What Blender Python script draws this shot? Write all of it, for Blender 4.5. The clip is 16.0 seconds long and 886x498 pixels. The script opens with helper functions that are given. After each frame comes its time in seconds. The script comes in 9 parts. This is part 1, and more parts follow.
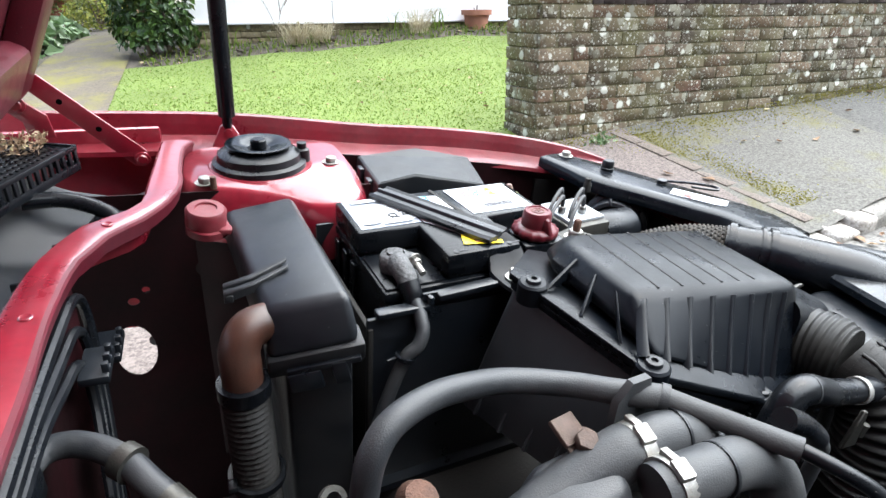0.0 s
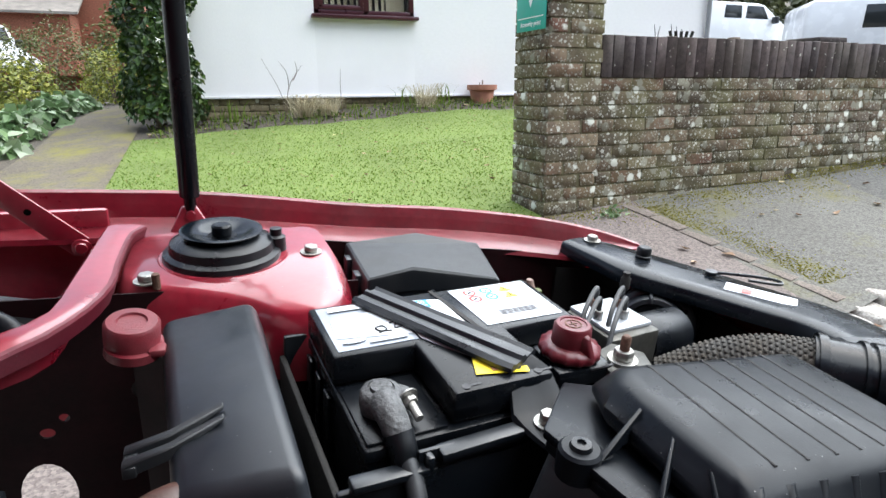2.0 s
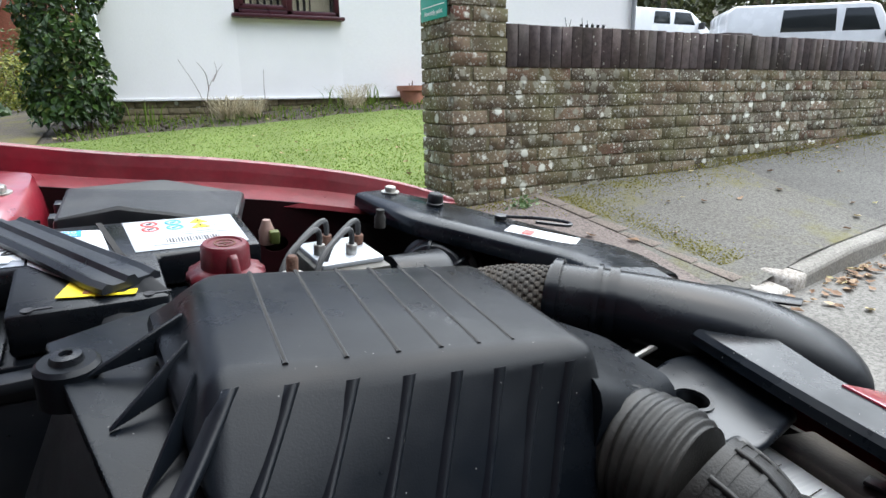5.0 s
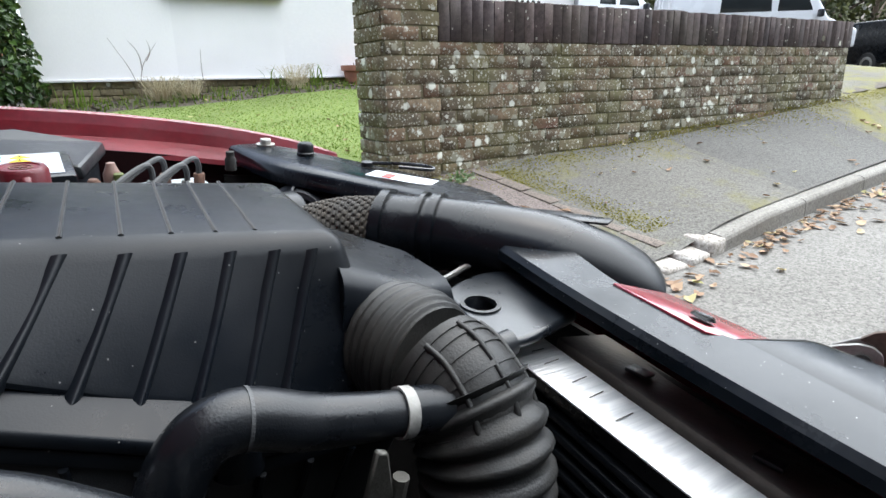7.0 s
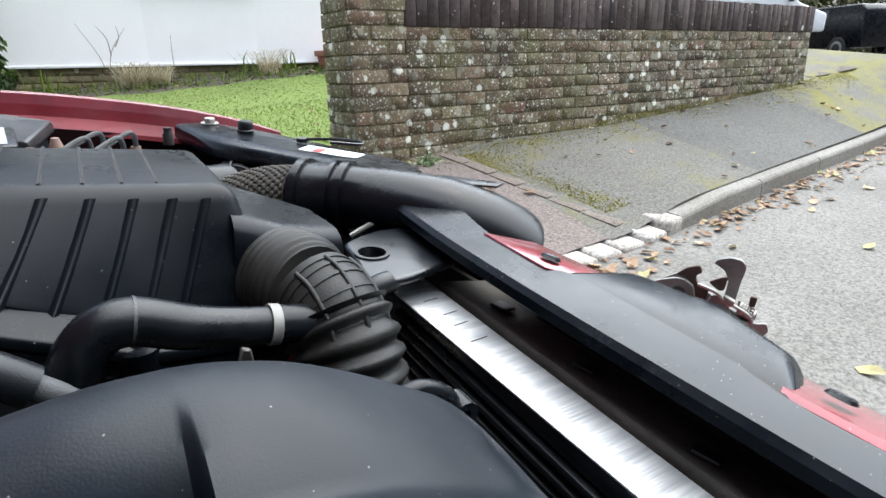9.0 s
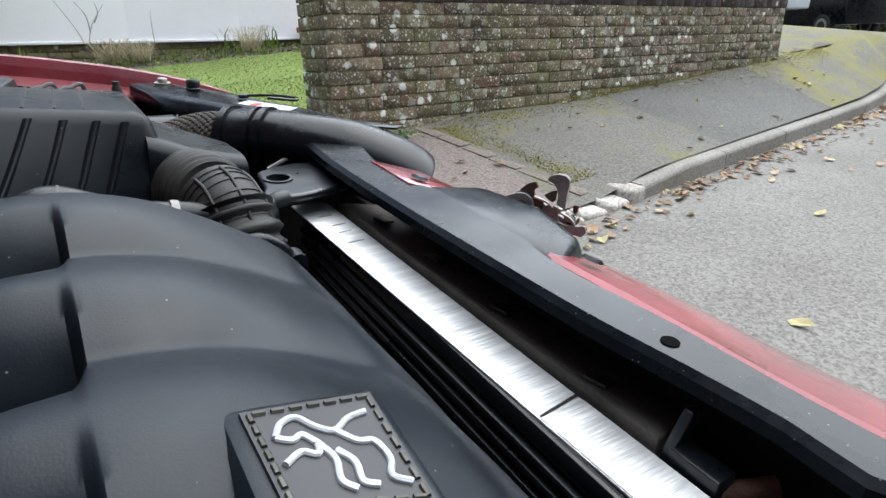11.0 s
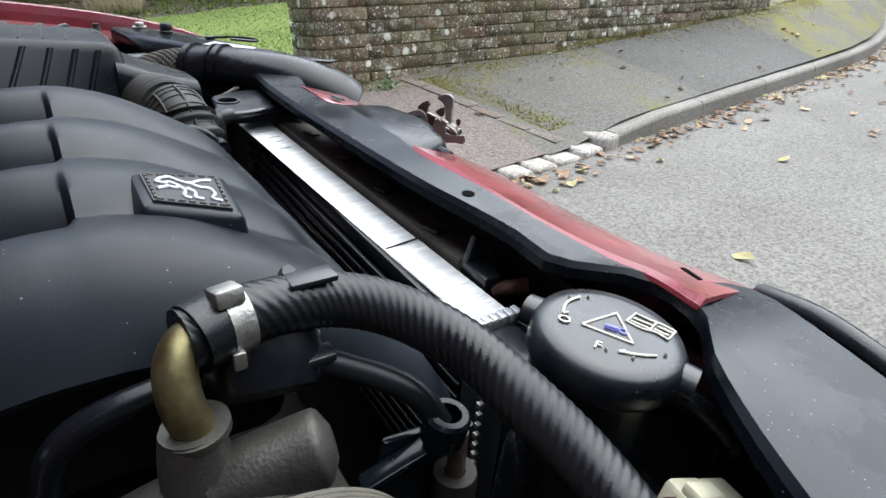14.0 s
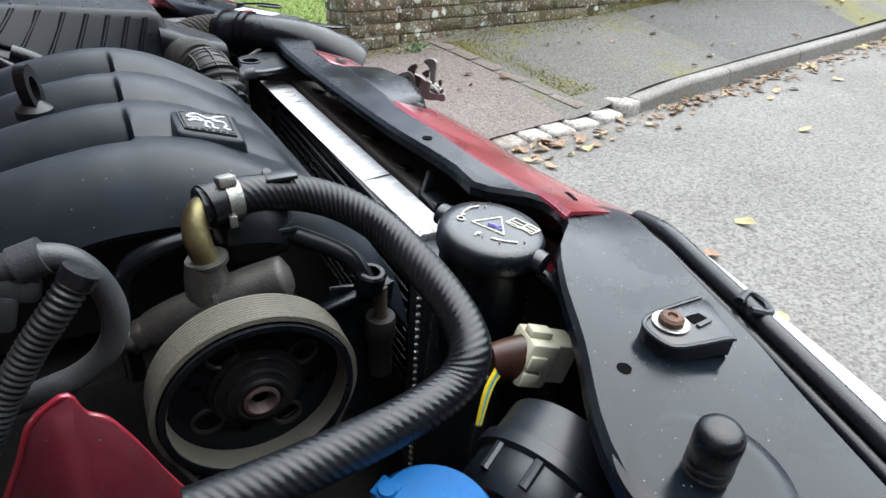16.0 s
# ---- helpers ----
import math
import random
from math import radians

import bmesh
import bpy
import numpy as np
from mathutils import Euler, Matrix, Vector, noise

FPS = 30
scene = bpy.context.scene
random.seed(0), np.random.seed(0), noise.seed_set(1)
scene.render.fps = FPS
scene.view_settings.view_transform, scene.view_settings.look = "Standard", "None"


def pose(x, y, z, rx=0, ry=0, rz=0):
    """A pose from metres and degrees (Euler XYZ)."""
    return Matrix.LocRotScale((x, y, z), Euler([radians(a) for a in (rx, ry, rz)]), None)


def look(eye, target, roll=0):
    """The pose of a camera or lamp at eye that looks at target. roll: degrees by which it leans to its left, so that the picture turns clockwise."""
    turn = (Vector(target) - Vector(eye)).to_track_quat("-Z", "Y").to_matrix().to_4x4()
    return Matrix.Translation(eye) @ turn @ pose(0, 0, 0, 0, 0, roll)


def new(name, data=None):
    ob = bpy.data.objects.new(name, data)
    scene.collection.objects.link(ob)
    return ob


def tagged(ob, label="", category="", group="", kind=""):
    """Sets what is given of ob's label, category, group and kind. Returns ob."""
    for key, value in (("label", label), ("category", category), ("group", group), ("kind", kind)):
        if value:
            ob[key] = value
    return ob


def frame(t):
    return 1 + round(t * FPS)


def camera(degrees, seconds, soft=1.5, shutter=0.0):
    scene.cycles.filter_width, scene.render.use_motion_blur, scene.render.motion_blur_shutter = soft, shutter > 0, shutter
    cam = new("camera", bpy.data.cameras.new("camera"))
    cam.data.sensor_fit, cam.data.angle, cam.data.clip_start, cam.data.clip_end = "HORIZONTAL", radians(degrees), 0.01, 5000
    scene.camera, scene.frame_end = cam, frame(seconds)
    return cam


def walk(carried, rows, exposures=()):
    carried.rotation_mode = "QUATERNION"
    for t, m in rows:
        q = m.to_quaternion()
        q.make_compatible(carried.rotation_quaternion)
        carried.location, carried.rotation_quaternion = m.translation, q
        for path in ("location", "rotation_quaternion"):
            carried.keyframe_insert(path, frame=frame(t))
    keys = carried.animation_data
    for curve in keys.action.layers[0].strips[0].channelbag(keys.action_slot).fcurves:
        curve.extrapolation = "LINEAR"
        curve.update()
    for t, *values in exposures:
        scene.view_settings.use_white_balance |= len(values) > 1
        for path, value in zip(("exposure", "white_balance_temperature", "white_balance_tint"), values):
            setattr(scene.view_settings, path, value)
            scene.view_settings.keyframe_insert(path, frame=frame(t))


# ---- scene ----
cam = camera(74.0, 16.0)
# seconds, eye, target, roll
PATH = [
    (0, (0.0881, -0.0120, 1.0597), (0.7653, 1.7166, 0.3159), -0.48),
    (0.5, (0.0984, 0.0411, 1.0529), (0.7758, 1.7936, 0.3672), -0.47),
    (1, (0.1115, 0.0813, 1.0534), (0.7903, 1.8506, 0.4141), -0.49),
    (1.5, (0.1390, 0.1211, 1.0467), (0.8211, 1.9076, 0.4611), -0.45),
    (2, (0.1505, 0.1449, 1.0456), (0.8388, 1.9482, 0.5218), -0.42),
    (2.5, (0.1880, 0.1570, 1.0257), (0.8835, 1.9657, 0.5307), -0.44),
    (3, (0.2226, 0.1602, 1.0150), (0.9323, 1.9652, 0.5268), -0.56),
    (3.5, (0.2590, 0.1595, 1.0010), (0.9917, 1.9562, 0.5162), -0.60),
    (4, (0.3103, 0.1539, 0.9779), (1.0754, 1.9374, 0.4946), -0.59),
    (4.5, (0.3524, 0.1364, 0.9573), (1.1525, 1.9046, 0.4741), -0.73),
    (5, (0.3926, 0.1125, 0.9451), (1.2309, 1.8585, 0.4464), -0.93),
    (7.5, (0.4898, 0.0120, 0.8946), (1.4623, 1.6659, 0.3299), -1.38),
    (8, (0.4964, -0.0142, 0.8939), (1.4815, 1.6283, 0.3179), -1.44),
    (10.5, (0.5190, -0.1696, 0.8749), (1.5293, 1.4333, 0.2345), -1.54),
    (11, (0.5261, -0.2150, 0.8671), (1.5389, 1.3780, 0.2061), -1.57),
    (11.5, (0.5291, -0.2513, 0.8700), (1.5429, 1.3313, 0.1862), -1.58),
    (12, (0.5242, -0.2800, 0.8724), (1.5379, 1.2951, 0.1714), -1.61),
    (12.5, (0.5259, -0.3088, 0.8720), (1.5334, 1.2618, 0.1521), -1.66),
    (13, (0.5274, -0.3442, 0.8667), (1.5278, 1.2221, 0.1278), -1.63),
    (13.5, (0.5326, -0.3757, 0.8601), (1.5218, 1.1854, 0.0955), -1.68),
    (14, (0.5247, -0.4069, 0.8573), (1.5029, 1.1457, 0.0619), -1.70),
    (14.5, (0.5247, -0.4402, 0.8565), (1.4885, 1.1023, 0.0246), -1.70),
    (15, (0.5271, -0.4701, 0.8656), (1.4788, 1.0642, 0.0053), -1.70),
    (15.5, (0.5160, -0.5094, 0.8739), (1.4497, 1.0231, -0.0091), -1.68),
    (16, (0.5122, -0.5603, 0.8783), (1.3680, 1.0088, -0.0191), -1.37),
]
walk(cam, [(t, look(eye, target, roll)) for t, eye, target, roll in PATH],
     exposures=[(0.0, 1.82), (2.0, 1.33), (3.0, 1.09), (5.0, 1.2), (8.0, 1.37), (11.0, 0.93), (12.5, 0.87), (14.0, 1.08), (16.0, 1.28)])

# ---- world, sun and exposure: bright overcast ----
SUN_EL, SUN_ROT = 65.0, 80.0
world = bpy.data.worlds.new("overcast_sky")
scene.world = world
world.use_nodes = True
wn = world.node_tree.nodes
wn.clear()
w_out = wn.new("ShaderNodeOutputWorld")
w_bg = wn.new("ShaderNodeBackground")
w_sky = wn.new("ShaderNodeTexSky")
w_sky.sky_type, w_sky.sun_disc = "NISHITA", False
w_sky.sun_elevation, w_sky.sun_rotation = radians(SUN_EL), radians(SUN_ROT)
w_sky.air_density, w_sky.dust_density, w_sky.ozone_density = 1.0, 2.0, 1.0
w_hsv = wn.new("ShaderNodeHueSaturation")
w_hsv.inputs["Saturation"].default_value = 0.62
w_bg.inputs["Strength"].default_value = 0.15
world.node_tree.links.new(w_sky.outputs["Color"], w_hsv.inputs["Color"])
world.node_tree.links.new(w_hsv.outputs["Color"], w_bg.inputs["Color"])
world.node_tree.links.new(w_bg.outputs["Background"], w_out.inputs["Surface"])
sun_data = bpy.data.lights.new("sun", "SUN")
sun_data.energy, sun_data.angle, sun_data.color = 3.75, radians(94), (0.92, 0.98, 1.0)
sun = new("sun", sun_data)
sun.matrix_world = look((0, 0, 6), (0 - math.sin(radians(SUN_ROT)) * math.cos(radians(SUN_EL)),
                                    0 - math.cos(radians(SUN_ROT)) * math.cos(radians(SUN_EL)), 6 - math.sin(radians(SUN_EL))))


# ---- materials ----
def mat(name, base, rough=0.5, metal=0.0, var=0.25, scale=30.0, bump=0.15, fine=400.0, dust=0.0, dust_col=(0.25, 0.21, 0.17),
        coat=0.0, stretch=(1, 1, 1), spots=0.0, coords="Object", spec=0.5):
    """Two scales of variation, dust or wear with a shape of its own, and fine relief."""
    m = bpy.data.materials.new(name)
    m.use_nodes = True
    n, l = m.node_tree.nodes, m.node_tree.links
    b = n["Principled BSDF"]
    tc = n.new("ShaderNodeTexCoord")
    mp = n.new("ShaderNodeMapping")
    mp.inputs["Scale"].default_value = stretch
    l.new(tc.outputs[coords], mp.inputs["Vector"])
    big = n.new("ShaderNodeTexNoise")
    big.inputs["Scale"].default_value, big.inputs["Detail"].default_value = scale, 6
    small = n.new("ShaderNodeTexNoise")
    small.inputs["Scale"].default_value, small.inputs["Detail"].default_value = fine, 3
    for t in (big, small):
        l.new(mp.outputs["Vector"], t.inputs["Vector"])
    mix = n.new("ShaderNodeMix")
    mix.data_type = "RGBA"
    mix.inputs["A"].default_value = tuple(max(0, c * (1 - var)) for c in base) + (1,)
    mix.inputs["B"].default_value = tuple(min(1, c * (1 + var)) for c in base) + (1,)
    add = n.new("ShaderNodeMath")
    add.operation = "MULTIPLY_ADD"
    add.inputs[1].default_value = 0.35
    l.new(small.outputs["Fac"], add.inputs[0])
    l.new(big.outputs["Fac"], add.inputs[2])
    ramp = n.new("ShaderNodeMapRange")
    ramp.inputs["From Min"].default_value, ramp.inputs["From Max"].default_value = 0.45, 0.9
    l.new(add.outputs["Value"], ramp.inputs["Value"])
    l.new(ramp.outputs["Result"], mix.inputs["Factor"])
    col = mix.outputs["Result"]
    if dust:
        dn = n.new("ShaderNodeTexNoise")
        dn.inputs["Scale"].default_value, dn.inputs["Detail"].default_value = scale * 0.6, 9
        dn.inputs["Roughness"].default_value = 0.7
        l.new(mp.outputs["Vector"], dn.inputs["Vector"])
        dr = n.new("ShaderNodeMapRange")
        dr.inputs["From Min"].default_value, dr.inputs["From Max"].default_value = 0.42, 0.75
        dr.inputs["To Max"].default_value = dust
        l.new(dn.outputs["Fac"], dr.inputs["Value"])
        dm = n.new("ShaderNodeMix")
        dm.data_type = "RGBA"
        dm.inputs["B"].default_value = (*dust_col, 1)
        l.new(dr.outputs["Result"], dm.inputs["Factor"])
        l.new(col, dm.inputs["A"])
        col = dm.outputs["Result"]
        grime = dr.outputs["Result"]
    if spots:
        vo = n.new("ShaderNodeTexVoronoi")
        vo.inputs["Scale"].default_value = 330
        l.new(mp.outputs["Vector"], vo.inputs["Vector"])
        lt = n.new("ShaderNodeMath")
        lt.operation = "LESS_THAN"
        lt.inputs[1].default_value = 0.13
        l.new(vo.outputs["Distance"], lt.inputs[0])
        pick = n.new("ShaderNodeSeparateColor")
        l.new(vo.outputs["Color"], pick.inputs["Color"])
        gt = n.new("ShaderNodeMath")
        gt.operation = "GREATER_THAN"
        gt.inputs[1].default_value = 1 - spots
        l.new(pick.outputs["Red"], gt.inputs[0])
        mu = n.new("ShaderNodeMath")
        mu.operation = "MULTIPLY"
        l.new(lt.outputs["Value"], mu.inputs[0])
        l.new(gt.outputs["Value"], mu.inputs[1])
        sm = n.new("ShaderNodeMix")
        sm.data_type = "RGBA"
        sm.inputs["B"].default_value = (0.16, 0.16, 0.155, 1)
        l.new(mu.outputs["Value"], sm.inputs["Factor"])
        l.new(col, sm.inputs["A"])
        col = sm.outputs["Result"]
    l.new(col, b.inputs["Base Color"])
    rr = n.new("ShaderNodeMapRange")
    rr.inputs["To Min"].default_value, rr.inputs["To Max"].default_value = max(0.04, rough - 0.1), min(1, rough + 0.12)
    l.new(big.outputs["Fac"], rr.inputs["Value"])
    worn = rr.outputs["Result"]
    if dust:
        dusty = n.new("ShaderNodeMath")
        dusty.operation, dusty.use_clamp = "MULTIPLY_ADD", True
        dusty.inputs[1].default_value = 0.3 / dust
        l.new(grime, dusty.inputs[0])
        l.new(worn, dusty.inputs[2])
        worn = dusty.outputs["Value"]
    l.new(worn, b.inputs["Roughness"])
    b.inputs["Metallic"].default_value = metal
    b.inputs["Coat Weight"].default_value = coat
    b.inputs["Coat Roughness"].default_value = 0.12
    b.inputs["Specular IOR Level"].default_value = spec
    if bump:
        bp = n.new("ShaderNodeBump")
        bp.inputs["Strength"].default_value, bp.inputs["Distance"].default_value = bump, 0.002
        l.new(small.outputs["Fac"], bp.inputs["Height"])
        l.new(bp.outputs["Normal"], b.inputs["Normal"])
    return m


RED = mat("red_paint", (0.24, 0.0085, 0.022), 0.28, 0.1, 0.3, 11, 0.05, 120, dust=0.25, dust_col=(0.36, 0.13, 0.14), coat=1.0, spots=0.03)
# Dusty maroon, taken darker for faces that catch less light
RED_DUSTY_SHADED = mat("dusty_shaded_maroon_paint", (0.12, 0.007, 0.018), 0.5, 0.1, 0.3, 14, 0.06, 500, dust=0.6, dust_col=(0.07, 0.03, 0.035), coat=0.1, spots=0.03)
# Dirty red darkened further: the deep bay's shade is in this colour
RED_SHADED = mat("oily_shaded_red_paint", (0.015, 0.0022, 0.0034), 0.5, 0.1, 0.5, 12, 0.08, 300, dust=0.7, dust_col=(0.006, 0.005, 0.005), spec=0.2)
PLASTIC = mat("grained_black_plastic", (0.0052, 0.0074, 0.0108), 0.28, 0, 0.3, 18, 0.06, 1200, dust=0.18, dust_col=(0.042, 0.047, 0.054), spec=0.58, spots=0.03)
MANIFOLD_PLASTIC = mat("dusty_blue_black_plastic", (0.0055, 0.0086, 0.013), 0.34, 0, 0.3, 16, 0.06, 1200, dust=0.25, dust_col=(0.023, 0.028, 0.036), spec=0.26, spots=0.05)
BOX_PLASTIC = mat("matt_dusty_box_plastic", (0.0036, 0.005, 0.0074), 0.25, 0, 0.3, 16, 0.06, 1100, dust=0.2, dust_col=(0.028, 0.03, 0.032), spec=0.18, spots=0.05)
PLASTIC_DUSTY = mat("dusty_black_plastic", (0.007, 0.0086, 0.0108), 0.36, 0, 0.35, 18, 0.15, 1200, dust=0.34, dust_col=(0.05, 0.049, 0.048), spec=0.5)
PLASTIC_SMOOTH = mat("smooth_black_plastic", (0.004, 0.0052, 0.0072), 0.2, 0, 0.2, 16, 0.06, 900, dust=0.12, dust_col=(0.04, 0.042, 0.045), spec=0.26)
PANEL_BLACK = mat("black_painted_metal", (0.0036, 0.0056, 0.0084), 0.15, 0.0, 0.35, 14, 0.05, 40, dust=0.2, dust_col=(0.03, 0.033, 0.036), spots=0.12, spec=0.22)
RUBBER = mat("black_rubber", (0.0042, 0.0052, 0.007), 0.24, 0, 0.3, 25, 0.1, 900, dust=0.08, dust_col=(0.026, 0.028, 0.032), spec=0.36, spots=0.01)
RUBBER_GREY = mat("grey_aged_rubber", (0.026, 0.029, 0.033), 0.45, 0, 0.3, 20, 0.2, 900, dust=0.45, dust_col=(0.13, 0.128, 0.122))
ALU_TAPE = mat("brushed_aluminium_tape", (0.88, 0.9, 0.92), 0.5, 0.78, 0.22, 14, 0.6, 45, stretch=(0.5, 9, 1))
CAST = mat("cast_aluminium", (0.085, 0.083, 0.075), 0.42, 0.75, 0.4, 30, 0.16, 600, dust=0.55, dust_col=(0.022, 0.021, 0.019))
STEEL = mat("zinc_plated_steel", (0.36, 0.36, 0.345), 0.42, 1.0, 0.25, 60, 0.2, 500, dust=0.3, dust_col=(0.3, 0.22, 0.14))
RUST = mat("rusty_steel", (0.12, 0.062, 0.042), 0.7, 0.3, 0.5, 60, 0.5, 500)
BRASS = mat("tarnished_brass", (0.22, 0.19, 0.095), 0.36, 1.0, 0.4, 40, 0.1, 300, dust=0.7, dust_col=(0.08, 0.075, 0.05))
BELT = mat("worn_tan_belt", (0.078, 0.072, 0.056), 0.75, 0, 0.25, 30, 0.4, 500)
RED_KNOB = mat("maroon_terminal_plastic", (0.1, 0.007, 0.013), 0.3, 0, 0.3, 40, 0.15, 700, dust=0.15, dust_col=(0.13, 0.06, 0.06))
RED_PLASTIC = mat("dark_red_plastic", (0.15, 0.012, 0.02), 0.4, 0, 0.3, 40, 0.2, 700, dust=0.2, dust_col=(0.18, 0.1, 0.095))
BLUE_PLASTIC = mat("blue_plastic", (0.002, 0.075, 0.23), 0.45, 0, 0.2, 30, 0.12, 700, dust=0.12, dust_col=(0.03, 0.1, 0.2), spec=0.15)
CREAM_PLASTIC = mat("cream_plastic", (0.62, 0.6, 0.45), 0.45, 0, 0.15, 40, 0.15, 700, dust=0.2)
BROWN_PLASTIC = mat("brown_plastic", (0.05, 0.018, 0.011), 0.35, 0, 0.4, 30, 0.1, 600, dust=0.2, dust_col=(0.1, 0.08, 0.06))
LABEL_SILVER = mat("silver_label", (0.5, 0.53, 0.57), 0.3, 0.35, 0.08, 20, 0.02, 600)
BORE = mat("browned_steel_bore", (0.085, 0.055, 0.05), 0.6, 0.4, 0.4, 80, 0.3, 500)
WORN_BLACK = mat("worn_black_steel", (0.02, 0.02, 0.021), 0.36, 0.5, 0.4, 60, 0.15, 500, dust=0.3, dust_col=(0.05, 0.045, 0.038))
LABEL_DARK = mat("grey_printed_label", (0.3, 0.33, 0.38), 0.35, 0.2, 0.2, 25, 0.02, 600)
WHITE_PAPER = mat("white_paper", (0.58, 0.61, 0.65), 0.45, 0, 0.1, 20, 0.03, 600, dust=0.2, dust_col=(0.35, 0.36, 0.37))
YELLOW_INK = mat("yellow_ink", (0.8, 0.62, 0.03), 0.4, 0, 0.1, 30, 0.02, 600)
BLUE_INK = mat("blue_ink", (0.03, 0.3, 0.6), 0.4, 0, 0.1, 30, 0.02, 600)
RED_INK = mat("red_ink", (0.6, 0.05, 0.04), 0.4, 0, 0.1, 30, 0.02, 600)
BLACK_INK = mat("black_ink", (0.015, 0.015, 0.018), 0.5, 0, 0.1, 30, 0.02, 600)
CREAM_INK = mat("cream_ink", (0.6, 0.58, 0.5), 0.5, 0, 0.15, 40, 0.02, 600)
VIOLET_INK = mat("violet_ink", (0.14, 0.14, 0.45), 0.5, 0, 0.15, 40, 0.02, 600)
RUBBER_DUSTY = mat("dusty_black_rubber", (0.0085, 0.0088, 0.009), 0.4, 0, 0.3, 25, 0.2, 700, dust=0.4, dust_col=(0.055, 0.05, 0.042), spec=0.3)
KNIT = mat("grey_knitted_sleeve", (0.045, 0.042, 0.038), 0.85, 0, 0.4, 40, 0.5, 500, dust=0.3, dust_col=(0.14, 0.1, 0.06))
# Oily metal, and a dark stand-in for shade in gaps and creases
DARK = mat("oily_metal_and_shade_dark", (0.012, 0.011, 0.01), 0.7, 0.2, 0.5, 20, 0.4, 300)
PINK_PLASTIC = mat("dusty_pink_plastic", (0.2, 0.12, 0.1), 0.5, 0, 0.2, 40, 0.1, 600, dust=0.3)
CONDENSER = mat("dusty_brown_condenser", (0.05, 0.045, 0.04), 0.7, 0, 0.4, 30, 0.3, 300, dust=0.6, dust_col=(0.15, 0.13, 0.11))
LATCH_STEEL = mat("dull_grey_steel", (0.25, 0.25, 0.24), 0.5, 0.35, 0.3, 60, 0.1, 500, dust=0.3, dust_col=(0.12, 0.1, 0.08))
LATCH_BROWN = mat("rust_browned_steel", (0.075, 0.05, 0.04), 0.6, 0.3, 0.4, 60, 0.3, 500, dust=0.4, dust_col=(0.1, 0.085, 0.07))
HOLE = mat("dark_opening", (0.0015, 0.0015, 0.0015), 0.9, 0, 0.1, 30, 0.0, spec=0.05)
TERMINAL_LEAD = mat("corroded_grey_lead", (0.11, 0.112, 0.115), 0.6, 0.3, 0.5, 60, 0.8, 250, dust=0.6, dust_col=(0.03, 0.03, 0.03))
CLEAR_GREY = mat("hazed_headlamp_plastic", (0.62, 0.64, 0.66), 0.2, 0, 0.08, 12, 0.02, 300, coat=0.5)

# ---- building helpers ----
CAR = Matrix(((0.99952, 0.00384, 0.03072, 0), (0.0, 0.99226, -0.12418, 0), (-0.03096, 0.12412, 0.99178, 0), (0, 0, 0, 1)))
BASES = {}


def thing(name, base, label, category, group="", kind="", on_car=True):
    """An Empty at the base of a thing. Parts are given in the car's (or the world's) own axes."""
    ob = new(name)
    ob.empty_display_size = 0.02
    base = Vector(base)
    ob.matrix_world = (CAR if on_car else Matrix()) @ Matrix.Translation(base)
    BASES[ob.name] = base
    return tagged(ob, label, category, group, kind)


def finish(bm, name, material, smooth=40):
    me = bpy.data.meshes.new(name)
    bmesh.ops.recalc_face_normals(bm, faces=bm.faces)
    bm.to_mesh(me)
    bm.free()
    me.polygons.foreach_set("use_smooth", [True] * len(me.polygons))
    me.set_sharp_from_angle(angle=radians(smooth))
    me.materials.append(material)
    return me


def part(name, bm, material, parent, label="", smooth=40):
    base = BASES[parent.name]
    bmesh.ops.translate(bm, verts=bm.verts, vec=-base)
    ob = new(name, finish(bm, name, material, smooth))
    ob.parent = parent
    BASES[ob.name] = base
    return tagged(ob, label)


def join(*many):
    out = bmesh.new()
    for bm in many:
        me = bpy.data.meshes.new("join")
        bm.to_mesh(me)
        bm.free()
        out.from_mesh(me)
        bpy.data.meshes.remove(me)
    return out


def bevelled(bm, width, segments=2, angle=30):
    edges = [e for e in bm.edges if len(e.link_faces) == 2 and e.calc_face_angle(0) > radians(angle)]
    if width and edges:
        bmesh.ops.bevel(bm, geom=edges, offset=width, segments=segments, affect="EDGES", profile=0.5, clamp_overlap=True)
    return bm


def box(c, s, bevel=0.0, rot=(0, 0, 0), segments=2):
    bm = bmesh.new()
    bmesh.ops.create_cube(bm, size=1)
    bmesh.ops.scale(bm, vec=s, verts=bm.verts)
    bevelled(bm, bevel, segments)
    bm.transform(Matrix.Translation(c) @ Euler([radians(a) for a in rot]).to_matrix().to_4x4())
    return bm


def hexa(low, high, bevel=0.0, segments=2):
    """A closed solid between two polygons of equal corner count."""
    bm = bmesh.new()
    a = [bm.verts.new(p) for p in low]
    b = [bm.verts.new(p) for p in high]
    n = len(a)
    bm.faces.new(a[::-1])
    bm.faces.new(b)
    for i in range(n):
        bm.faces.new((a[i], a[(i + 1) % n], b[(i + 1) % n], b[i]))
    bmesh.ops.recalc_face_normals(bm, faces=bm.faces)
    return bevelled(bm, bevel, segments)


def prism(poly, z0, z1, bevel=0.0, segments=2):
    return hexa([(x, y, z0) for x, y in poly], [(x, y, z1) for x, y in poly], bevel, segments)


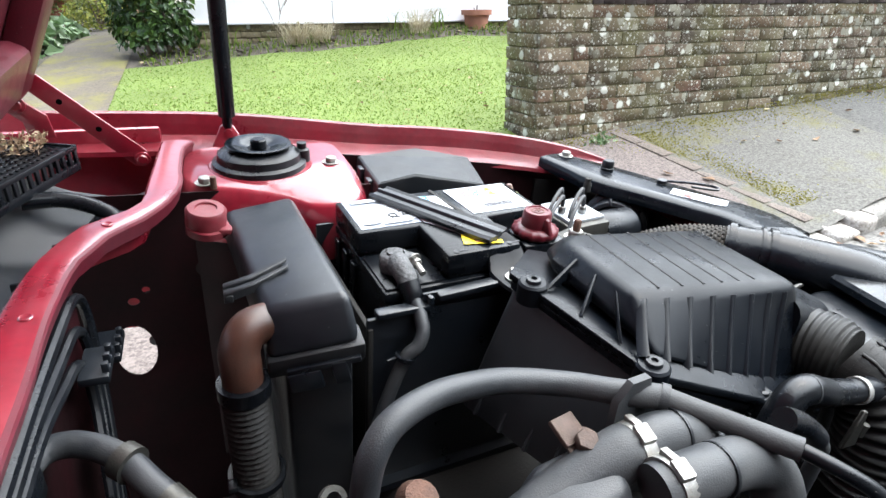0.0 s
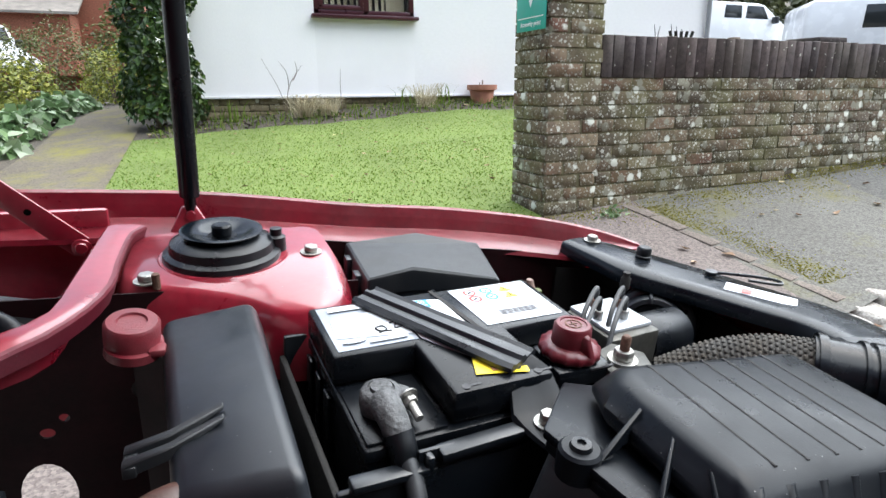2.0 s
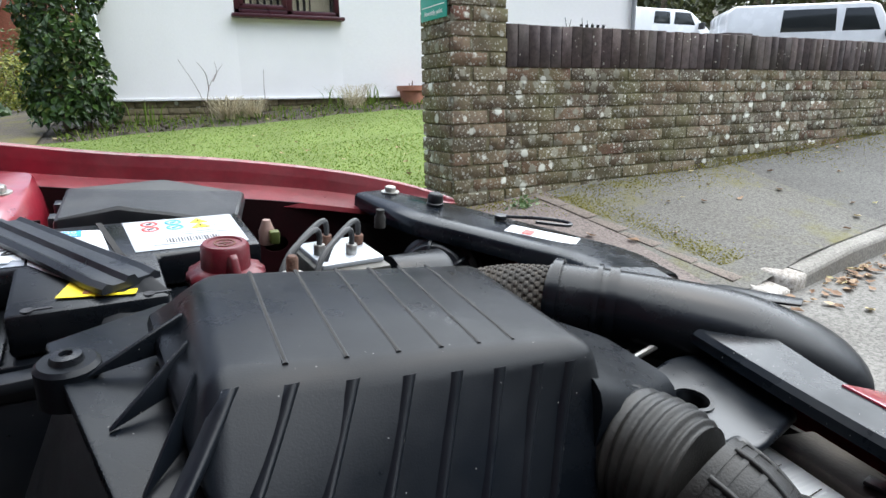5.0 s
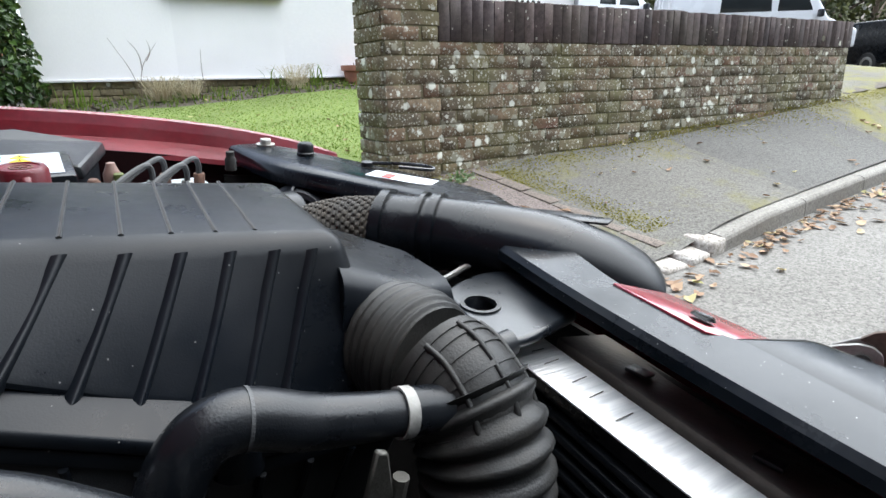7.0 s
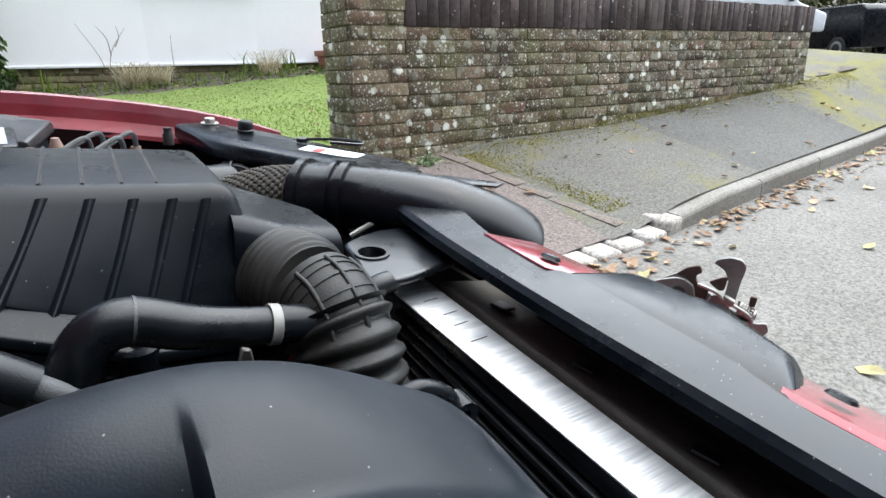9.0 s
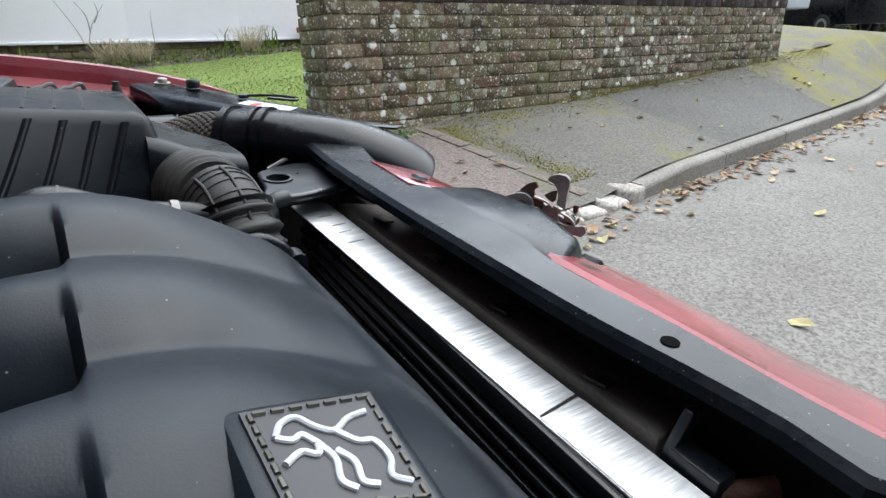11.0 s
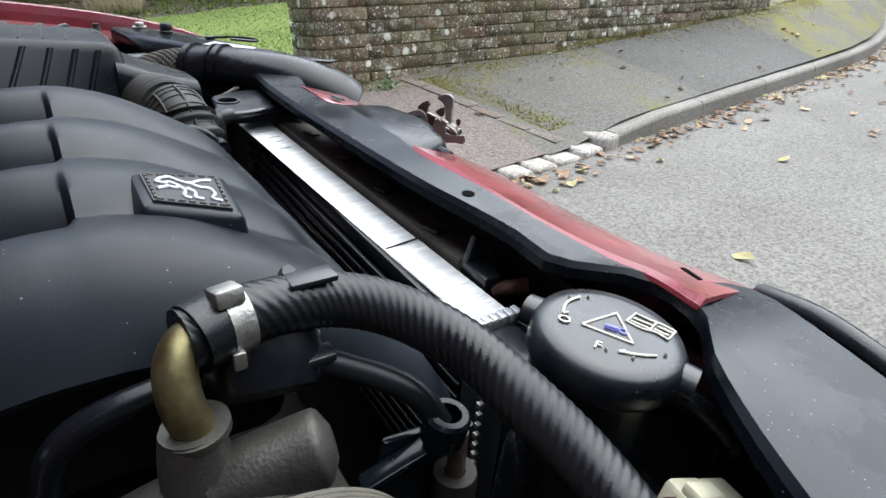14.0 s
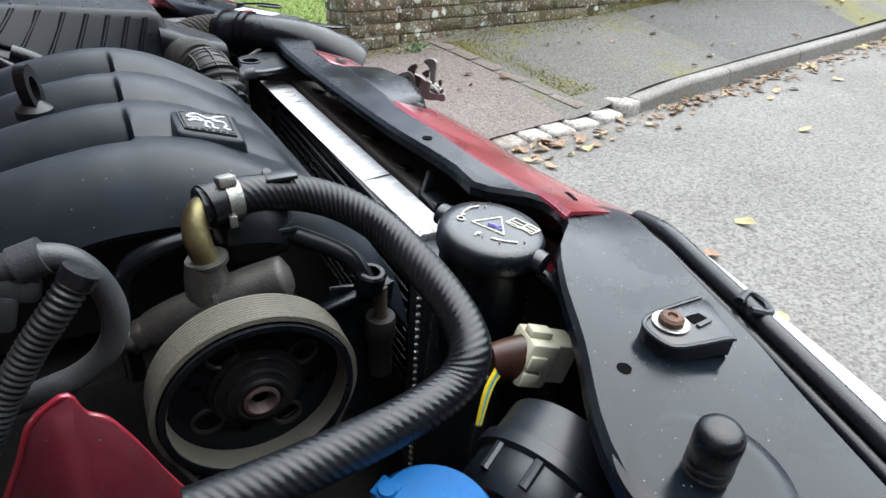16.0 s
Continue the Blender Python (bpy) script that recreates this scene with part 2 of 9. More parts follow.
def loft(rings, closed=True, caps=True):
    bm = bmesh.new()
    rows = [[bm.verts.new(p) for p in ring] for ring in rings]
    n = len(rows[0])
    for a, b in zip(rows, rows[1:]):
        for i in range(n if closed else n - 1):
            j = (i + 1) % n
            bm.faces.new((a[i], a[j], b[j], b[i]))
    if caps and closed:
        bm.faces.new(rows[0][::-1])
        bm.faces.new(rows[-1])
    return bm


def spline(points, steps=8):
    """Catmull-Rom through the points."""
    p = [Vector(q) for q in points]
    p = [p[0] * 2 - p[1]] + p + [p[-1] * 2 - p[-2]]
    out = []
    for i in range(1, len(p) - 2):
        for k in range(steps):
            t = k / steps
            out.append(0.5 * (2 * p[i] + (p[i + 1] - p[i - 1]) * t + (2 * p[i - 1] - 5 * p[i] + 4 * p[i + 1] - p[i + 2]) * t * t
                              + (3 * p[i] - p[i - 1] - 3 * p[i + 1] + p[i + 2]) * t ** 3))
    return out + [p[-2]]


def tube(points, r, seg=14, steps=8, wave=0.0, pitch=0.008, flat=None, caps=True):
    """A swept round hose. r: radius or a function of 0..1. wave: depth of corrugation. flat: (0..1 -> sideways, upwards scale)."""
    path = spline(points, steps) if len(points) > 2 or steps == 1 else [Vector(points[0]).lerp(Vector(points[1]), k / steps) for k in range(steps + 1)]
    if wave:
        dist = [0.0]
        for a, b in zip(path, path[1:]):
            dist.append(dist[-1] + (b - a).length)
        n = max(8, int(dist[-1] / pitch * 6))
        fine = []
        for k in range(n + 1):
            d, i = dist[-1] * k / n, 0
            while i < len(dist) - 2 and dist[i + 1] < d:
                i += 1
            fine.append(path[i].lerp(path[i + 1], (d - dist[i]) / max(1e-9, dist[i + 1] - dist[i])))
        path = fine
    rings, up, run = [], Vector((0, 0, 1)), 0.0
    first = (path[1] - path[0]).normalized()
    side = first.cross(up)
    side = (side if side.length > 0.1 else first.cross(Vector((0, 1, 0)))).normalized()
    for i, q in enumerate(path):
        way = (path[min(i + 1, len(path) - 1)] - path[max(i - 1, 0)]).normalized()
        side = (side - way * side.dot(way)).normalized()
        above = side.cross(way)
        if i:
            run += (q - path[i - 1]).length
        u = i / (len(path) - 1)
        rad = r(u) if callable(r) else r
        if wave:
            rad += wave * (0.5 + 0.5 * math.cos(2 * math.pi * run / pitch)) - wave
        fs, fu = flat(u) if flat else (1, 1)
        rings.append([q + (side * math.cos(a) * fs + above * math.sin(a) * fu) * rad for a in (2 * math.pi * k / seg for k in range(seg))])
    return loft(rings, caps=caps)


def lathe(profile, c, axis=(0, 0, 1), seg=32):
    """Turned round an axis through c: profile of (radius, height), from bottom to top, closed at radius 0."""
    bm = bmesh.new()
    rot = Vector((0, 0, 1)).rotation_difference(Vector(axis).normalized()).to_matrix()
    rings = []
    for r, h in profile:
        if r < 1e-6:
            rings.append([bm.verts.new(rot @ Vector((0, 0, h)) + Vector(c))])
        else:
            rings.append([bm.verts.new(rot @ Vector((r * math.cos(2 * math.pi * k / seg), r * math.sin(2 * math.pi * k / seg), h)) + Vector(c)) for k in range(seg)])
    for a, b in zip(rings, rings[1:]):
        for i in range(seg):
            j = (i + 1) % seg
            if len(a) == 1 and len(b) == 1:
                continue
            if len(a) == 1:
                bm.faces.new((a[0], b[j], b[i]))
            elif len(b) == 1:
                bm.faces.new((a[i], a[j], b[0]))
            else:
                bm.faces.new((a[i], a[j], b[j], b[i]))
    return bm


def ring(c, r, tube_r, axis=(0, 0, 1), seg=28, h=None):
    h = h or tube_r
    return lathe([(r - tube_r, -h), (r + tube_r, -h), (r + tube_r, h), (r - tube_r, h), (r - tube_r, -h)], c, axis, seg)


def hex_bolt(c, r=0.008, h=0.006, axis=(0, 0, 1), washer=True, turn=0.3):
    rot = Vector((0, 0, 1)).rotation_difference(Vector(axis).normalized()).to_matrix().to_4x4()
    bits = []
    z = 0.0
    if washer:
        bits.append(lathe([(0, 0), (r * 1.5, 0), (r * 1.5, 0.0015), (0, 0.0015)], (0, 0, 0), seg=20))
        z = 0.0015
    six = [(r * math.cos(turn + k * math.pi / 3), r * math.sin(turn + k * math.pi / 3)) for k in range(6)]
    bits.append(prism(six, z, z + h, r * 0.12, 1))
    bm = join(*bits)
    bm.transform(Matrix.Translation(c) @ rot)
    return bm


def ribbon(inner, outer, thick=0.003, flange_in=0.0, flange_out=0.0, lift=0.0):
    """A pressed sheet between two edge lines, with turned-down edges."""
    rings = []
    n = len(inner)
    for i in range(n):
        a, b = Vector(inner[i]), Vector(outer[i])
        way = (b - a).normalized()
        rows = []
        if flange_in:
            rows += [a + Vector((0, 0, -flange_in)) - way * 0.002, a + Vector((0, 0, -0.004)) - way * 0.001]
        rows += [a + way * 0.003, a.lerp(b, 0.3) + Vector((0, 0, lift)), a.lerp(b, 0.7) + Vector((0, 0, lift)), b - way * 0.003]
        if flange_out:
            rows += [b + Vector((0, 0, -0.004)) + way * 0.001, b + Vector((0, 0, -flange_out)) + way * 0.003]
        rings.append(rows)
    bm = loft(rings, closed=False, caps=False)
    bmesh.ops.recalc_face_normals(bm, faces=bm.faces)
    bmesh.ops.solidify(bm, geom=bm.faces[:], thickness=thick)
    return bm


def resample(line, n, steps=6):
    path = spline(line, steps)
    dist = [0.0]
    for a, b in zip(path, path[1:]):
        dist.append(dist[-1] + (b - a).length)
    out = []
    for k in range(n):
        d, i = dist[-1] * k / (n - 1), 0
        while i < len(dist) - 2 and dist[i + 1] < d:
            i += 1
        out.append(path[i].lerp(path[i + 1], (d - dist[i]) / max(1e-9, dist[i + 1] - dist[i])))
    return out


def rounded(poly, r, n=4):
    """A polygon with its corners rounded."""
    out = []
    m = len(poly)
    for i in range(m):
        p, a, b = Vector(poly[i]), Vector(poly[i - 1]), Vector(poly[(i + 1) % m])
        ra = min(r, (a - p).length * 0.45, (b - p).length * 0.45)
        s, e = p + (a - p).normalized() * ra, p + (b - p).normalized() * ra
        for k in range(n + 1):
            t = k / n
            out.append(s * (1 - t) ** 2 + p * 2 * t * (1 - t) + e * t * t)
    return out


def letters(text, size, m, material, parent, name="lettering", label="", thick=0.0003):
    """Raised writing in the built-in font, turned into a mesh."""
    cu = bpy.data.curves.new(name, "FONT")
    cu.body, cu.size, cu.extrude, cu.align_x, cu.align_y = text, size, thick, "CENTER", "CENTER"
    tmp = bpy.data.objects.new(name, cu)
    scene.collection.objects.link(tmp)
    bpy.context.view_layer.update()
    me = bpy.data.meshes.new_from_object(tmp.evaluated_get(bpy.context.evaluated_depsgraph_get()))
    bpy.data.objects.remove(tmp)
    base = BASES[parent.name]
    me.transform(Matrix.Translation(-base) @ m)
    me.materials.clear()
    me.materials.append(material)
    ob = new(name, me)
    ob.parent = parent
    BASES[ob.name] = base
    return tagged(ob, label)

# ---- materials of the street ----
def nodes_of(name):
    m = bpy.data.materials.new(name)
    m.use_nodes = True
    return m, m.node_tree.nodes, m.node_tree.links, m.node_tree.nodes["Principled BSDF"]


def ramp_of(n, stops):
    r = n.new("ShaderNodeValToRGB")
    while len(r.color_ramp.elements) < len(stops):
        r.color_ramp.elements.new(0.5)
    for e, (pos, c) in zip(r.color_ramp.elements, stops):
        e.position, e.color = pos, (*c, 1)
    return r


def tarmac(name, low, high, moss=0.0, moss_col=(0.1, 0.1, 0.015), stain=0.5):
    m, n, l, b = nodes_of(name)
    geo = n.new("ShaderNodeNewGeometry")
    vo = n.new("ShaderNodeTexVoronoi")
    vo.inputs["Scale"].default_value = 130
    no = n.new("ShaderNodeTexNoise")
    no.inputs["Scale"].default_value, no.inputs["Detail"].default_value = 1.7, 8
    grit = n.new("ShaderNodeTexNoise")
    grit.inputs["Scale"].default_value, grit.inputs["Detail"].default_value = 60, 5
    for t in (vo, no, grit):
        l.new(geo.outputs["Position"], t.inputs["Vector"])
    sep = n.new("ShaderNodeSeparateColor")
    l.new(vo.outputs["Color"], sep.inputs["Color"])
    mixv = n.new("ShaderNodeMath")
    mixv.operation = "MULTIPLY_ADD"
    mixv.inputs[1].default_value = 0.45
    l.new(sep.outputs["Red"], mixv.inputs[0])
    l.new(grit.outputs["Fac"], mixv.inputs[2])
    r = ramp_of(n, [(0.35, low), (0.95, high)])
    l.new(mixv.outputs["Value"], r.inputs["Fac"])
    st = n.new("ShaderNodeMix")
    st.data_type, st.blend_type = "RGBA", "MULTIPLY"
    st.inputs["Factor"].default_value = stain
    r2 = ramp_of(n, [(0.3, (0.62, 0.6, 0.58)), (0.7, (1, 1, 1))])
    l.new(no.outputs["Fac"], r2.inputs["Fac"])
    l.new(r.outputs["Color"], st.inputs["A"])
    l.new(r2.outputs["Color"], st.inputs["B"])
    col = st.outputs["Result"]
    if moss:
        mn = n.new("ShaderNodeTexNoise")
        mn.inputs["Scale"].default_value, mn.inputs["Detail"].default_value, mn.inputs["Roughness"].default_value = 2.3, 10, 0.72
        l.new(geo.outputs["Position"], mn.inputs["Vector"])
        mr = n.new("ShaderNodeMapRange")
        mr.inputs["From Min"].default_value, mr.inputs["From Max"].default_value, mr.inputs["To Max"].default_value = 0.98 - moss, 1.16 - moss, 0.85
        l.new(mn.outputs["Fac"], mr.inputs["Value"])
        mm = n.new("ShaderNodeMix")
        mm.data_type = "RGBA"
        mm.inputs["B"].default_value = (*moss_col, 1)
        l.new(mr.outputs["Result"], mm.inputs["Factor"])
        l.new(col, mm.inputs["A"])
        col = mm.outputs["Result"]
    l.new(col, b.inputs["Base Color"])
    b.inputs["Roughness"].default_value = 0.9
    bp = n.new("ShaderNodeBump")
    bp.inputs["Strength"].default_value, bp.inputs["Distance"].default_value = 0.6, 0.004
    l.new(mixv.outputs["Value"], bp.inputs["Height"])
    l.new(bp.outputs["Normal"], b.inputs["Normal"])
    return m


def masonry(name, reds, green=0.35, lichen=0.0, random_by="object"):
    """Bricks that differ one by one, with algae, dark soot and round lichen spots."""
    m, n, l, b = nodes_of(name)
    geo, info = n.new("ShaderNodeNewGeometry"), n.new("ShaderNodeObjectInfo")
    r = ramp_of(n, reds)
    l.new(info.outputs["Random"] if random_by == "object" else geo.outputs["Random Per Island"], r.inputs["Fac"])
    no = n.new("ShaderNodeTexNoise")
    no.inputs["Scale"].default_value, no.inputs["Detail"].default_value, no.inputs["Roughness"].default_value = 22, 9, 0.7
    big = n.new("ShaderNodeTexNoise")
    big.inputs["Scale"].default_value, big.inputs["Detail"].default_value = 3.0, 8
    for t in (no, big):
        l.new(geo.outputs["Position"], t.inputs["Vector"])
    mul = n.new("ShaderNodeMix")
    mul.data_type, mul.blend_type = "RGBA", "MULTIPLY"
    mul.inputs["Factor"].default_value = 0.85
    r2 = ramp_of(n, [(0.32, (0.35, 0.33, 0.3)), (0.68, (1.25, 1.2, 1.1))])
    l.new(no.outputs["Fac"], r2.inputs["Fac"])
    l.new(r.outputs["Color"], mul.inputs["A"])
    l.new(r2.outputs["Color"], mul.inputs["B"])
    alg = n.new("ShaderNodeMix")
    alg.data_type = "RGBA"
    alg.inputs["B"].default_value = (0.12, 0.115, 0.05, 1)
    ar = n.new("ShaderNodeMapRange")
    ar.inputs["From Min"].default_value, ar.inputs["From Max"].default_value, ar.inputs["To Max"].default_value = 0.42, 0.66, green
    l.new(big.outputs["Fac"], ar.inputs["Value"])
    l.new(ar.outputs["Result"], alg.inputs["Factor"])
    l.new(mul.outputs["Result"], alg.inputs["A"])
    col = alg.outputs["Result"]
    if lichen:
        for scale, size, share, tint in ((14, 0.42, lichen * 0.6, (0.21, 0.2, 0.15)), (60, 0.34, lichen * 1.2, (0.27, 0.26, 0.21)), (34, 0.3, lichen * 0.8, (0.42, 0.42, 0.36)), (13, 0.36, lichen * 0.24, (0.56, 0.57, 0.5))):
            vo = n.new("ShaderNodeTexVoronoi")
            vo.inputs["Scale"].default_value = scale
            wob = n.new("ShaderNodeTexNoise")
            wob.inputs["Scale"].default_value = 50
            wob.inputs["Detail"].default_value = 4
            l.new(geo.outputs["Position"], wob.inputs["Vector"])
            va = n.new("ShaderNodeVectorMath")
            va.operation = "MULTIPLY_ADD"
            va.inputs[1].default_value = (0.02, 0.02, 0.02)
            l.new(wob.outputs["Color"], va.inputs[0])
            l.new(geo.outputs["Position"], va.inputs[2])
            l.new(va.outputs["Vector"], vo.inputs["Vector"])
            lt = n.new("ShaderNodeMapRange")
            lt.inputs["From Min"].default_value, lt.inputs["From Max"].default_value = size, size - 0.09
            l.new(vo.outputs["Distance"], lt.inputs["Value"])
            sep = n.new("ShaderNodeSeparateColor")
            l.new(vo.outputs["Color"], sep.inputs["Color"])
            gt = n.new("ShaderNodeMath")
            gt.operation = "LESS_THAN"
            gt.inputs[1].default_value = share
            l.new(sep.outputs["Green"], gt.inputs[0])
            mu = n.new("ShaderNodeMath")
            mu.operation = "MULTIPLY"
            mu.use_clamp = True
            l.new(lt.outputs["Result"], mu.inputs[0])
            l.new(gt.outputs["Value"], mu.inputs[1])
            mm = n.new("ShaderNodeMix")
            mm.data_type = "RGBA"
            mm.inputs["B"].default_value = (*tint, 1)
            l.new(mu.outputs["Value"], mm.inputs["Factor"])
            l.new(col, mm.inputs["A"])
            col = mm.outputs["Result"]
    l.new(col, b.inputs["Base Color"])
    b.inputs["Roughness"].default_value = 0.92
    bp = n.new("ShaderNodeBump")
    bp.inputs["Strength"].default_value, bp.inputs["Distance"].default_value = 0.5, 0.004
    l.new(no.outputs["Fac"], bp.inputs["Height"])
    l.new(bp.outputs["Normal"], b.inputs["Normal"])
    return m


def leafy(name, stops, rough=0.5, trans=0.15):
    m, n, l, b = nodes_of(name)
    geo = n.new("ShaderNodeNewGeometry")
    r = ramp_of(n, stops)
    l.new(geo.outputs["Random Per Island"], r.inputs["Fac"])
    l.new(r.outputs["Color"], b.inputs["Base Color"])
    b.inputs["Roughness"].default_value = rough
    b.inputs["Specular IOR Level"].default_value = 0.1 if rough > 0.75 else 0.4
    tr = n.new("ShaderNodeBsdfTranslucent")
    l.new(r.outputs["Color"], tr.inputs["Color"])
    ms = n.new("ShaderNodeMixShader")
    ms.inputs["Fac"].default_value = trans
    out = n["Material Output"]
    l.new(b.outputs["BSDF"], ms.inputs[1])
    l.new(tr.outputs["BSDF"], ms.inputs[2])
    l.new(ms.outputs["Shader"], out.inputs["Surface"])
    return m


ROAD = tarmac("worn_road_tarmac", (0.078, 0.075, 0.068), (0.21, 0.202, 0.186), stain=0.6)
PAVE = tarmac("grey_pavement_tarmac", (0.04, 0.04, 0.037), (0.122, 0.119, 0.11), moss=0.4, moss_col=(0.1, 0.095, 0.03))
PAVE_MOSSY = tarmac("mossy_pavement_tarmac", (0.055, 0.052, 0.046), (0.15, 0.144, 0.128), moss=0.47, moss_col=(0.115, 0.105, 0.018))
PAVE_CORNER = tarmac("moss_covered_corner_tarmac", (0.055, 0.052, 0.044), (0.15, 0.144, 0.12), moss=0.56, moss_col=(0.15, 0.14, 0.02))
DRIVE = tarmac("reddish_crossover_tarmac", (0.07, 0.056, 0.051), (0.2, 0.165, 0.15), moss=0.38, moss_col=(0.1, 0.085, 0.025))
EDGING = tarmac("brown_edging_brick", (0.085, 0.07, 0.058), (0.2, 0.165, 0.14), moss=0.36, moss_col=(0.1, 0.09, 0.03), stain=0.8)
PATHT = tarmac("garden_path_tarmac", (0.06, 0.05, 0.038), (0.16, 0.134, 0.1), moss=0.5, moss_col=(0.17, 0.155, 0.025))
SOIL = tarmac("dark_soil", (0.03, 0.024, 0.018), (0.13, 0.11, 0.085), stain=0.8)
KERB = tarmac("concrete_kerb", (0.14, 0.135, 0.12), (0.27, 0.258, 0.235), moss=0.33, stain=0.7)
KERB_WHITE = tarmac("flaking_white_kerb_paint", (0.24, 0.22, 0.2), (0.66, 0.64, 0.6), moss=0.6, moss_col=(0.13, 0.1, 0.075), stain=0.9)
BRICK = masonry("lichened_garden_brick", [(0.0, (0.085, 0.07, 0.052)), (0.35, (0.14, 0.108, 0.078)), (0.7, (0.17, 0.125, 0.088)), (0.88, (0.15, 0.075, 0.055)), (1.0, (0.22, 0.17, 0.12))], 0.75, 0.8)
COPING = masonry("dark_engineering_brick", [(0.0, (0.066, 0.054, 0.058)), (0.6, (0.09, 0.07, 0.074)), (1.0, (0.115, 0.088, 0.088))], 0.12, 0.03)
MORTAR = masonry("mossy_mortar", [(0.0, (0.125, 0.112, 0.068)), (1.0, (0.125, 0.112, 0.068))], 0.8, 0.5)
PLINTH = masonry("buff_plinth_brick", [(0.0, (0.2, 0.17, 0.1)), (1.0, (0.28, 0.24, 0.16))], 0.4, 0.1)
FAR_BRICK = masonry("red_house_brick", [(0.0, (0.24, 0.08, 0.05)), (1.0, (0.32, 0.12, 0.08))], 0.1, 0.0)
RENDER_WHITE = mat("white_rendered_wall", (0.88, 0.87, 0.88), 0.85, 0, 0.05, 1.5, 0.3, 90, coords="Generated")
GRASS = leafy("grass_blades", [(0.0, (0.105, 0.175, 0.028)), (0.5, (0.14, 0.215, 0.036)), (0.85, (0.18, 0.245, 0.05)), (1.0, (0.3, 0.29, 0.12))], 0.9, 0.4)
IVY = leafy("glossy_dark_leaves", [(0.0, (0.015, 0.035, 0.01)), (0.6, (0.035, 0.075, 0.015)), (0.9, (0.07, 0.13, 0.025)), (1.0, (0.16, 0.2, 0.05))], 0.35)
HEDGE = leafy("clipped_hedge_leaves", [(0.0, (0.05, 0.065, 0.015)), (0.7, (0.1, 0.12, 0.03)), (1.0, (0.16, 0.16, 0.05))])
YELLOW_LEAF = leafy("yellow_green_leaves", [(0.0, (0.12, 0.15, 0.02)), (0.7, (0.26, 0.28, 0.04)), (1.0, (0.4, 0.38, 0.07))])
HOSTA = leafy("pale_bergenia_leaves", [(0.0, (0.1, 0.18, 0.06)), (0.6, (0.2, 0.3, 0.14)), (1.0, (0.42, 0.48, 0.35))])
STRAW = leafy("dry_straw_grass", [(0.0, (0.42, 0.36, 0.23)), (1.0, (0.68, 0.62, 0.47))], 0.8, 0.3)
DRY_LEAF = leafy("fallen_brown_leaves", [(0.0, (0.17, 0.095, 0.055)), (0.5, (0.3, 0.195, 0.12)), (0.85, (0.42, 0.31, 0.2)), (1.0, (0.36, 0.34, 0.15))], 0.7)
WOODLAND = leafy("woodland_leaves", [(0.0, (0.015, 0.022, 0.008)), (0.6, (0.045, 0.055, 0.015)), (1.0, (0.1, 0.11, 0.03))])
TWIG = mat("grey_brown_twigs", (0.16, 0.12, 0.09), 0.8, 0, 0.3, 40, 0.3, 200)
MAROON = mat("maroon_window_frame", (0.055, 0.012, 0.018), 0.3, 0, 0.15, 10, 0.05, 200)
BLIND = mat("beige_blind_slats", (0.5, 0.46, 0.34), 0.7, 0, 0.15, 12, 0.05, 200)
DARK_ROOM = mat("dark_room", (0.03, 0.03, 0.032), 0.8, 0, 0.2, 5, 0.0)
TERRACOTTA = mat("terracotta", (0.4, 0.17, 0.11), 0.8, 0, 0.2, 9, 0.2, 100, dust=0.3, dust_col=(0.45, 0.3, 0.24))
VAN_WHITE = mat("white_van_paint", (0.75, 0.77, 0.79), 0.25, 0, 0.04, 3, 0.0, coat=0.5)
VAN_GLASS = mat("dark_van_glass", (0.02, 0.024, 0.026), 0.08, 0, 0.1, 3, 0.0)
TYRE = mat("tyre_rubber", (0.02, 0.02, 0.02), 0.7, 0, 0.2, 20, 0.2, 200)
TILE_GREY = mat("grey_roof_tiles", (0.2, 0.18, 0.16), 0.85, 0, 0.3, 4, 0.3, 60, dust=0.3, dust_col=(0.3, 0.28, 0.24))
PIPE_GREY = mat("grey_downpipe", (0.3, 0.31, 0.33), 0.4, 0, 0.1, 8, 0.05)
SIGN_GREEN = mat("green_sign", (0.02, 0.36, 0.28), 0.35, 0, 0.08, 12, 0.02)
SIGN_WHITE = mat("white_sign_print", (0.8, 0.82, 0.8), 0.4, 0, 0.04, 12, 0.02)
GLASS = bpy.data.materials.new("window_glass")
GLASS.use_nodes = True
gb = GLASS.node_tree.nodes["Principled BSDF"]
gb.inputs["Transmission Weight"].default_value, gb.inputs["Roughness"].default_value, gb.inputs["IOR"].default_value = 1.0, 0.02, 1.45


# ---- ground: one sloping site ----
def lerp(a, b, t):
    return a + (b - a) * t


KERB_LINE = [(-40, 0.6), (-3, 1.32), (1.2, 1.46), (2.0, 1.56), (2.75, 1.64), (4.28, 1.88), (5.78, 2.1), (6.7, 2.25), (7.6, 2.47), (8.6, 2.8), (10.2, 3.5), (12.5, 4.7), (16.6, 7.0), (21, 13), (30, 40)]


def along(line, x):
    for (x0, y0), (x1, y1) in zip(line, line[1:]):
        if x <= x1:
            return lerp(y0, y1, (x - x0) / (x1 - x0))
    return line[-1][1]


def kerb_y(x):
    return along(KERB_LINE, x)


def road_z(x, y):
    return 0.03 + 0.07 * (max(-6.0, min(y, 6)) - 0.9) + 0.012 * (max(-10, min(x, 25)) - 2.1)


def kerb_z(x):
    drop = 0.02 if x < 2.6 else min(1.0, (x - 2.6) / 0.5) * 0.075 + 0.02
    return road_z(x, kerb_y(x)) + drop


def wall_y(x):
    return 2.93 + 0.032 * x


def wall_base_z(x):
    return 0.345 + 0.068 * (max(-4.0, min(x, 9)) - 1.83)


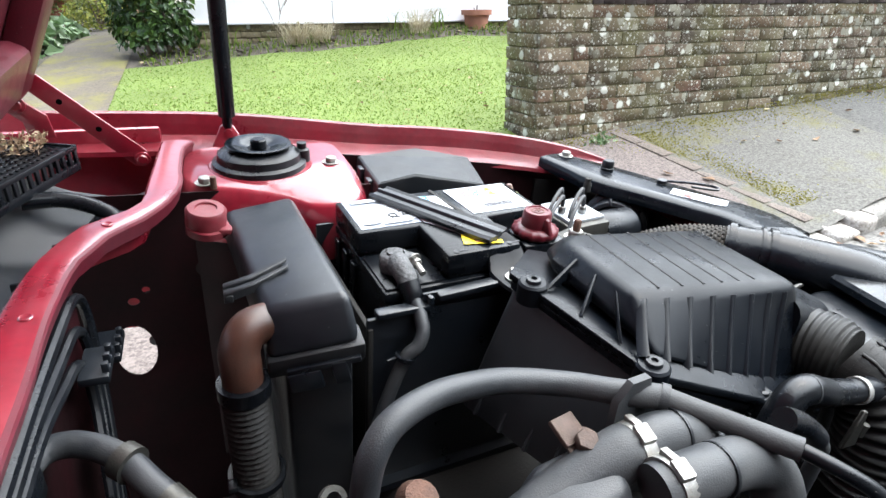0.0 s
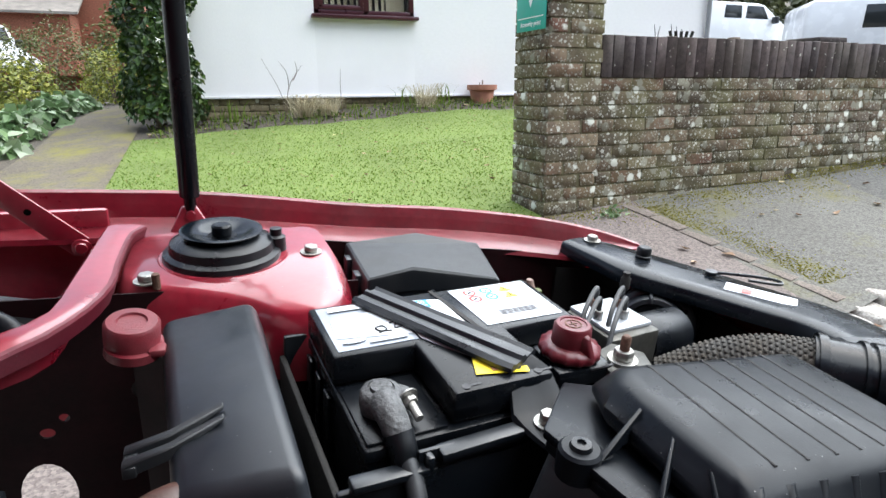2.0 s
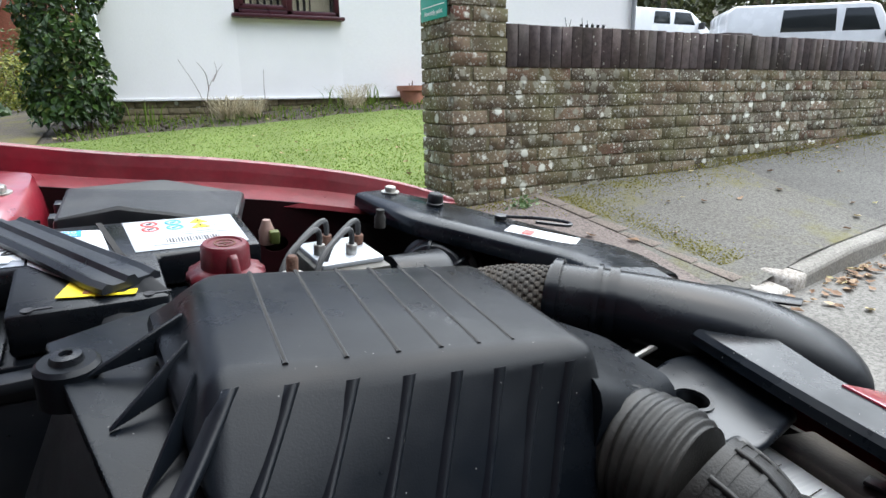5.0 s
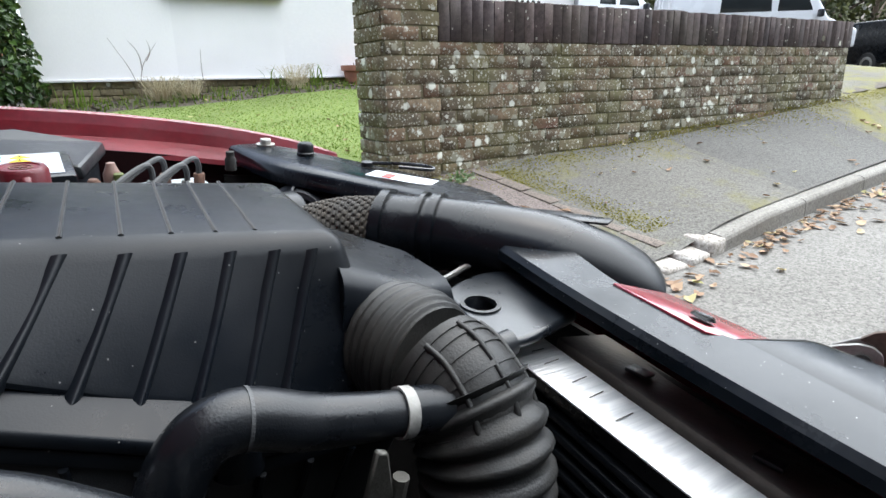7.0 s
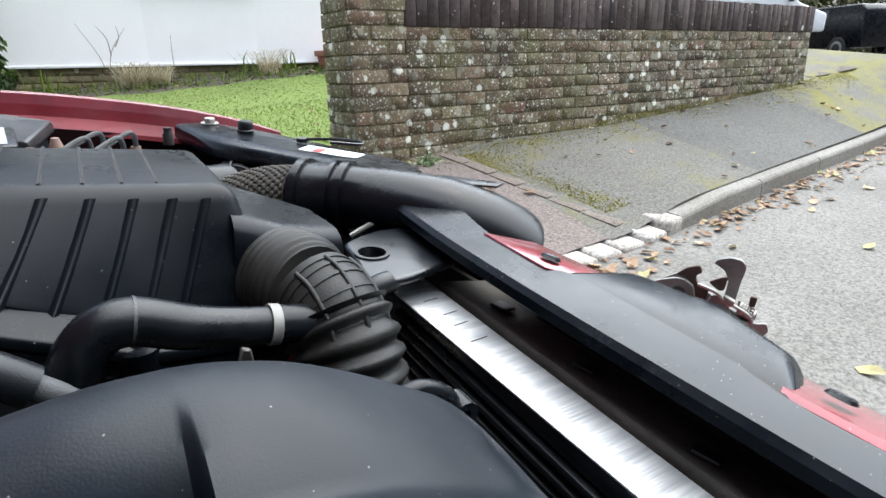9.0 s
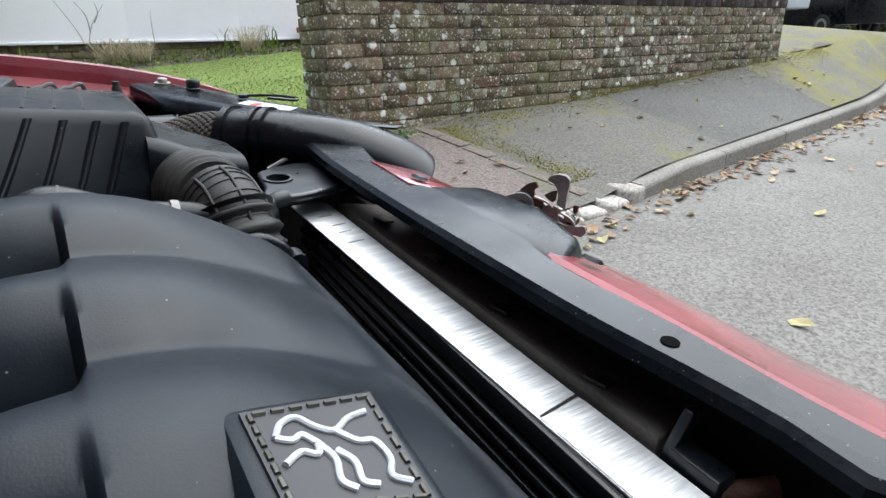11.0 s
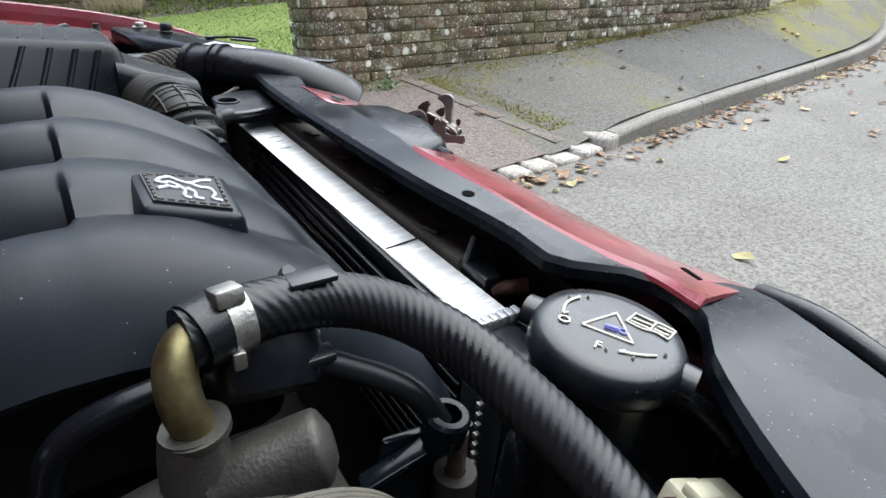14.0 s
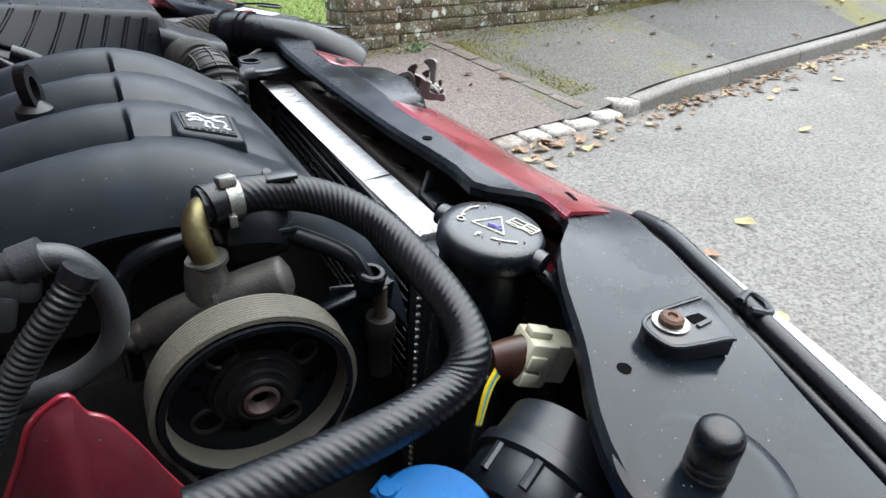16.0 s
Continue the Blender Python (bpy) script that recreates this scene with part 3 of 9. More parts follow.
def land_z(x, y):
    """Pavement up to the wall line, garden behind it."""
    ky, wy = kerb_y(x), wall_y(x)
    if y < wy and ky < wy:
        return lerp(kerb_z(x), wall_base_z(x), max(0.0, min(1, (y - ky) / (wy - ky))))
    base = wall_base_z(min(x, 3.0)) if x < 6.7 else wall_base_z(x)
    far = 9 + 6 * max(0.0, min(1.0, (x - 8) / 3))
    return base + 0.105 * (min(y, far) - max(wy, ky if x > 7 else wy)) + 0.02 * max(0, min(y, 40) - far)


def sheet(name, material, xs, y_of, rows, z_of, label, smooth=60):
    """A ground sheet over xs, rows of y from y_of(x, v)."""
    bm = bmesh.new()
    grid = [[bm.verts.new((x, y_of(x, j / rows), z_of(x, y_of(x, j / rows)))) for j in range(rows + 1)] for x in xs]
    for a, b in zip(grid, grid[1:]):
        for j in range(rows):
            bm.faces.new((a[j], b[j], b[j + 1], a[j + 1]))
    ob = new(name, finish(bm, name, material, smooth))
    return tagged(ob, label, name.split("_")[0], kind="structure")


def steps(a, b, n):
    return [a + (b - a) * i / n for i in range(n + 1)]


far_x = [-40, -25, -15, -10] + steps(-8, 12, 60) + [14, 17, 21, 26, 33, 45]
sheet("road", ROAD, far_x, lambda x, v: lerp(-45, kerb_y(x) + 0.02, 1 - (1 - v) ** 2), 16, road_z, "grey worn tarmac road sloping gently down to the far side")
pave_x = [-40, -25, -15, -10] + steps(-8, 2.48, 30)
sheet("pavement_crossover", DRIVE, pave_x, lambda x, v: lerp(kerb_y(x) + 0.1, wall_y(x) + 0.03, v), 8, land_z, "reddish-brown gritty tarmac pavement with moss and crumbs")
for pm, xs, lb in ((PAVE_MOSSY, steps(2.48, 3.98, 8), "mossy worn grey-brown tarmac pavement panel"), (PAVE, steps(3.98, 5.9, 10), "pale grey relaid tarmac pavement panel"), (PAVE_CORNER, steps(5.9, 6.7, 6) + steps(6.8, 12.5, 20), "mossy pavement rounding the corner")):
    sheet("pavement", pm, xs, lambda x, v: lerp(kerb_y(x) + 0.08, max(wall_y(x) + (0.03 if x < 6.7 else 0.6 + 0.9 * (x - 6.7)), kerb_y(x) + 0.4), v), 8, land_z, lb)
sheet("lawn_ground", SOIL, steps(-0.62, 8, 30), lambda x, v: lerp(wall_y(x) + 0.02 if x > 1.85 else 3.0, 8.0, v), 14, lambda x, y: land_z(x, y) - 0.01, "dark soil under the lawn and the flower bed")
bm_p = bmesh.new()
grid_p = []
for k in range(41):
    py = lerp(2.9, 26, k / 40)
    pl, pr = -1.45 + 0.05 * max(0, min(py, 14) - 7.0) + 0.03 * math.sin(py * 3), -0.6 - 0.0 * py
    grid_p.append([bm_p.verts.new((lerp(pl, pr, j / 4), py, land_z(lerp(pl, pr, j / 4), py) + 0.012)) for j in range(5)])
for a, b in zip(grid_p, grid_p[1:]):
    for j in range(4):
        bm_p.faces.new((a[j], a[j + 1], b[j + 1], b[j]))
tagged(new("path", finish(bm_p, "path", PATHT, 60)), "grey garden path with mossy edges running past the house", "path", kind="structure")
sheet("ground", SOIL, [-300, -60, -40, -20, 0, 20, 40, 60, 300], lambda x, v: lerp(-300, 300, v), 40, lambda x, y: -0.6 - 0.02 * max(0, -y) * 0.1, "bare earth under and beyond the street")
sheet("garden_ground", SOIL, [-40, -20, -12, -8, -6, -4, -3, -2.4, -1.75, -1.2, -0.55], lambda x, v: lerp(3.0, 60, v), 30, lambda x, y: land_z(x, y) - 0.004, "dark soil of the planted border beside the path")
sheet("yard_ground", PAVE, steps(7.9, 45, 30), lambda x, v: lerp(max(wall_y(min(x, 12)) + (1.6 + 0.9 * (min(x, 12.5) - 7.9)), kerb_y(x) + 0.3), 70, v), 30, lambda x, y: land_z(x, y) + 0.004, "grey tarmac yard behind the wall")
sheet("back_ground", SOIL, steps(-0.6, 7.9, 10), lambda x, v: lerp(8.0, 60, v), 20, land_z, "bare ground behind the house")

# kerb stones
kerb = thing("kerb", (4.3, 1.95, kerb_z(4.3)), "worn concrete kerb stones curving round the corner", "kerb", kind="structure", on_car=False)
kx = 2.93
first = True
while kx < 12.3:
    step = 0.91 if kx < 7 else 0.6
    x0, x1 = kx + 0.004, kx + step - 0.004
    pts = []
    for x in (x0, (x0 + x1) / 2, x1):
        dy = (kerb_y(x + 0.05) - kerb_y(x - 0.05)) / 0.1
        nrm = Vector((-dy, 1, 0)).normalized()
        p = Vector((x, kerb_y(x), 0))
        zt, zr = kerb_z(x), road_z(x, kerb_y(x))
        pts.append([Vector((*(p + nrm * 0.14).xy, zr - 0.1)), Vector((*p.xy, zr - 0.1)), Vector((*p.xy, zt - 0.018)), Vector((*(p + nrm * 0.006).xy, zt - 0.006)),
                    Vector((*(p + nrm * 0.02).xy, zt + 0.004)), Vector((*(p + nrm * 0.14).xy, zt + 0.014))])
    part("kerb_stone", loft(pts), KERB, kerb, smooth=25)
    kx += step
setts = thing("painted_kerb", (2.4, 1.6, kerb_z(2.4)), "row of flaking white-painted dropped kerb blocks", "kerb", kind="structure", on_car=False)
kx = -8.0
while kx < 2.9:
    w = 0.14 + 0.04 * random.random()
    c = (kx + w / 2, kerb_y(kx + w / 2) + 0.082, kerb_z(kx) - 0.05 + 0.007 * random.random() + max(0, (kx - 2.4)) * 0.05)
    part("kerb_block", box(c, (w - 0.002, 0.165 + 0.012 * random.random(), 0.115), 0.02, (6 + random.uniform(-2, 2), random.uniform(-2.5, 2.5), math.degrees(math.atan((kerb_y(kx + 0.2) - kerb_y(kx)) / 0.2)) + random.uniform(-2, 2))), KERB_WHITE, setts, smooth=60)
    kx += w
edging = thing("brick_edging", (2.35, 2.4, land_z(2.35, 2.4)), "flush row of brown edging bricks across the pavement", "edging", kind="structure", on_car=False)
ey_ = 1.78
while ey_ < 2.86:
    ex_ = 2.445 + 0.2 * (2.75 - ey_ - 0.1)
    part("edging_brick", box((ex_, ey_ + 0.1, land_z(ex_, ey_ + 0.1) - 0.0255 + random.uniform(-0.0015, 0.0015)), (0.095, 0.197, 0.06), 0.004, (9.5, 0, 11.3 + random.uniform(-1, 1))), EDGING, edging)
    ey_ += 0.2

# ---- brick wall with its pier ----
def brick_mesh(name, s, seed, material, worn=0.003):
    rng = random.Random(seed)
    bm = box((0, 0, 0), s, 0.003, segments=1)
    for v in bm.verts:
        v.co += Vector((rng.uniform(-1, 1), rng.uniform(-1, 1), rng.uniform(-1, 1))) * worn * 0.5
    return finish(bm, name, material, 50)


WALL_ANGLE = math.atan(0.032)
garden_wall = thing("wall_garden", (4.4, 3.15, 0.4), "lichen-spotted brown brick garden wall with dark soldier coping", "wall", kind="structure", on_car=False)
WALL_T = 0.22


def wall_point(s, d, z):
    """s metres along the wall's face from x = 0, d behind the face."""
    return Vector((s * math.cos(WALL_ANGLE) - d * math.sin(WALL_ANGLE), 2.93 + s * math.sin(WALL_ANGLE) + d * math.cos(WALL_ANGLE), z))


def wall_block(s0, s1, d0, d1, z0, z1):
    return hexa([wall_point(s0, d0, z0), wall_point(s1, d0, z0), wall_point(s1, d1, z0), wall_point(s0, d1, z0)],
                [wall_point(s0, d0, z1), wall_point(s1, d0, z1), wall_point(s1, d1, z1), wall_point(s0, d1, z1)])


def put_piece(name, me, parent, m):
    ob = bpy.data.objects.new(name, me)
    scene.collection.objects.link(ob)
    ob.parent = parent
    ob.matrix_basis = Matrix.Translation(-BASES[parent.name]) @ m
    return ob


COPE_Z, TOP_Z, WALL_S0, WALL_S1 = 1.103, 1.33, 2.185, 6.69
part("core", wall_block(WALL_S0, WALL_S1, 0.0035, WALL_T - 0.012, 0.1, COPE_Z), MORTAR, garden_wall)
part("coping_bed", wall_block(WALL_S0, WALL_S1, 0.006, WALL_T - 0.006, COPE_Z, TOP_Z - 0.008), COPING, garden_wall, "dark joints between the coping bricks")
turn = Matrix.Rotation(WALL_ANGLE, 4, "Z")
stretchers = [brick_mesh("brick", (0.217, 0.1, 0.067), k, BRICK) for k in range(6)]
headers = [brick_mesh("brick_header", (0.102, 0.1, 0.065), k + 20, BRICK) for k in range(4)]
soldiers = [brick_mesh("coping_brick", (0.0715, WALL_T + 0.006, 0.224), k + 40, COPING) for k in range(5)]
course = 0
z = COPE_Z - 0.0375
while z > 0.3:
    s = WALL_S0 + (0.1125 if course % 2 else 0.0)
    if course % 2:
        if z > wall_base_z(s) - 0.05:
            put_piece("brick", random.choice(headers), garden_wall, Matrix.Translation(wall_point(WALL_S0 + 0.055, 0.05 + random.uniform(-0.0015, 0.0015), z)) @ turn)
    while s + 0.2 < WALL_S1 + 0.05:
        if z > wall_base_z(s + 0.1) - 0.06:
            put_piece("brick", random.choice(stretchers), garden_wall, Matrix.Translation(wall_point(s + 0.1125, 0.05 + random.uniform(-0.0018, 0.0018), z + random.uniform(-0.002, 0.002))) @ turn)
        s += 0.225
    course += 1
    z -= 0.075
s = WALL_S0 + 0.035
while s < WALL_S1:
    put_piece("coping_brick", random.choice(soldiers), garden_wall, Matrix.Translation(wall_point(s, WALL_T / 2 + random.uniform(-0.0015, 0.0015), (COPE_Z + TOP_Z) / 2 + random.uniform(-0.003, 0.003))) @ turn)
    s += 0.0755
pier = thing("wall_pier", (2.0, 3.2, 0.35), "tall lichened brick pier at the end of the garden wall", "pier", kind="structure", on_car=False)
PIER_S0, PIER_S1, PIER_D1, PIER_TOP = 1.835, 2.18, 0.345, 2.15
part("core", wall_block(PIER_S0 + 0.01, PIER_S1 - 0.01, 0.0 - 0.0115, PIER_D1 - 0.01, 0.1, PIER_TOP), MORTAR, pier)
course = 0
z = COPE_Z - 0.0375 - 0.075 * 12
turn90 = Matrix.Rotation(WALL_ANGLE + math.pi / 2, 4, "Z")
while z < PIER_TOP:
    odd = course % 2
    cells = ((0.1075, "s"), (0.285, "h")) if odd else ((0.06, "h"), (0.2375, "s"))
    for c, kind in cells:
        put_piece("brick", random.choice(stretchers if kind == "s" else headers), pier, Matrix.Translation(wall_point(PIER_S0 + c, 0.035 + random.uniform(-0.002, 0.002), z)) @ turn)
    for c, kind in (((0.29, "h"), (0.125, "s")) if not odd else ((0.2375, "s"), (0.09, "h"))):
        put_piece("brick", random.choice(stretchers if kind == "s" else headers), pier, Matrix.Translation(wall_point(PIER_S0 + 0.048 + random.uniform(-0.002, 0.002), c, z)) @ turn90)
    for c, kind in cells:
        put_piece("brick", random.choice(stretchers if kind == "s" else headers), pier, Matrix.Translation(wall_point(PIER_S0 + c, PIER_D1 - 0.05, z)) @ turn)
    course += 1
    z += 0.075

sign = thing("assembly_sign", (1.83, 3.16, 1.36), "small green sign with white arrow fixed to the pier", "sign", on_car=False)
SM = Matrix.Translation(wall_point(PIER_S0 - 0.012, 0.16, 1.5)) @ turn90
b0 = box((0, 0, 0), (0.3, 0.006, 0.3), 0.002)
b0.transform(SM)
part("panel", b0, SIGN_GREEN, sign)
SF = SM @ Matrix(((-1, 0, 0, 0), (0, 0, 1, 0.004), (0, 1, 0, 0), (0, 0, 0, 1)))
for name, pts in (("arrow", ((-0.05, 0.06), (0.05, 0.06), (0.0, -0.03))), ("divider", ((-0.13, -0.085), (0.13, -0.085), (0.13, -0.08), (-0.13, -0.08)))):
    bb = prism(pts, 0.0, 0.0008)
    bb.transform(SF)
    part(name, bb, SIGN_WHITE, sign)
letters("Assembly point", 0.034, SF @ Matrix.Translation((0, -0.115, 0.0)), SIGN_WHITE, sign, thick=0.0006)

# ---- white house ----
HY = 7.65
house = thing("house_white", (3.7, HY, 0.9), "white rendered house with a brick plinth and maroon window", "house", kind="structure", on_car=False)
WX0, WX1, WZ0, WZ1 = 1.40, 2.645, 1.92, 3.02
HX0, HX1, HZ0, HZ1 = 0.0, 7.44, 0.96, 3.7
walls = []
for x0, x1, z0, z1 in ((HX0, WX0, HZ0, HZ1), (WX1, HX1, HZ0, HZ1), (WX0, WX1, HZ0, WZ0), (WX0, WX1, WZ1, HZ1)):
    walls.append(box(((x0 + x1) / 2, HY + 0.14, (z0 + z1) / 2), (x1 - x0, 0.28, z1 - z0)))
walls.append(box((HX0 + 0.14, HY + 4.28, (HZ0 + HZ1) / 2), (0.28, 8, HZ1 - HZ0)))
walls.append(box((HX1 - 0.14, HY + 4.28, (HZ0 + HZ1) / 2), (0.28, 8, HZ1 - HZ0)))
walls.append(box(((HX0 + HX1) / 2, HY + 8.4, (HZ0 + HZ1) / 2), (HX1 - HX0, 0.28, HZ1 - HZ0)))
for w_ in walls:
    part("wall", w_, RENDER_WHITE, house)
part("drip_edge", box(((HX0 + HX1) / 2, HY - 0.006, HZ0 + 0.012), (HX1 - HX0, 0.03, 0.03), 0.006), RENDER_WHITE, house)
part("plinth", box(((HX0 + HX1) / 2, HY + 0.16, 0.75), (HX1 - HX0 - 0.04, 0.24, 0.44)), MORTAR, house)
plinth_brick = brick_mesh("plinth_brick", (0.215, 0.05, 0.065), 77, PLINTH, 0.002)
for row in range(3):
    px_ = HX0 + 0.13 + (0.1125 if row % 2 else 0)
    while px_ < 4.4:
        put_piece("brick", plinth_brick, house, Matrix.Translation((px_, HY + 0.052, HZ0 - 0.04 - 0.075 * row)))
        px_ += 0.225
part("roof", hexa([(HX0 - 0.4, HY - 0.4, HZ1), (HX1 + 0.4, HY - 0.4, HZ1), (HX1 + 0.4, HY + 8.9, HZ1), (HX0 - 0.4, HY + 8.9, HZ1)],
                  [(HX0 + 3, HY + 3.9, HZ1 + 1.9), (HX1 - 3, HY + 3.9, HZ1 + 1.9), (HX1 - 3, HY + 4.3, HZ1 + 1.9), (HX0 + 3, HY + 4.3, HZ1 + 1.9)]), TILE_GREY, house)
win = part("window", join(box((WX0 + 0.03, HY + 0.03, (WZ0 + WZ1) / 2), (0.06, 0.07, WZ1 - WZ0), 0.006), box((WX1 - 0.03, HY + 0.03, (WZ0 + WZ1) / 2), (0.06, 0.07, WZ1 - WZ0), 0.006),
                          box(((WX0 + WX1) / 2, HY + 0.03, WZ1 - 0.03), (WX1 - WX0, 0.07, 0.06), 0.006), box(((WX0 + WX1) / 2, HY + 0.03, WZ0 + 0.03), (WX1 - WX0, 0.07, 0.06), 0.006),
                          box(((WX0 + WX1) / 2 + 0.01, HY + 0.03, (WZ0 + WZ1) / 2), (0.075, 0.07, WZ1 - WZ0), 0.006)), MAROON, house, "maroon two-light window frame")
for x0, x1, dz in ((WX0 + 0.055, (WX0 + WX1) / 2 - 0.02, 0.075), ((WX0 + WX1) / 2 + 0.045, WX1 - 0.055, 0.06)):
    if dz > 0.07:
        part("casement", join(box(((x0 + x1) / 2, HY + 0.012, WZ0 + 0.085), (x1 - x0, 0.05, 0.055), 0.008), box((x0 + 0.028, HY + 0.012, (WZ0 + WZ1) / 2 + 0.02), (0.055, 0.05, WZ1 - WZ0 - 0.12), 0.008),
                              box((x1 - 0.028, HY + 0.012, (WZ0 + WZ1) / 2 + 0.02), (0.055, 0.05, WZ1 - WZ0 - 0.12), 0.008)), MAROON, win)
    pane = part("pane", box(((x0 + x1) / 2, HY + 0.04, (WZ0 + WZ1) / 2), (x1 - x0, 0.006, WZ1 - WZ0 - 0.1)), GLASS, win)
    pane.visible_shadow = False
part("sill", box(((WX0 + WX1) / 2, HY - 0.035, WZ0 - 0.022), (WX1 - WX0 + 0.08, 0.13, 0.045), 0.012), MAROON, win, "maroon projecting window sill")
part("room", box(((WX0 + WX1) / 2, HY + 0.9, (WZ0 + WZ1) / 2), (WX1 - WX0 - 0.02, 1.2, WZ1 - WZ0 - 0.02)), DARK_ROOM, house, "dark room behind the blinds")
blind = thing("vertical_blind", ((WX0 + WX1) / 2, HY + 0.15, WZ0 + 0.05), "beige vertical slat blind, partly turned open", "blind", on_car=False)
bx_ = WX0 + 0.1
while bx_ < WX1 - 0.07:
    closed = bx_ > 2.3 or bx_ < 1.5
    part("slat", box((bx_, HY + 0.16, (WZ0 + WZ1) / 2), (0.085, 0.004, WZ1 - WZ0 - 0.08), 0, (0, 0, 12 if closed else 48)), BLIND, blind)
    bx_ += 0.079
down = thing("downpipe", (HX1 - 0.06, HY - 0.06, 0.9), "grey plastic downpipe on the house corner", "pipe", on_car=False)
part("pipe", tube([(HX1 - 0.1, HY - 0.05, 0.9), (HX1 - 0.1, HY - 0.05, 4.5)], 0.036, 12, 2), PIPE_GREY, down)
part("bracket", ring((HX1 - 0.1, HY - 0.05, 2.4), 0.04, 0.006, h=0.02), PIPE_GREY, down)

# plant pot
pot = thing("plant_pot", (3.5, 7.42, 0.83), "terracotta plant pot with a thick rim beside the house", "plant pot", on_car=False)
part("body", lathe([(0, 0), (0.125, 0), (0.165, 0.24), (0.165, 0.25)], (3.49, 7.42, 0.8)), TERRACOTTA, pot)
part("rim", lathe([(0.165, 0.235), (0.195, 0.238), (0.198, 0.3), (0.17, 0.3), (0.165, 0.27), (0, 0.27)], (3.49, 7.42, 0.8)), TERRACOTTA, pot)
part("stalk", join(tube([(3.49, 7.42, 1.05), (3.5, 7.42, 1.16)], 0.008, 6, 2), tube([(3.46, 7.42, 1.05), (3.45, 7.41, 1.13)], 0.006, 6, 2)), TWIG, pot)

# ---- plants ----
def blades(name, count, place, size, bend, material, label, category, seed=1, parent=None, width=0.012):
    """Many bent blades in one mesh. place(rng) gives the foot, size(rng) the height."""
    rng = np.random.default_rng(seed)
    verts, faces = [], []
    for _ in range(count):
        p = place(rng)
        h, a, w = size(rng), rng.uniform(0, 2 * math.pi), width * rng.uniform(0.6, 1.3)
        dx, dy = math.cos(a), math.sin(a)
        b, lean = rng.uniform(0, 2 * math.pi), bend * h * rng.uniform(0.2, 1)
        k = len(verts)
        mx, my = p[0] + math.cos(b) * lean * 0.35, p[1] + math.sin(b) * lean * 0.35
        verts += [(p[0] - dx * w / 2, p[1] - dy * w / 2, p[2]), (p[0] + dx * w / 2, p[1] + dy * w / 2, p[2]),
                  (mx + dx * w * 0.4, my + dy * w * 0.4, p[2] + h * 0.6), (mx - dx * w * 0.4, my - dy * w * 0.4, p[2] + h * 0.6),
                  (p[0] + math.cos(b) * lean, p[1] + math.sin(b) * lean, p[2] + h * (1 - 0.25 * bend))]
        faces += [(k, k + 1, k + 2, k + 3), (k + 3, k + 2, k + 4)]
    me = bpy.data.meshes.new(name)
    me.from_pydata(verts, [], faces)
    me.materials.append(material)
    ob = new(name, me)
    if parent:
        base = BASES[parent.name]
        me.transform(Matrix.Translation(-base))
        ob.parent = parent
        return ob
    return tagged(ob, label, category, kind="stuff")


def foliage(name, count, place, size, material, parent, seed=2, droop=0.5, aspect=0.6, out=None):
    """A crown of folded leaves. place(rng) gives a point, out(point) the way it faces."""
    rng = np.random.default_rng(seed)
    verts, faces = [], []
    for _ in range(count):
        p = Vector(place(rng))
        s = size * rng.uniform(0.55, 1.3)
        face = Vector(rng.normal(size=3))
        if out:
            face = face * 0.55 + out(p).normalized()
        face = (face + Vector((0, 0, 0.35))).normalized()
        tip = face.cross(Vector(rng.normal(size=3))).normalized()
        tip = (tip - Vector((0, 0, droop * rng.uniform(0.2, 1)))).normalized()
        side = tip.cross(face).normalized() * s * aspect * 0.5
        k = len(verts)
        fold = face * s * 0.12
        verts += [tuple(p), tuple(p + tip * s * 0.45 + side + fold), tuple(p + tip * s), tuple(p + tip * s * 0.45 - side + fold), tuple(p + tip * s * 0.5)]
        faces += [(k, k + 1, k + 4), (k + 1, k + 2, k + 4), (k + 2, k + 3, k + 4), (k + 3, k, k + 4)]
    me = bpy.data.meshes.new(name)
    me.from_pydata(verts, [], faces)
    me.materials.append(material)
    me.transform(Matrix.Translation(-BASES[parent.name]))
    ob = new(name, me)
    ob.parent = parent
    return ob


def twigs(points, r, material, parent, name="stem"):
    return [part(name, tube(p, lambda u: r * (1 - 0.75 * u), 6, 4), material, parent) for p in points]


def bed_front(x):
    return 6.72 + 0.06 * math.sin(x * 3.1) + 0.04 * math.sin(x * 9)


def lawn_spot(rng):
    while True:
        x, y = rng.uniform(-0.62, 5.5), rng.uniform(2.95, 6.8)
        if (x > 1.82 and y < wall_y(x) + 0.26) or y > bed_front(x) or (x > 3.6 and y < 5):
            continue
        return (x, y, land_z(x, y) - 0.008)


def near_lawn(rng):
    while True:
        p = lawn_spot(rng)
        if p[1] < 5.2:
            return p


turf = sheet("lawn", tarmac("mown_turf", (0.095, 0.145, 0.028), (0.165, 0.225, 0.05), stain=0.7), steps(-0.62, 5.5, 40), lambda x, v: lerp(wall_y(x) + 0.2 if x > 1.85 else 2.98, bed_front(x), v), 24,
             lambda x, y: land_z(x, y) + 0.004, "green mown lawn with paler worn patches")
blades("grass", 52000, lawn_spot, lambda r: r.uniform(0.015, 0.03), 1.1, GRASS, "short mown green grass of the lawn", "grass", 3, width=0.009)
blades("grass_tufts", 9000, near_lawn, lambda r: r.uniform(0.02, 0.042), 1.0, GRASS, "longer tufts of green grass in the lawn", "grass", 4, width=0.008)

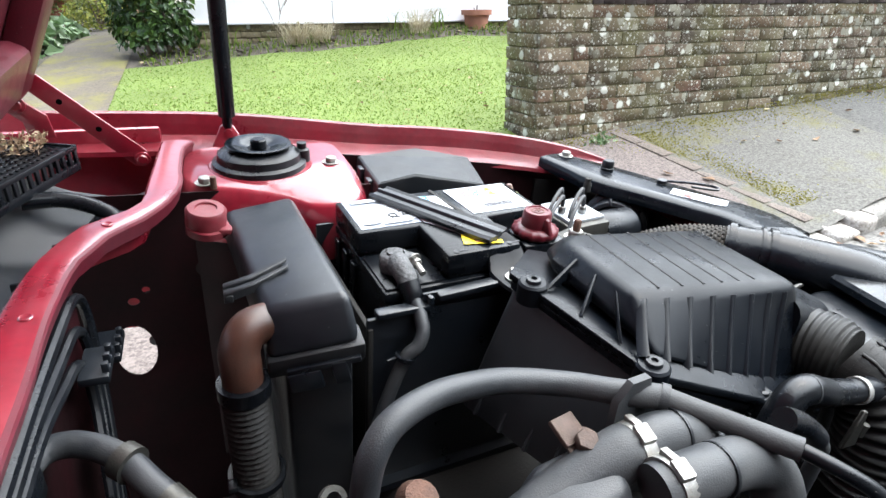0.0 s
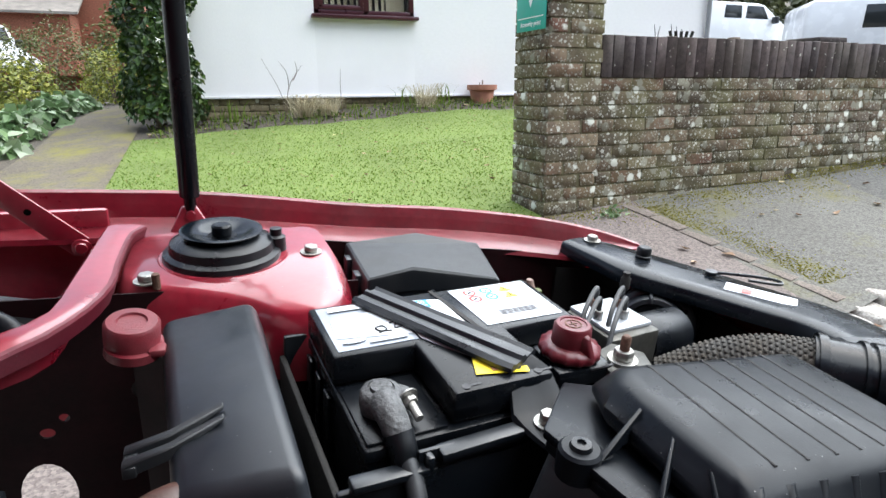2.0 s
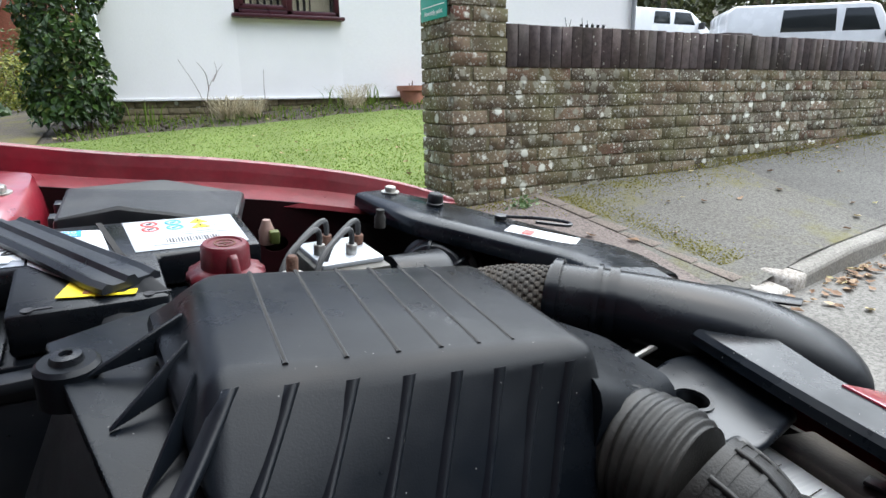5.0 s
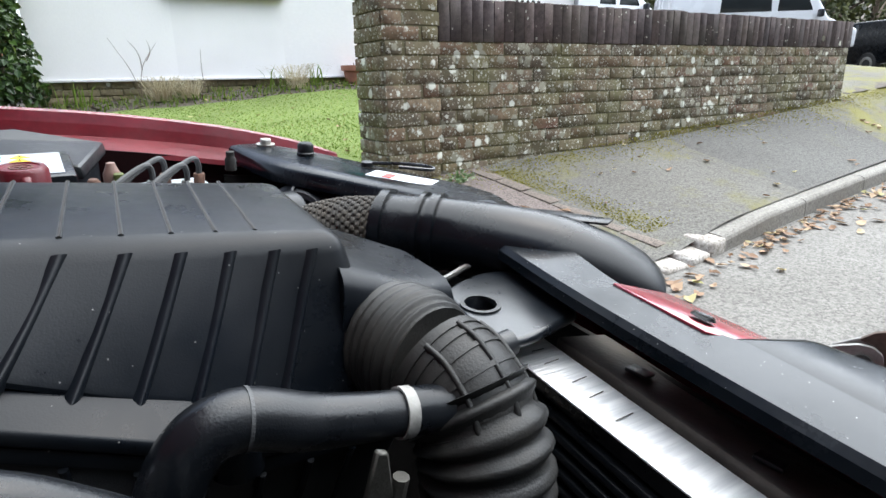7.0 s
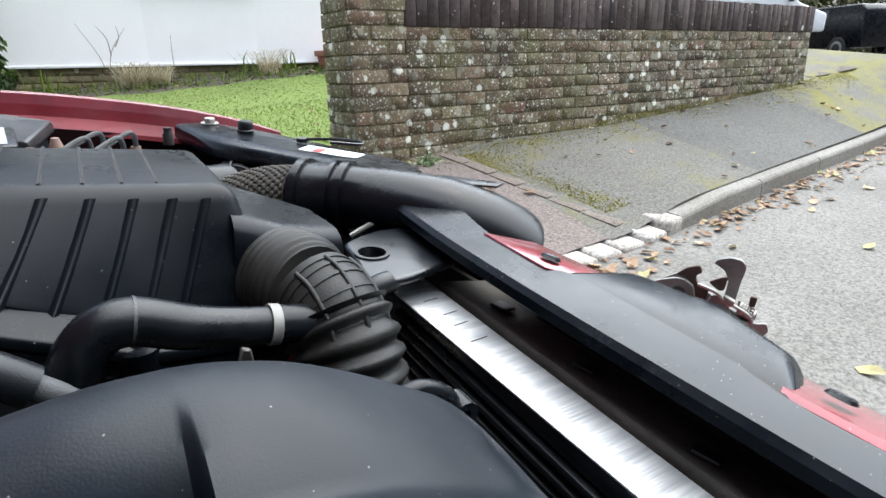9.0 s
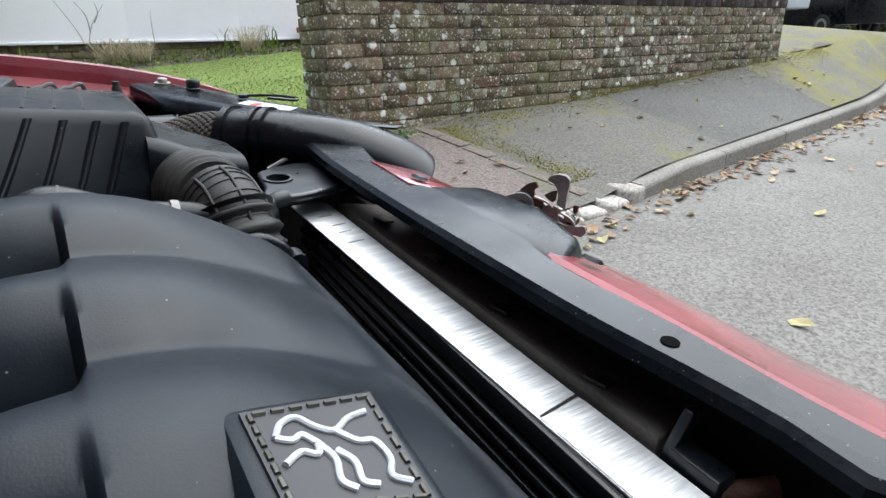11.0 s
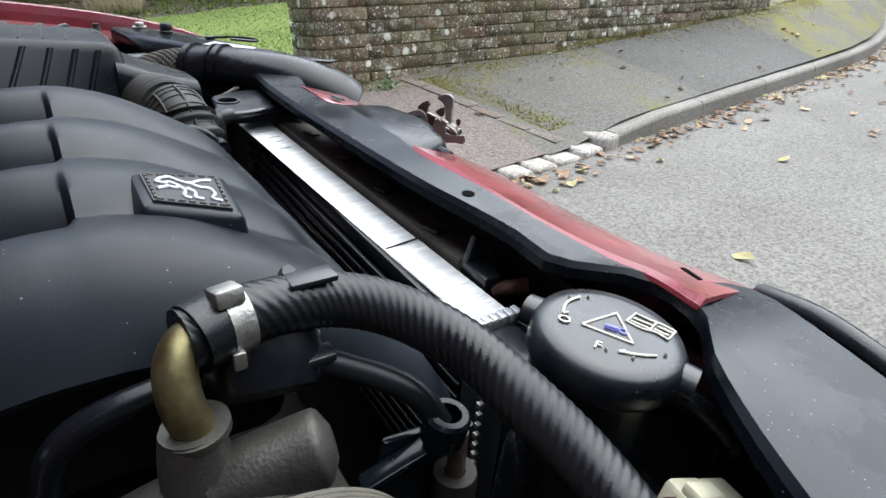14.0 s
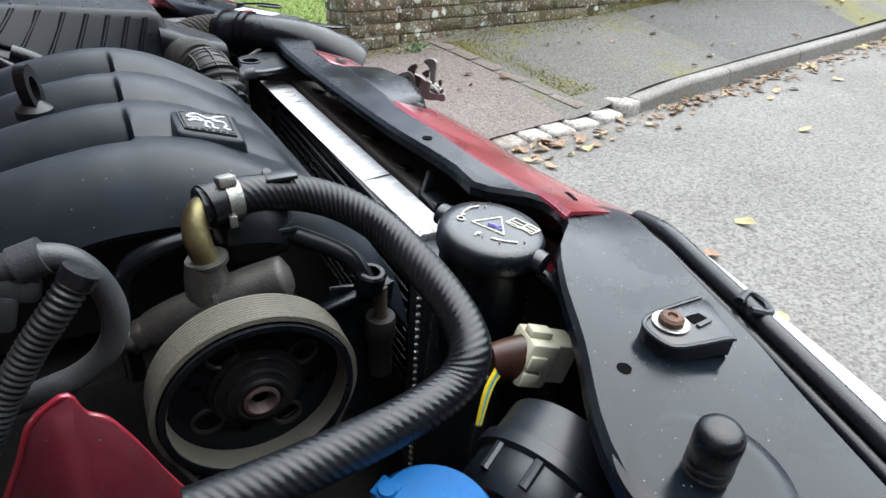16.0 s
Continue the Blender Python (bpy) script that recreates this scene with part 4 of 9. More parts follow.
# fallen leaves, as stuff
def litter(name, count, place, size, seed, label, material=None):
    rng = np.random.default_rng(seed)
    verts, faces = [], []
    for _ in range(count):
        x, y, z = place(rng)
        s, a = size * rng.uniform(0.5, 1.4), rng.uniform(0, 6.28)
        k = len(verts)
        u, v = Vector((math.cos(a), math.sin(a), rng.uniform(-0.25, 0.25))), Vector((-math.sin(a), math.cos(a), rng.uniform(-0.25, 0.25)))
        c = Vector((x, y, z + 0.008))
        rim = [c + (u * math.cos(t) * (1 + 0.35 * math.cos(3 * t)) + v * math.sin(t) * 0.7) * s * 0.5 + Vector((0, 0, 0.012 * rng.uniform(0, 1))) for t in (0, 0.9, 1.8, 2.7, 3.6, 4.5, 5.4)]
        verts += [tuple(c)] + [tuple(q) for q in rim]
        faces += [(k, k + 1 + i, k + 1 + (i + 1) % 7) for i in range(7)]
    me = bpy.data.meshes.new(name)
    me.from_pydata(verts, [], faces)
    me.materials.append(material or DRY_LEAF)
    return tagged(new(name, me), label, "leaves", kind="stuff")


def gutter_spot(rng):
    x = rng.uniform(1.2, 11)
    y = kerb_y(x) - abs(rng.normal(0, 0.09)) - 0.02
    return (x, y, road_z(x, y))


def road_spot(rng):
    x, y = rng.uniform(0.9, 9), rng.uniform(-3, 2.2)
    y = min(y, kerb_y(x) - 0.1)
    return (x, y, road_z(x, y))


def pave_spot(rng):
    x = rng.uniform(0.6, 7)
    y = rng.uniform(kerb_y(x) + 0.1, wall_y(x) - 0.03)
    return (x, y, land_z(x, y))


litter("gutter_leaves", 520, gutter_spot, 0.05, 5, "brown fallen leaves gathered along the kerb")
litter("road_leaves", 150, road_spot, 0.055, 6, "scattered brown fallen leaves on the road")
litter("pavement_leaves", 45, pave_spot, 0.045, 7, "a few fallen leaves on the pavement")
litter("lawn_leaves", 110, lawn_spot, 0.05, 8, "a few brown leaves lying in the grass")


def moss_spot(rng):
    x = rng.uniform(0.8, 7.5)
    t = abs(rng.normal(0, 0.2)) * (0.35 + 0.65 * (0.5 + 0.5 * math.sin(x * 4.1) * math.sin(x * 1.7 + 1)))
    return (x, wall_y(x) - 0.02 - t, land_z(x, wall_y(x) - 0.02 - t))


def edge_moss(rng):
    y = rng.uniform(1.9, 2.9)
    x = 2.5 + abs(rng.normal(0, 0.1)) + 0.2 * (2.75 - y)
    return (x, y, land_z(x, y))


blades("moss_strip", 9000, moss_spot, lambda r: r.uniform(0.003, 0.007), 0.9, leafy("moss_tips", [(0.0, (0.16, 0.15, 0.025)), (1.0, (0.3, 0.27, 0.05))], 0.8, 0.3), "yellow-green moss growing at the foot of the wall", "moss", 11, width=0.008)
blades("moss_patch", 2600, edge_moss, lambda r: r.uniform(0.003, 0.007), 0.9, leafy("moss_pale", [(0.0, (0.16, 0.15, 0.025)), (1.0, (0.3, 0.27, 0.05))], 0.8, 0.3), "moss along the edging bricks", "moss", 12, width=0.008)
weed = thing("weed", (2.2, 2.86, land_z(2.2, 2.86)), "small green weed at the foot of the wall", "weed", on_car=False)
foliage("leaves", 60, lambda r: (2.22 + r.normal(0, 0.04), 2.86 + r.normal(0, 0.03), land_z(2.2, 2.86) + abs(r.normal(0, 0.02))), 0.035, HOSTA, weed, 13)

# flower bed
def bed_spot(rng):
    x = rng.uniform(-0.5, 6)
    y = rng.uniform(bed_front(x), HY - 0.02)
    return (x, y, land_z(x, y))


blades("bed_weeds", 1500, bed_spot, lambda r: r.uniform(0.03, 0.11), 0.9, GRASS, "sparse green weeds and bulbs in the flower bed", "weeds", 14, width=0.012)
litter("bed_litter", 900, bed_spot, 0.05, 15, "dead leaves and clods in the flower bed", SOIL)
litter("bed_leaves", 160, bed_spot, 0.05, 16, "pale dead leaves in the flower bed")
for k, (gx, gh) in enumerate(((2.62, 0.46), (1.15, 0.42), (1.42, 0.36))):
    clump = thing("dry_grass_clump", (gx, 7.2, land_z(gx, 7.2)), "clump of dry straw-coloured ornamental grass", "grass clump", "dry grass clumps", on_car=False)
    blades("stalk", 190, lambda r: (gx + r.normal(0, 0.05), 7.2 + r.normal(0, 0.04), land_z(gx, 7.2)), lambda r: r.uniform(0.35, 1.05) * gh, 1.9, STRAW, "", "", 20 + k, clump, 0.007)
for k, gx in enumerate((0.35, 2.45, 2.9)):
    bulbs = thing("bulb_shoots", (gx, 7.35, land_z(gx, 7.35)), "green bulb shoots in the flower bed", "shoots", "bulb shoots", on_car=False)
    for j in range(14):
        blades("shoot", 1, lambda r: (gx + r.normal(0, 0.1), 7.35 + r.normal(0, 0.06), land_z(gx, 7.35)), lambda r: r.uniform(0.15, 0.32), 0.5, GRASS, "", "", 300 + 40 * k + j, bulbs, 0.018)
shrub = thing("bare_shrub", (0.95, 7.25, land_z(0.95, 7.25)), "bare leafless rose stems in the flower bed", "shrub", on_car=False)
gz = land_z(0.95, 7.25)
twigs([[(0.95, 7.25, gz), (0.9, 7.25, gz + 0.3), (0.72, 7.22, gz + 0.65)], [(0.95, 7.25, gz), (1.0, 7.24, gz + 0.35), (1.16, 7.2, gz + 0.6)], [(1.0, 7.24, gz + 0.33), (0.98, 7.2, gz + 0.5), (0.9, 7.2, gz + 0.62)],
       [(1.05, 7.23, gz + 0.42), (1.1, 7.25, gz + 0.52), (1.09, 7.3, gz + 0.63)], [(1.62, 7.3, gz), (1.6, 7.3, gz + 0.3), (1.61, 7.3, gz + 0.55)]], 0.0055, TWIG, shrub)

# climber on the house corner
climber = thing("climbing_shrub", (-0.25, 7.45, land_z(-0.3, 7.3)), "dense dark green evergreen climber covering the house corner", "climber", on_car=False)
cz = land_z(-0.3, 7.3)
twigs([[(-0.2, 7.5, cz), (-0.25, 7.5, cz + 1.2), (-0.2, 7.5, cz + 3.4)], [(-0.4, 7.4, cz), (-0.42, 7.45, cz + 1.5), (-0.3, 7.5, cz + 3)]], 0.03, TWIG, climber, "trunk")


def climber_spot(rng):
    z = rng.uniform(0.12, 3.6)
    a = rng.uniform(0, 2 * math.pi)
    r = 0.36 * (1 + 0.16 * math.sin(z * 5 + a * 2) + 0.12 * math.sin(z * 11 - a * 3)) * math.sqrt(rng.uniform(0.55, 1))
    return (-0.32 + r * math.cos(a) * 0.98, 7.36 + r * math.sin(a) * 1.0, cz + z)


foliage("leaves", 9000, climber_spot, 0.085, IVY, climber, 41, 0.7, 0.62, lambda p: Vector((p.x + 0.32, p.y - 7.36, 0)))

# border left of the path
def mound(name, label, category, c, r, count, size, material, seed, flat=0.75, aspect=0.6):
    ob = thing(name, (c[0], c[1], land_z(c[0], c[1])), label, category, on_car=False)
    z0 = land_z(c[0], c[1])

    def spot(rng):
        d = Vector(rng.normal(size=3)).normalized()
        d.z = abs(d.z)
        k = rng.uniform(0.75, 1.0) * (1 + 0.12 * math.sin(7 * d.x + 5 * d.y + seed))
        return (c[0] + d.x * r[0] * k, c[1] + d.y * r[1] * k, z0 + d.z * r[2] * k)

    twigs([[(c[0], c[1], z0), (c[0] + dx, c[1], z0 + r[2] * 0.4), (c[0] + 2 * dx, c[1] + dx, z0 + r[2] * 0.8)] for dx in (-0.1, 0.0, 0.12)], 0.02, TWIG, ob)
    foliage("leaves", count, spot, size, material, ob, seed, 0.3, aspect, lambda p: p - Vector((c[0], c[1], z0)))
    return ob


for k, (bx, by, s) in enumerate(((-1.75, 6.6, 0.28), (-1.8, 7.4, 0.32), (-1.65, 8.2, 0.28), (-2.2, 7.0, 0.35), (-1.7, 9.2, 0.32), (-1.85, 5.7, 0.28), (-2.4, 8.2, 0.4), (-1.6, 10.0, 0.28))):
    mound("bergenia", "low clump of pale broad-leaved bergenia by the path", "plant", (bx, by), (s, s, s * 0.8), 160, 0.16, HOSTA, 50 + k, aspect=0.8)
mound("yellow_shrub", "loose yellow-green shrub behind the bergenias", "shrub", (-2.35, 10.4), (0.6, 0.6, 0.8), 1500, 0.08, YELLOW_LEAF, 61)
mound("golden_bush", "rounded golden-green bush beside the path", "bush", (-1.45, 12.6), (0.62, 0.6, 1.0), 1800, 0.07, YELLOW_LEAF, 62)
mound("clipped_hedge", "large clipped brownish-green hedge", "hedge", (-3.0, 15.5), (1.35, 1.0, 1.75), 5200, 0.07, HEDGE, 63)
mound("path_bush", "dark bush closing the end of the path", "bush", (-1.6, 17), (1.0, 0.8, 1.5), 2200, 0.09, IVY, 64)
mound("back_shrub", "dark evergreen shrub beside the brick house", "shrub", (-1.9, 20), (1.2, 0.8, 2.6), 2500, 0.12, HEDGE, 65)

# red brick house far behind the path
brick_house = thing("house_brick", (-7, 26, 1.6), "red brick house with a tiled lean-to roof", "house", kind="structure", on_car=False)
part("wall", box((-7.5, 29, 4.6), (11, 6, 7)), FAR_BRICK, brick_house)
part("roof", hexa([(-13.2, 25.8, 8.1), (-1.8, 25.8, 8.1), (-1.8, 32.2, 8.1), (-13.2, 32.2, 8.1)], [(-13.2, 28.9, 11), (-1.8, 28.9, 11), (-1.8, 29.1, 11), (-13.2, 29.1, 11)]), TILE_GREY, brick_house)
lean = part("lean_to", box((-6.6, 25.2, 2.6), (5.2, 1.6, 2.0)), FAR_BRICK, brick_house)
part("lean_to_roof", hexa([(-9.5, 24.1, 3.55), (-3.7, 24.1, 3.55), (-3.7, 26.0, 4.35), (-9.5, 26.0, 4.35)], [(-9.5, 24.1, 3.63), (-3.7, 24.1, 3.63), (-3.7, 26.0, 4.43), (-9.5, 26.0, 4.43)]), TILE_GREY, lean, "grey tiled lean-to roof")
wn2 = part("window", box((-4.6, 25.98, 5.3), (1.3, 0.08, 1.1), 0.02), VAN_WHITE, brick_house, "white-framed upstairs window")
part("pane", box((-4.6, 25.93, 5.3), (1.1, 0.03, 0.9)), VAN_GLASS, wn2)

# ---- parked vehicles behind the wall ----
def vehicle(name, label, c, yaw, length, width, height, nose, belt, glass_from, material=VAN_WHITE, slope=0.5):
    """A van or car whose front points along +x before it is turned."""
    ob = thing(name, c, label, "van" if "van" in name else "car", on_car=False)
    ob.matrix_world = Matrix.Translation(c) @ Matrix.Rotation(radians(yaw), 4, "Z")
    BASES[ob.name] = Vector((0, 0, 0))
    L, W, H = length / 2, width / 2, height
    side = [(-L, 0.35), (L, 0.35), (L + 0.02, belt * 0.72), (L - nose, belt), (L - nose - slope, H - 0.06), (L - nose - slope - 0.25, H), (-L + 0.2, H), (-L + 0.04, H - 0.15)]
    body = hexa([(x, -W, z) for x, z in side], [(x, W, z) for x, z in side], 0.06, 3)
    part("body", body, material, ob)
    zc, hh = (belt + H) / 2 + 0.02, (H - belt) * 0.62
    for sgn in (-1, 1):
        xs = L - nose - slope * 0.75
        for x0, x1 in ((xs - 0.95, xs - 0.05), (glass_from, xs - 1.1)):
            q = [(x0, zc - hh / 2), (x1, zc - hh / 2), (x1 - (0.25 if x1 > xs - 0.5 else 0.03), zc + hh / 2), (x0 + 0.03, zc + hh / 2)]
            part("side_window", hexa([(x, sgn * (W + 0.004), z) for x, z in q], [(x, sgn * (W - 0.03), z) for x, z in q], 0.004), VAN_GLASS, ob, "dark side window")
        part("wing_mirror", box((xs + 0.1, sgn * (W + 0.12), belt + 0.1), (0.12, 0.2, 0.2), 0.04), PLASTIC, ob)
    part("windscreen", hexa([(L - nose - 0.02, -W + 0.12, belt + 0.05), (L - nose - 0.02, W - 0.12, belt + 0.05), (L - nose - slope + 0.05, W - 0.18, H - 0.12), (L - nose - slope + 0.05, -W + 0.18, H - 0.12)],
                            [(L - nose + 0.03, -W + 0.12, belt + 0.06), (L - nose + 0.03, W - 0.12, belt + 0.06), (L - nose - slope + 0.1, W - 0.18, H - 0.1), (L - nose - slope + 0.1, -W + 0.18, H - 0.1)]), VAN_GLASS, ob, "dark windscreen")
    for x in (-L * 0.62, L * 0.62):
        for sgn in (-1, 1):
            wheel = part("wheel", lathe([(0, -0.1), (0.3, -0.1), (0.33, -0.06), (0.33, 0.06), (0.3, 0.1), (0, 0.1)], (x, sgn * (W - 0.08), 0.33), (0, 1, 0), 24), TYRE, ob)
            part("rim", lathe([(0, 0.09), (0.2, 0.105), (0.21, 0.1), (0.21, -0.1), (0.2, -0.105), (0, -0.09)], (x, sgn * (W - 0.08), 0.33), (0, 1, 0), 20), STEEL, wheel)
    return ob


vehicle("parked_van", "white panel van with dark side windows parked behind the wall", (16.94, 11.07, 1.15), -36, 4.9, 1.9, 2.0, 0.75, 1.12, -1.1)
vehicle("parked_pickup", "white pickup parked beside the house behind the wall", (15.1, 14.9, land_z(15.1, 14.9)), 0, 4.4, 1.75, 1.66, 0.8, 1.1, -1.0, slope=0.85)
vehicle("dark_car", "dark blue car parked under the trees", (21.0, 10.1, 0.72), 70, 4.3, 1.75, 1.5, 1.1, 0.95, -0.9, PLASTIC_SMOOTH, 0.6)
vehicle("white_car", "white car parked near the brick house", (-5.6, 19.5, 1.27), 80, 4.2, 1.72, 1.5, 1.1, 0.95, -0.9, VAN_WHITE, 0.6)

# brick stub and wooden posts on the yard side of the wall
stub = thing("brick_stub", (4.45, 3.75, 0.6), "low brick pillar behind the garden wall", "pillar", on_car=False)
part("pillar", box((4.95, 3.9, 0.85), (0.28, 0.28, 1.1), 0.01), FAR_BRICK, stub)
part("cap", box((4.95, 3.9, 1.41), (0.32, 0.32, 0.05), 0.01), COPING, stub)
post = thing("mossy_post", (4.1, 3.9, 0.6), "short mossy wooden post behind the wall", "post", on_car=False)
part("post", box((4.05, 3.9, 0.95), (0.07, 0.07, 0.95), 0.008), TWIG, post)
tulip = thing("dark_seed_heads", (3.05, 3.6, 0.6), "dark dried seed heads behind the wall", "plant", on_car=False)
twigs([[(3.3, 3.65, 0.6), (3.3 + d, 3.65, 1.25), (3.3 + 1.6 * d, 3.65, 1.42 + 0.5 * abs(0.05 - d))] for d in (-0.06, -0.03, 0.0, 0.03, 0.06)] + [[(3.08, 3.65, 0.6), (3.08, 3.65, 1.3), (3.06, 3.65, 1.47)], [(3.08, 3.65, 0.6), (3.09, 3.65, 1.3), (3.11, 3.65, 1.46)]], 0.006, DARK, tulip)
for d in (-0.06, -0.03, 0.0, 0.03, 0.06):
    part("seed_head", tube([(3.3 + 1.3 * d, 3.65, 1.36), (3.3 + 1.7 * d, 3.65, 1.43)], 0.011, 6, 3), DARK, tulip)

# ---- trees and bank far behind ----
def tree(c, h, r, seed, bare=False):
    rng = np.random.default_rng(seed)
    ob = thing("tree", c, "tall woodland tree with ivy-clad trunk and dense crown" if not bare else "bare winter tree with thin branches", "tree", "woodland trees", on_car=False)
    base = Vector(c)
    lines = [[base, base + Vector((0.1, 0.1, h * 0.5)), base + Vector((0.2, 0, h))]]
    for k in range(9):
        a, z = rng.uniform(0, 6.28), h * rng.uniform(0.25, 0.85)
        d = Vector((math.cos(a), math.sin(a), 0.5)) * r * rng.uniform(0.5, 0.9)
        lines.append([base + Vector((0.1, 0.05, z)), base + Vector((0.1, 0.05, z)) + d * 0.5 + Vector((0, 0, 0.2)), base + Vector((0.1, 0, z)) + d])
    twigs(lines[:1], 0.2, TWIG, ob, "trunk")
    twigs(lines[1:], 0.07, TWIG, ob, "limb")
    if not bare:
        lumps = [(Vector((rng.normal(0, r * 0.4), rng.normal(0, r * 0.4), h * rng.uniform(0.08, 1.0))), r * rng.uniform(0.3, 0.5)) for _ in range(12)]

        def spot(g):
            p, rr = lumps[int(g.integers(len(lumps)))]
            d = Vector(g.normal(size=3)).normalized() * rr * g.uniform(0.5, 1.05)
            return tuple(base + p + d)

        foliage("crown", 2300, spot, 0.3, WOODLAND, ob, seed, 0.4, 0.65)
    return ob


# The trees at y below 7 are unseen, added to darken low sky reflections
for k, (tx, ty, th, tr) in enumerate(((22, 22, 12, 4.5), (27, 20, 13, 5), (32, 17, 14, 5), (36, 12, 15, 5.5), (17, 25, 11, 4.5), (38, 6, 15, 5.5), (39, -1, 15, 5.5), (37, -8, 14, 5.5), (30, 26, 11, 6), (13, 27, 9, 5), (42, 18, 10, 6), (-12, 36, 10, 5), (2, 38, 10, 6), (20, 19.5, 8, 4), (25, 16.5, 8, 4), (29, 13.5, 8, 4), (23.5, 24, 9, 4.5))):
    tree((tx, ty, land_z(tx, ty)), th, tr, 70 + k)
bank = sheet("leafy_bank", SOIL, steps(17, 60, 24), lambda x, v: lerp(kerb_y(min(x, 21)) + 0.4 - max(0, x - 21) * 1.2, 60, v) if x < 21 else lerp(14 - (x - 21) * 0.9, 60, v), 12,
             lambda x, y: land_z(x, y) + 0.02 + max(0, (x - 23)) * 0.22 + max(0, y - 18) * 0.12, "bare earth bank under the trees")


def bank_spot(rng):
    x, y = rng.uniform(23, 40), rng.uniform(-6, 22)
    return (x, y, land_z(x, y) + 0.04 + max(0, (x - 23)) * 0.22 + max(0, y - 18) * 0.12)


litter("bank_leaves", 5200, bank_spot, 0.3, 90, "thick carpet of brown leaves on the bank")

woods_rng = np.random.default_rng(44)
wv, wf = [], []
for _ in range(9000):
    a = woods_rng.uniform(-0.25, 1.25)
    r = woods_rng.uniform(33, 44)
    x, y = 2 + r * math.cos(a) * 1.05, r * math.sin(a) * 0.9
    p = Vector((x, y, land_z(min(x, 30), min(y, 30)) + 10 * woods_rng.uniform(0, 1) ** 1.3))
    u, v = Vector(woods_rng.normal(size=3)).normalized() * 0.55, Vector(woods_rng.normal(size=3)).normalized() * 0.35
    k = len(wv)
    wv += [tuple(p - u), tuple(p + v), tuple(p + u), tuple(p - v)]
    wf.append((k, k + 1, k + 2, k + 3))
woods = bpy.data.meshes.new("far_woods")
woods.from_pydata(wv, [], wf)
woods.materials.append(WOODLAND)
tagged(new("far_woods", woods), "dense dark green woodland undergrowth behind the yard", "woods", kind="stuff")

# unseen wall across the road behind the camera, added to block low sky
tagged(new("light_blocker_wall", finish(box((0, -8.5, 3.6), (60, 0.3, 9.2)), "light_blocker_wall", mat("dark_light_blocker", (0.06, 0.058, 0.052), 0.85, 0, 0.15, 1.0, 0.2, 60))), "unseen dark wall added across the road to block low sky light", "wall", kind="structure")

# ---- car body: wings, panels, bonnet (all in the car's own axes) ----
def V3(x, y, z):
    return Vector((x, y, z))


wing = thing("front_wing", (0.3, 1.05, 0.3), "red car front wing with a folded inner flange", "car wing")
crest = resample([(-0.6, 1.12, 0.815), (-0.2, 1.11, 0.798), (0.085, 1.1, 0.788), (0.3, 1.09, 0.765), (0.45, 1.08, 0.754), (0.6, 1.06, 0.737), (0.71, 1.037, 0.716), (0.775, 1.012, 0.697)], 40)
rings_ = []
for i, p in enumerate(crest):
    u = i / 39
    k = max(0.12, min(1.0, (0.785 - p.x) / 0.12))
    drop = (0.033 - 0.004 * u) * k
    rings_.append([p + V3(0, 0.17 * k, -0.5 * k), p + V3(0, 0.15 * k, -0.26 * k), p + V3(0, 0.085 * k, -0.075 * k), p + V3(0, 0.03 * k, -0.012 * k), p + V3(0, 0.006, 0.0), p + V3(0, -0.001, -0.002),
                   p + V3(0, -0.008 * k, -drop * 0.5), p + V3(0, -0.015 * k, -drop), p + V3(0, -0.020 * k, -drop - 0.0015), p + V3(0, -0.075 * k, -drop - 0.006 * k), p + V3(0, -0.078 * k, -drop - 0.012 * k)])
for nm, i0, i1, lb in (("outer_panel", 0, 7, ""), ("inner_flange", 6, 11, "stepped inner flange of the wing")):
    w_bm = loft([r[i0:i1] for r in rings_], closed=False, caps=False)
    bmesh.ops.solidify(w_bm, geom=w_bm.faces[:], thickness=0.0018)
    part(nm, w_bm, RED, wing, lb, smooth=35)
# far-side wing, right of the car
wing2 = thing("front_wing", (0.3, -0.55, 0.3), "red car front wing on the road side", "car wing")
part("panel", join(*[loft([[V3(p.x, 0.5 - (p.y + o[0]), p.z + o[1]) for o in ((0.17, -0.5), (0.085, -0.075), (0.0, 0.0), (-0.03, -0.04))] for p in crest[:30]], closed=False, caps=False)]), RED, wing2)

# inner wing behind the battery, with its openings
inner = thing("inner_wing", (0.3, 0.99, 0.4), "dark red inner wing panel with round holes", "inner wing", kind="")
def holed(poly, holes, m, thick=0.002):
    """A flat sheet with holes cut through it; holes as (x, y, rx, ry)."""
    bm = bmesh.new()
    outer = [bm.verts.new((x, y, 0)) for x, y in poly]
    edges = [bm.edges.new((outer[i], outer[(i + 1) % len(outer)])) for i in range(len(outer))]
    for hx, hy, rx, ry in holes:
        rim = [bm.verts.new((hx + rx * math.cos(a), hy + ry * math.sin(a), 0)) for a in (2 * math.pi * k / 20 for k in range(20))]
        edges += [bm.edges.new((rim[i], rim[(i + 1) % 20])) for i in range(20)]
    bmesh.ops.triangle_fill(bm, use_beauty=True, use_dissolve=False, edges=edges)
    bmesh.ops.solidify(bm, geom=bm.faces[:], thickness=thick)
    bm.transform(m)
    return bm


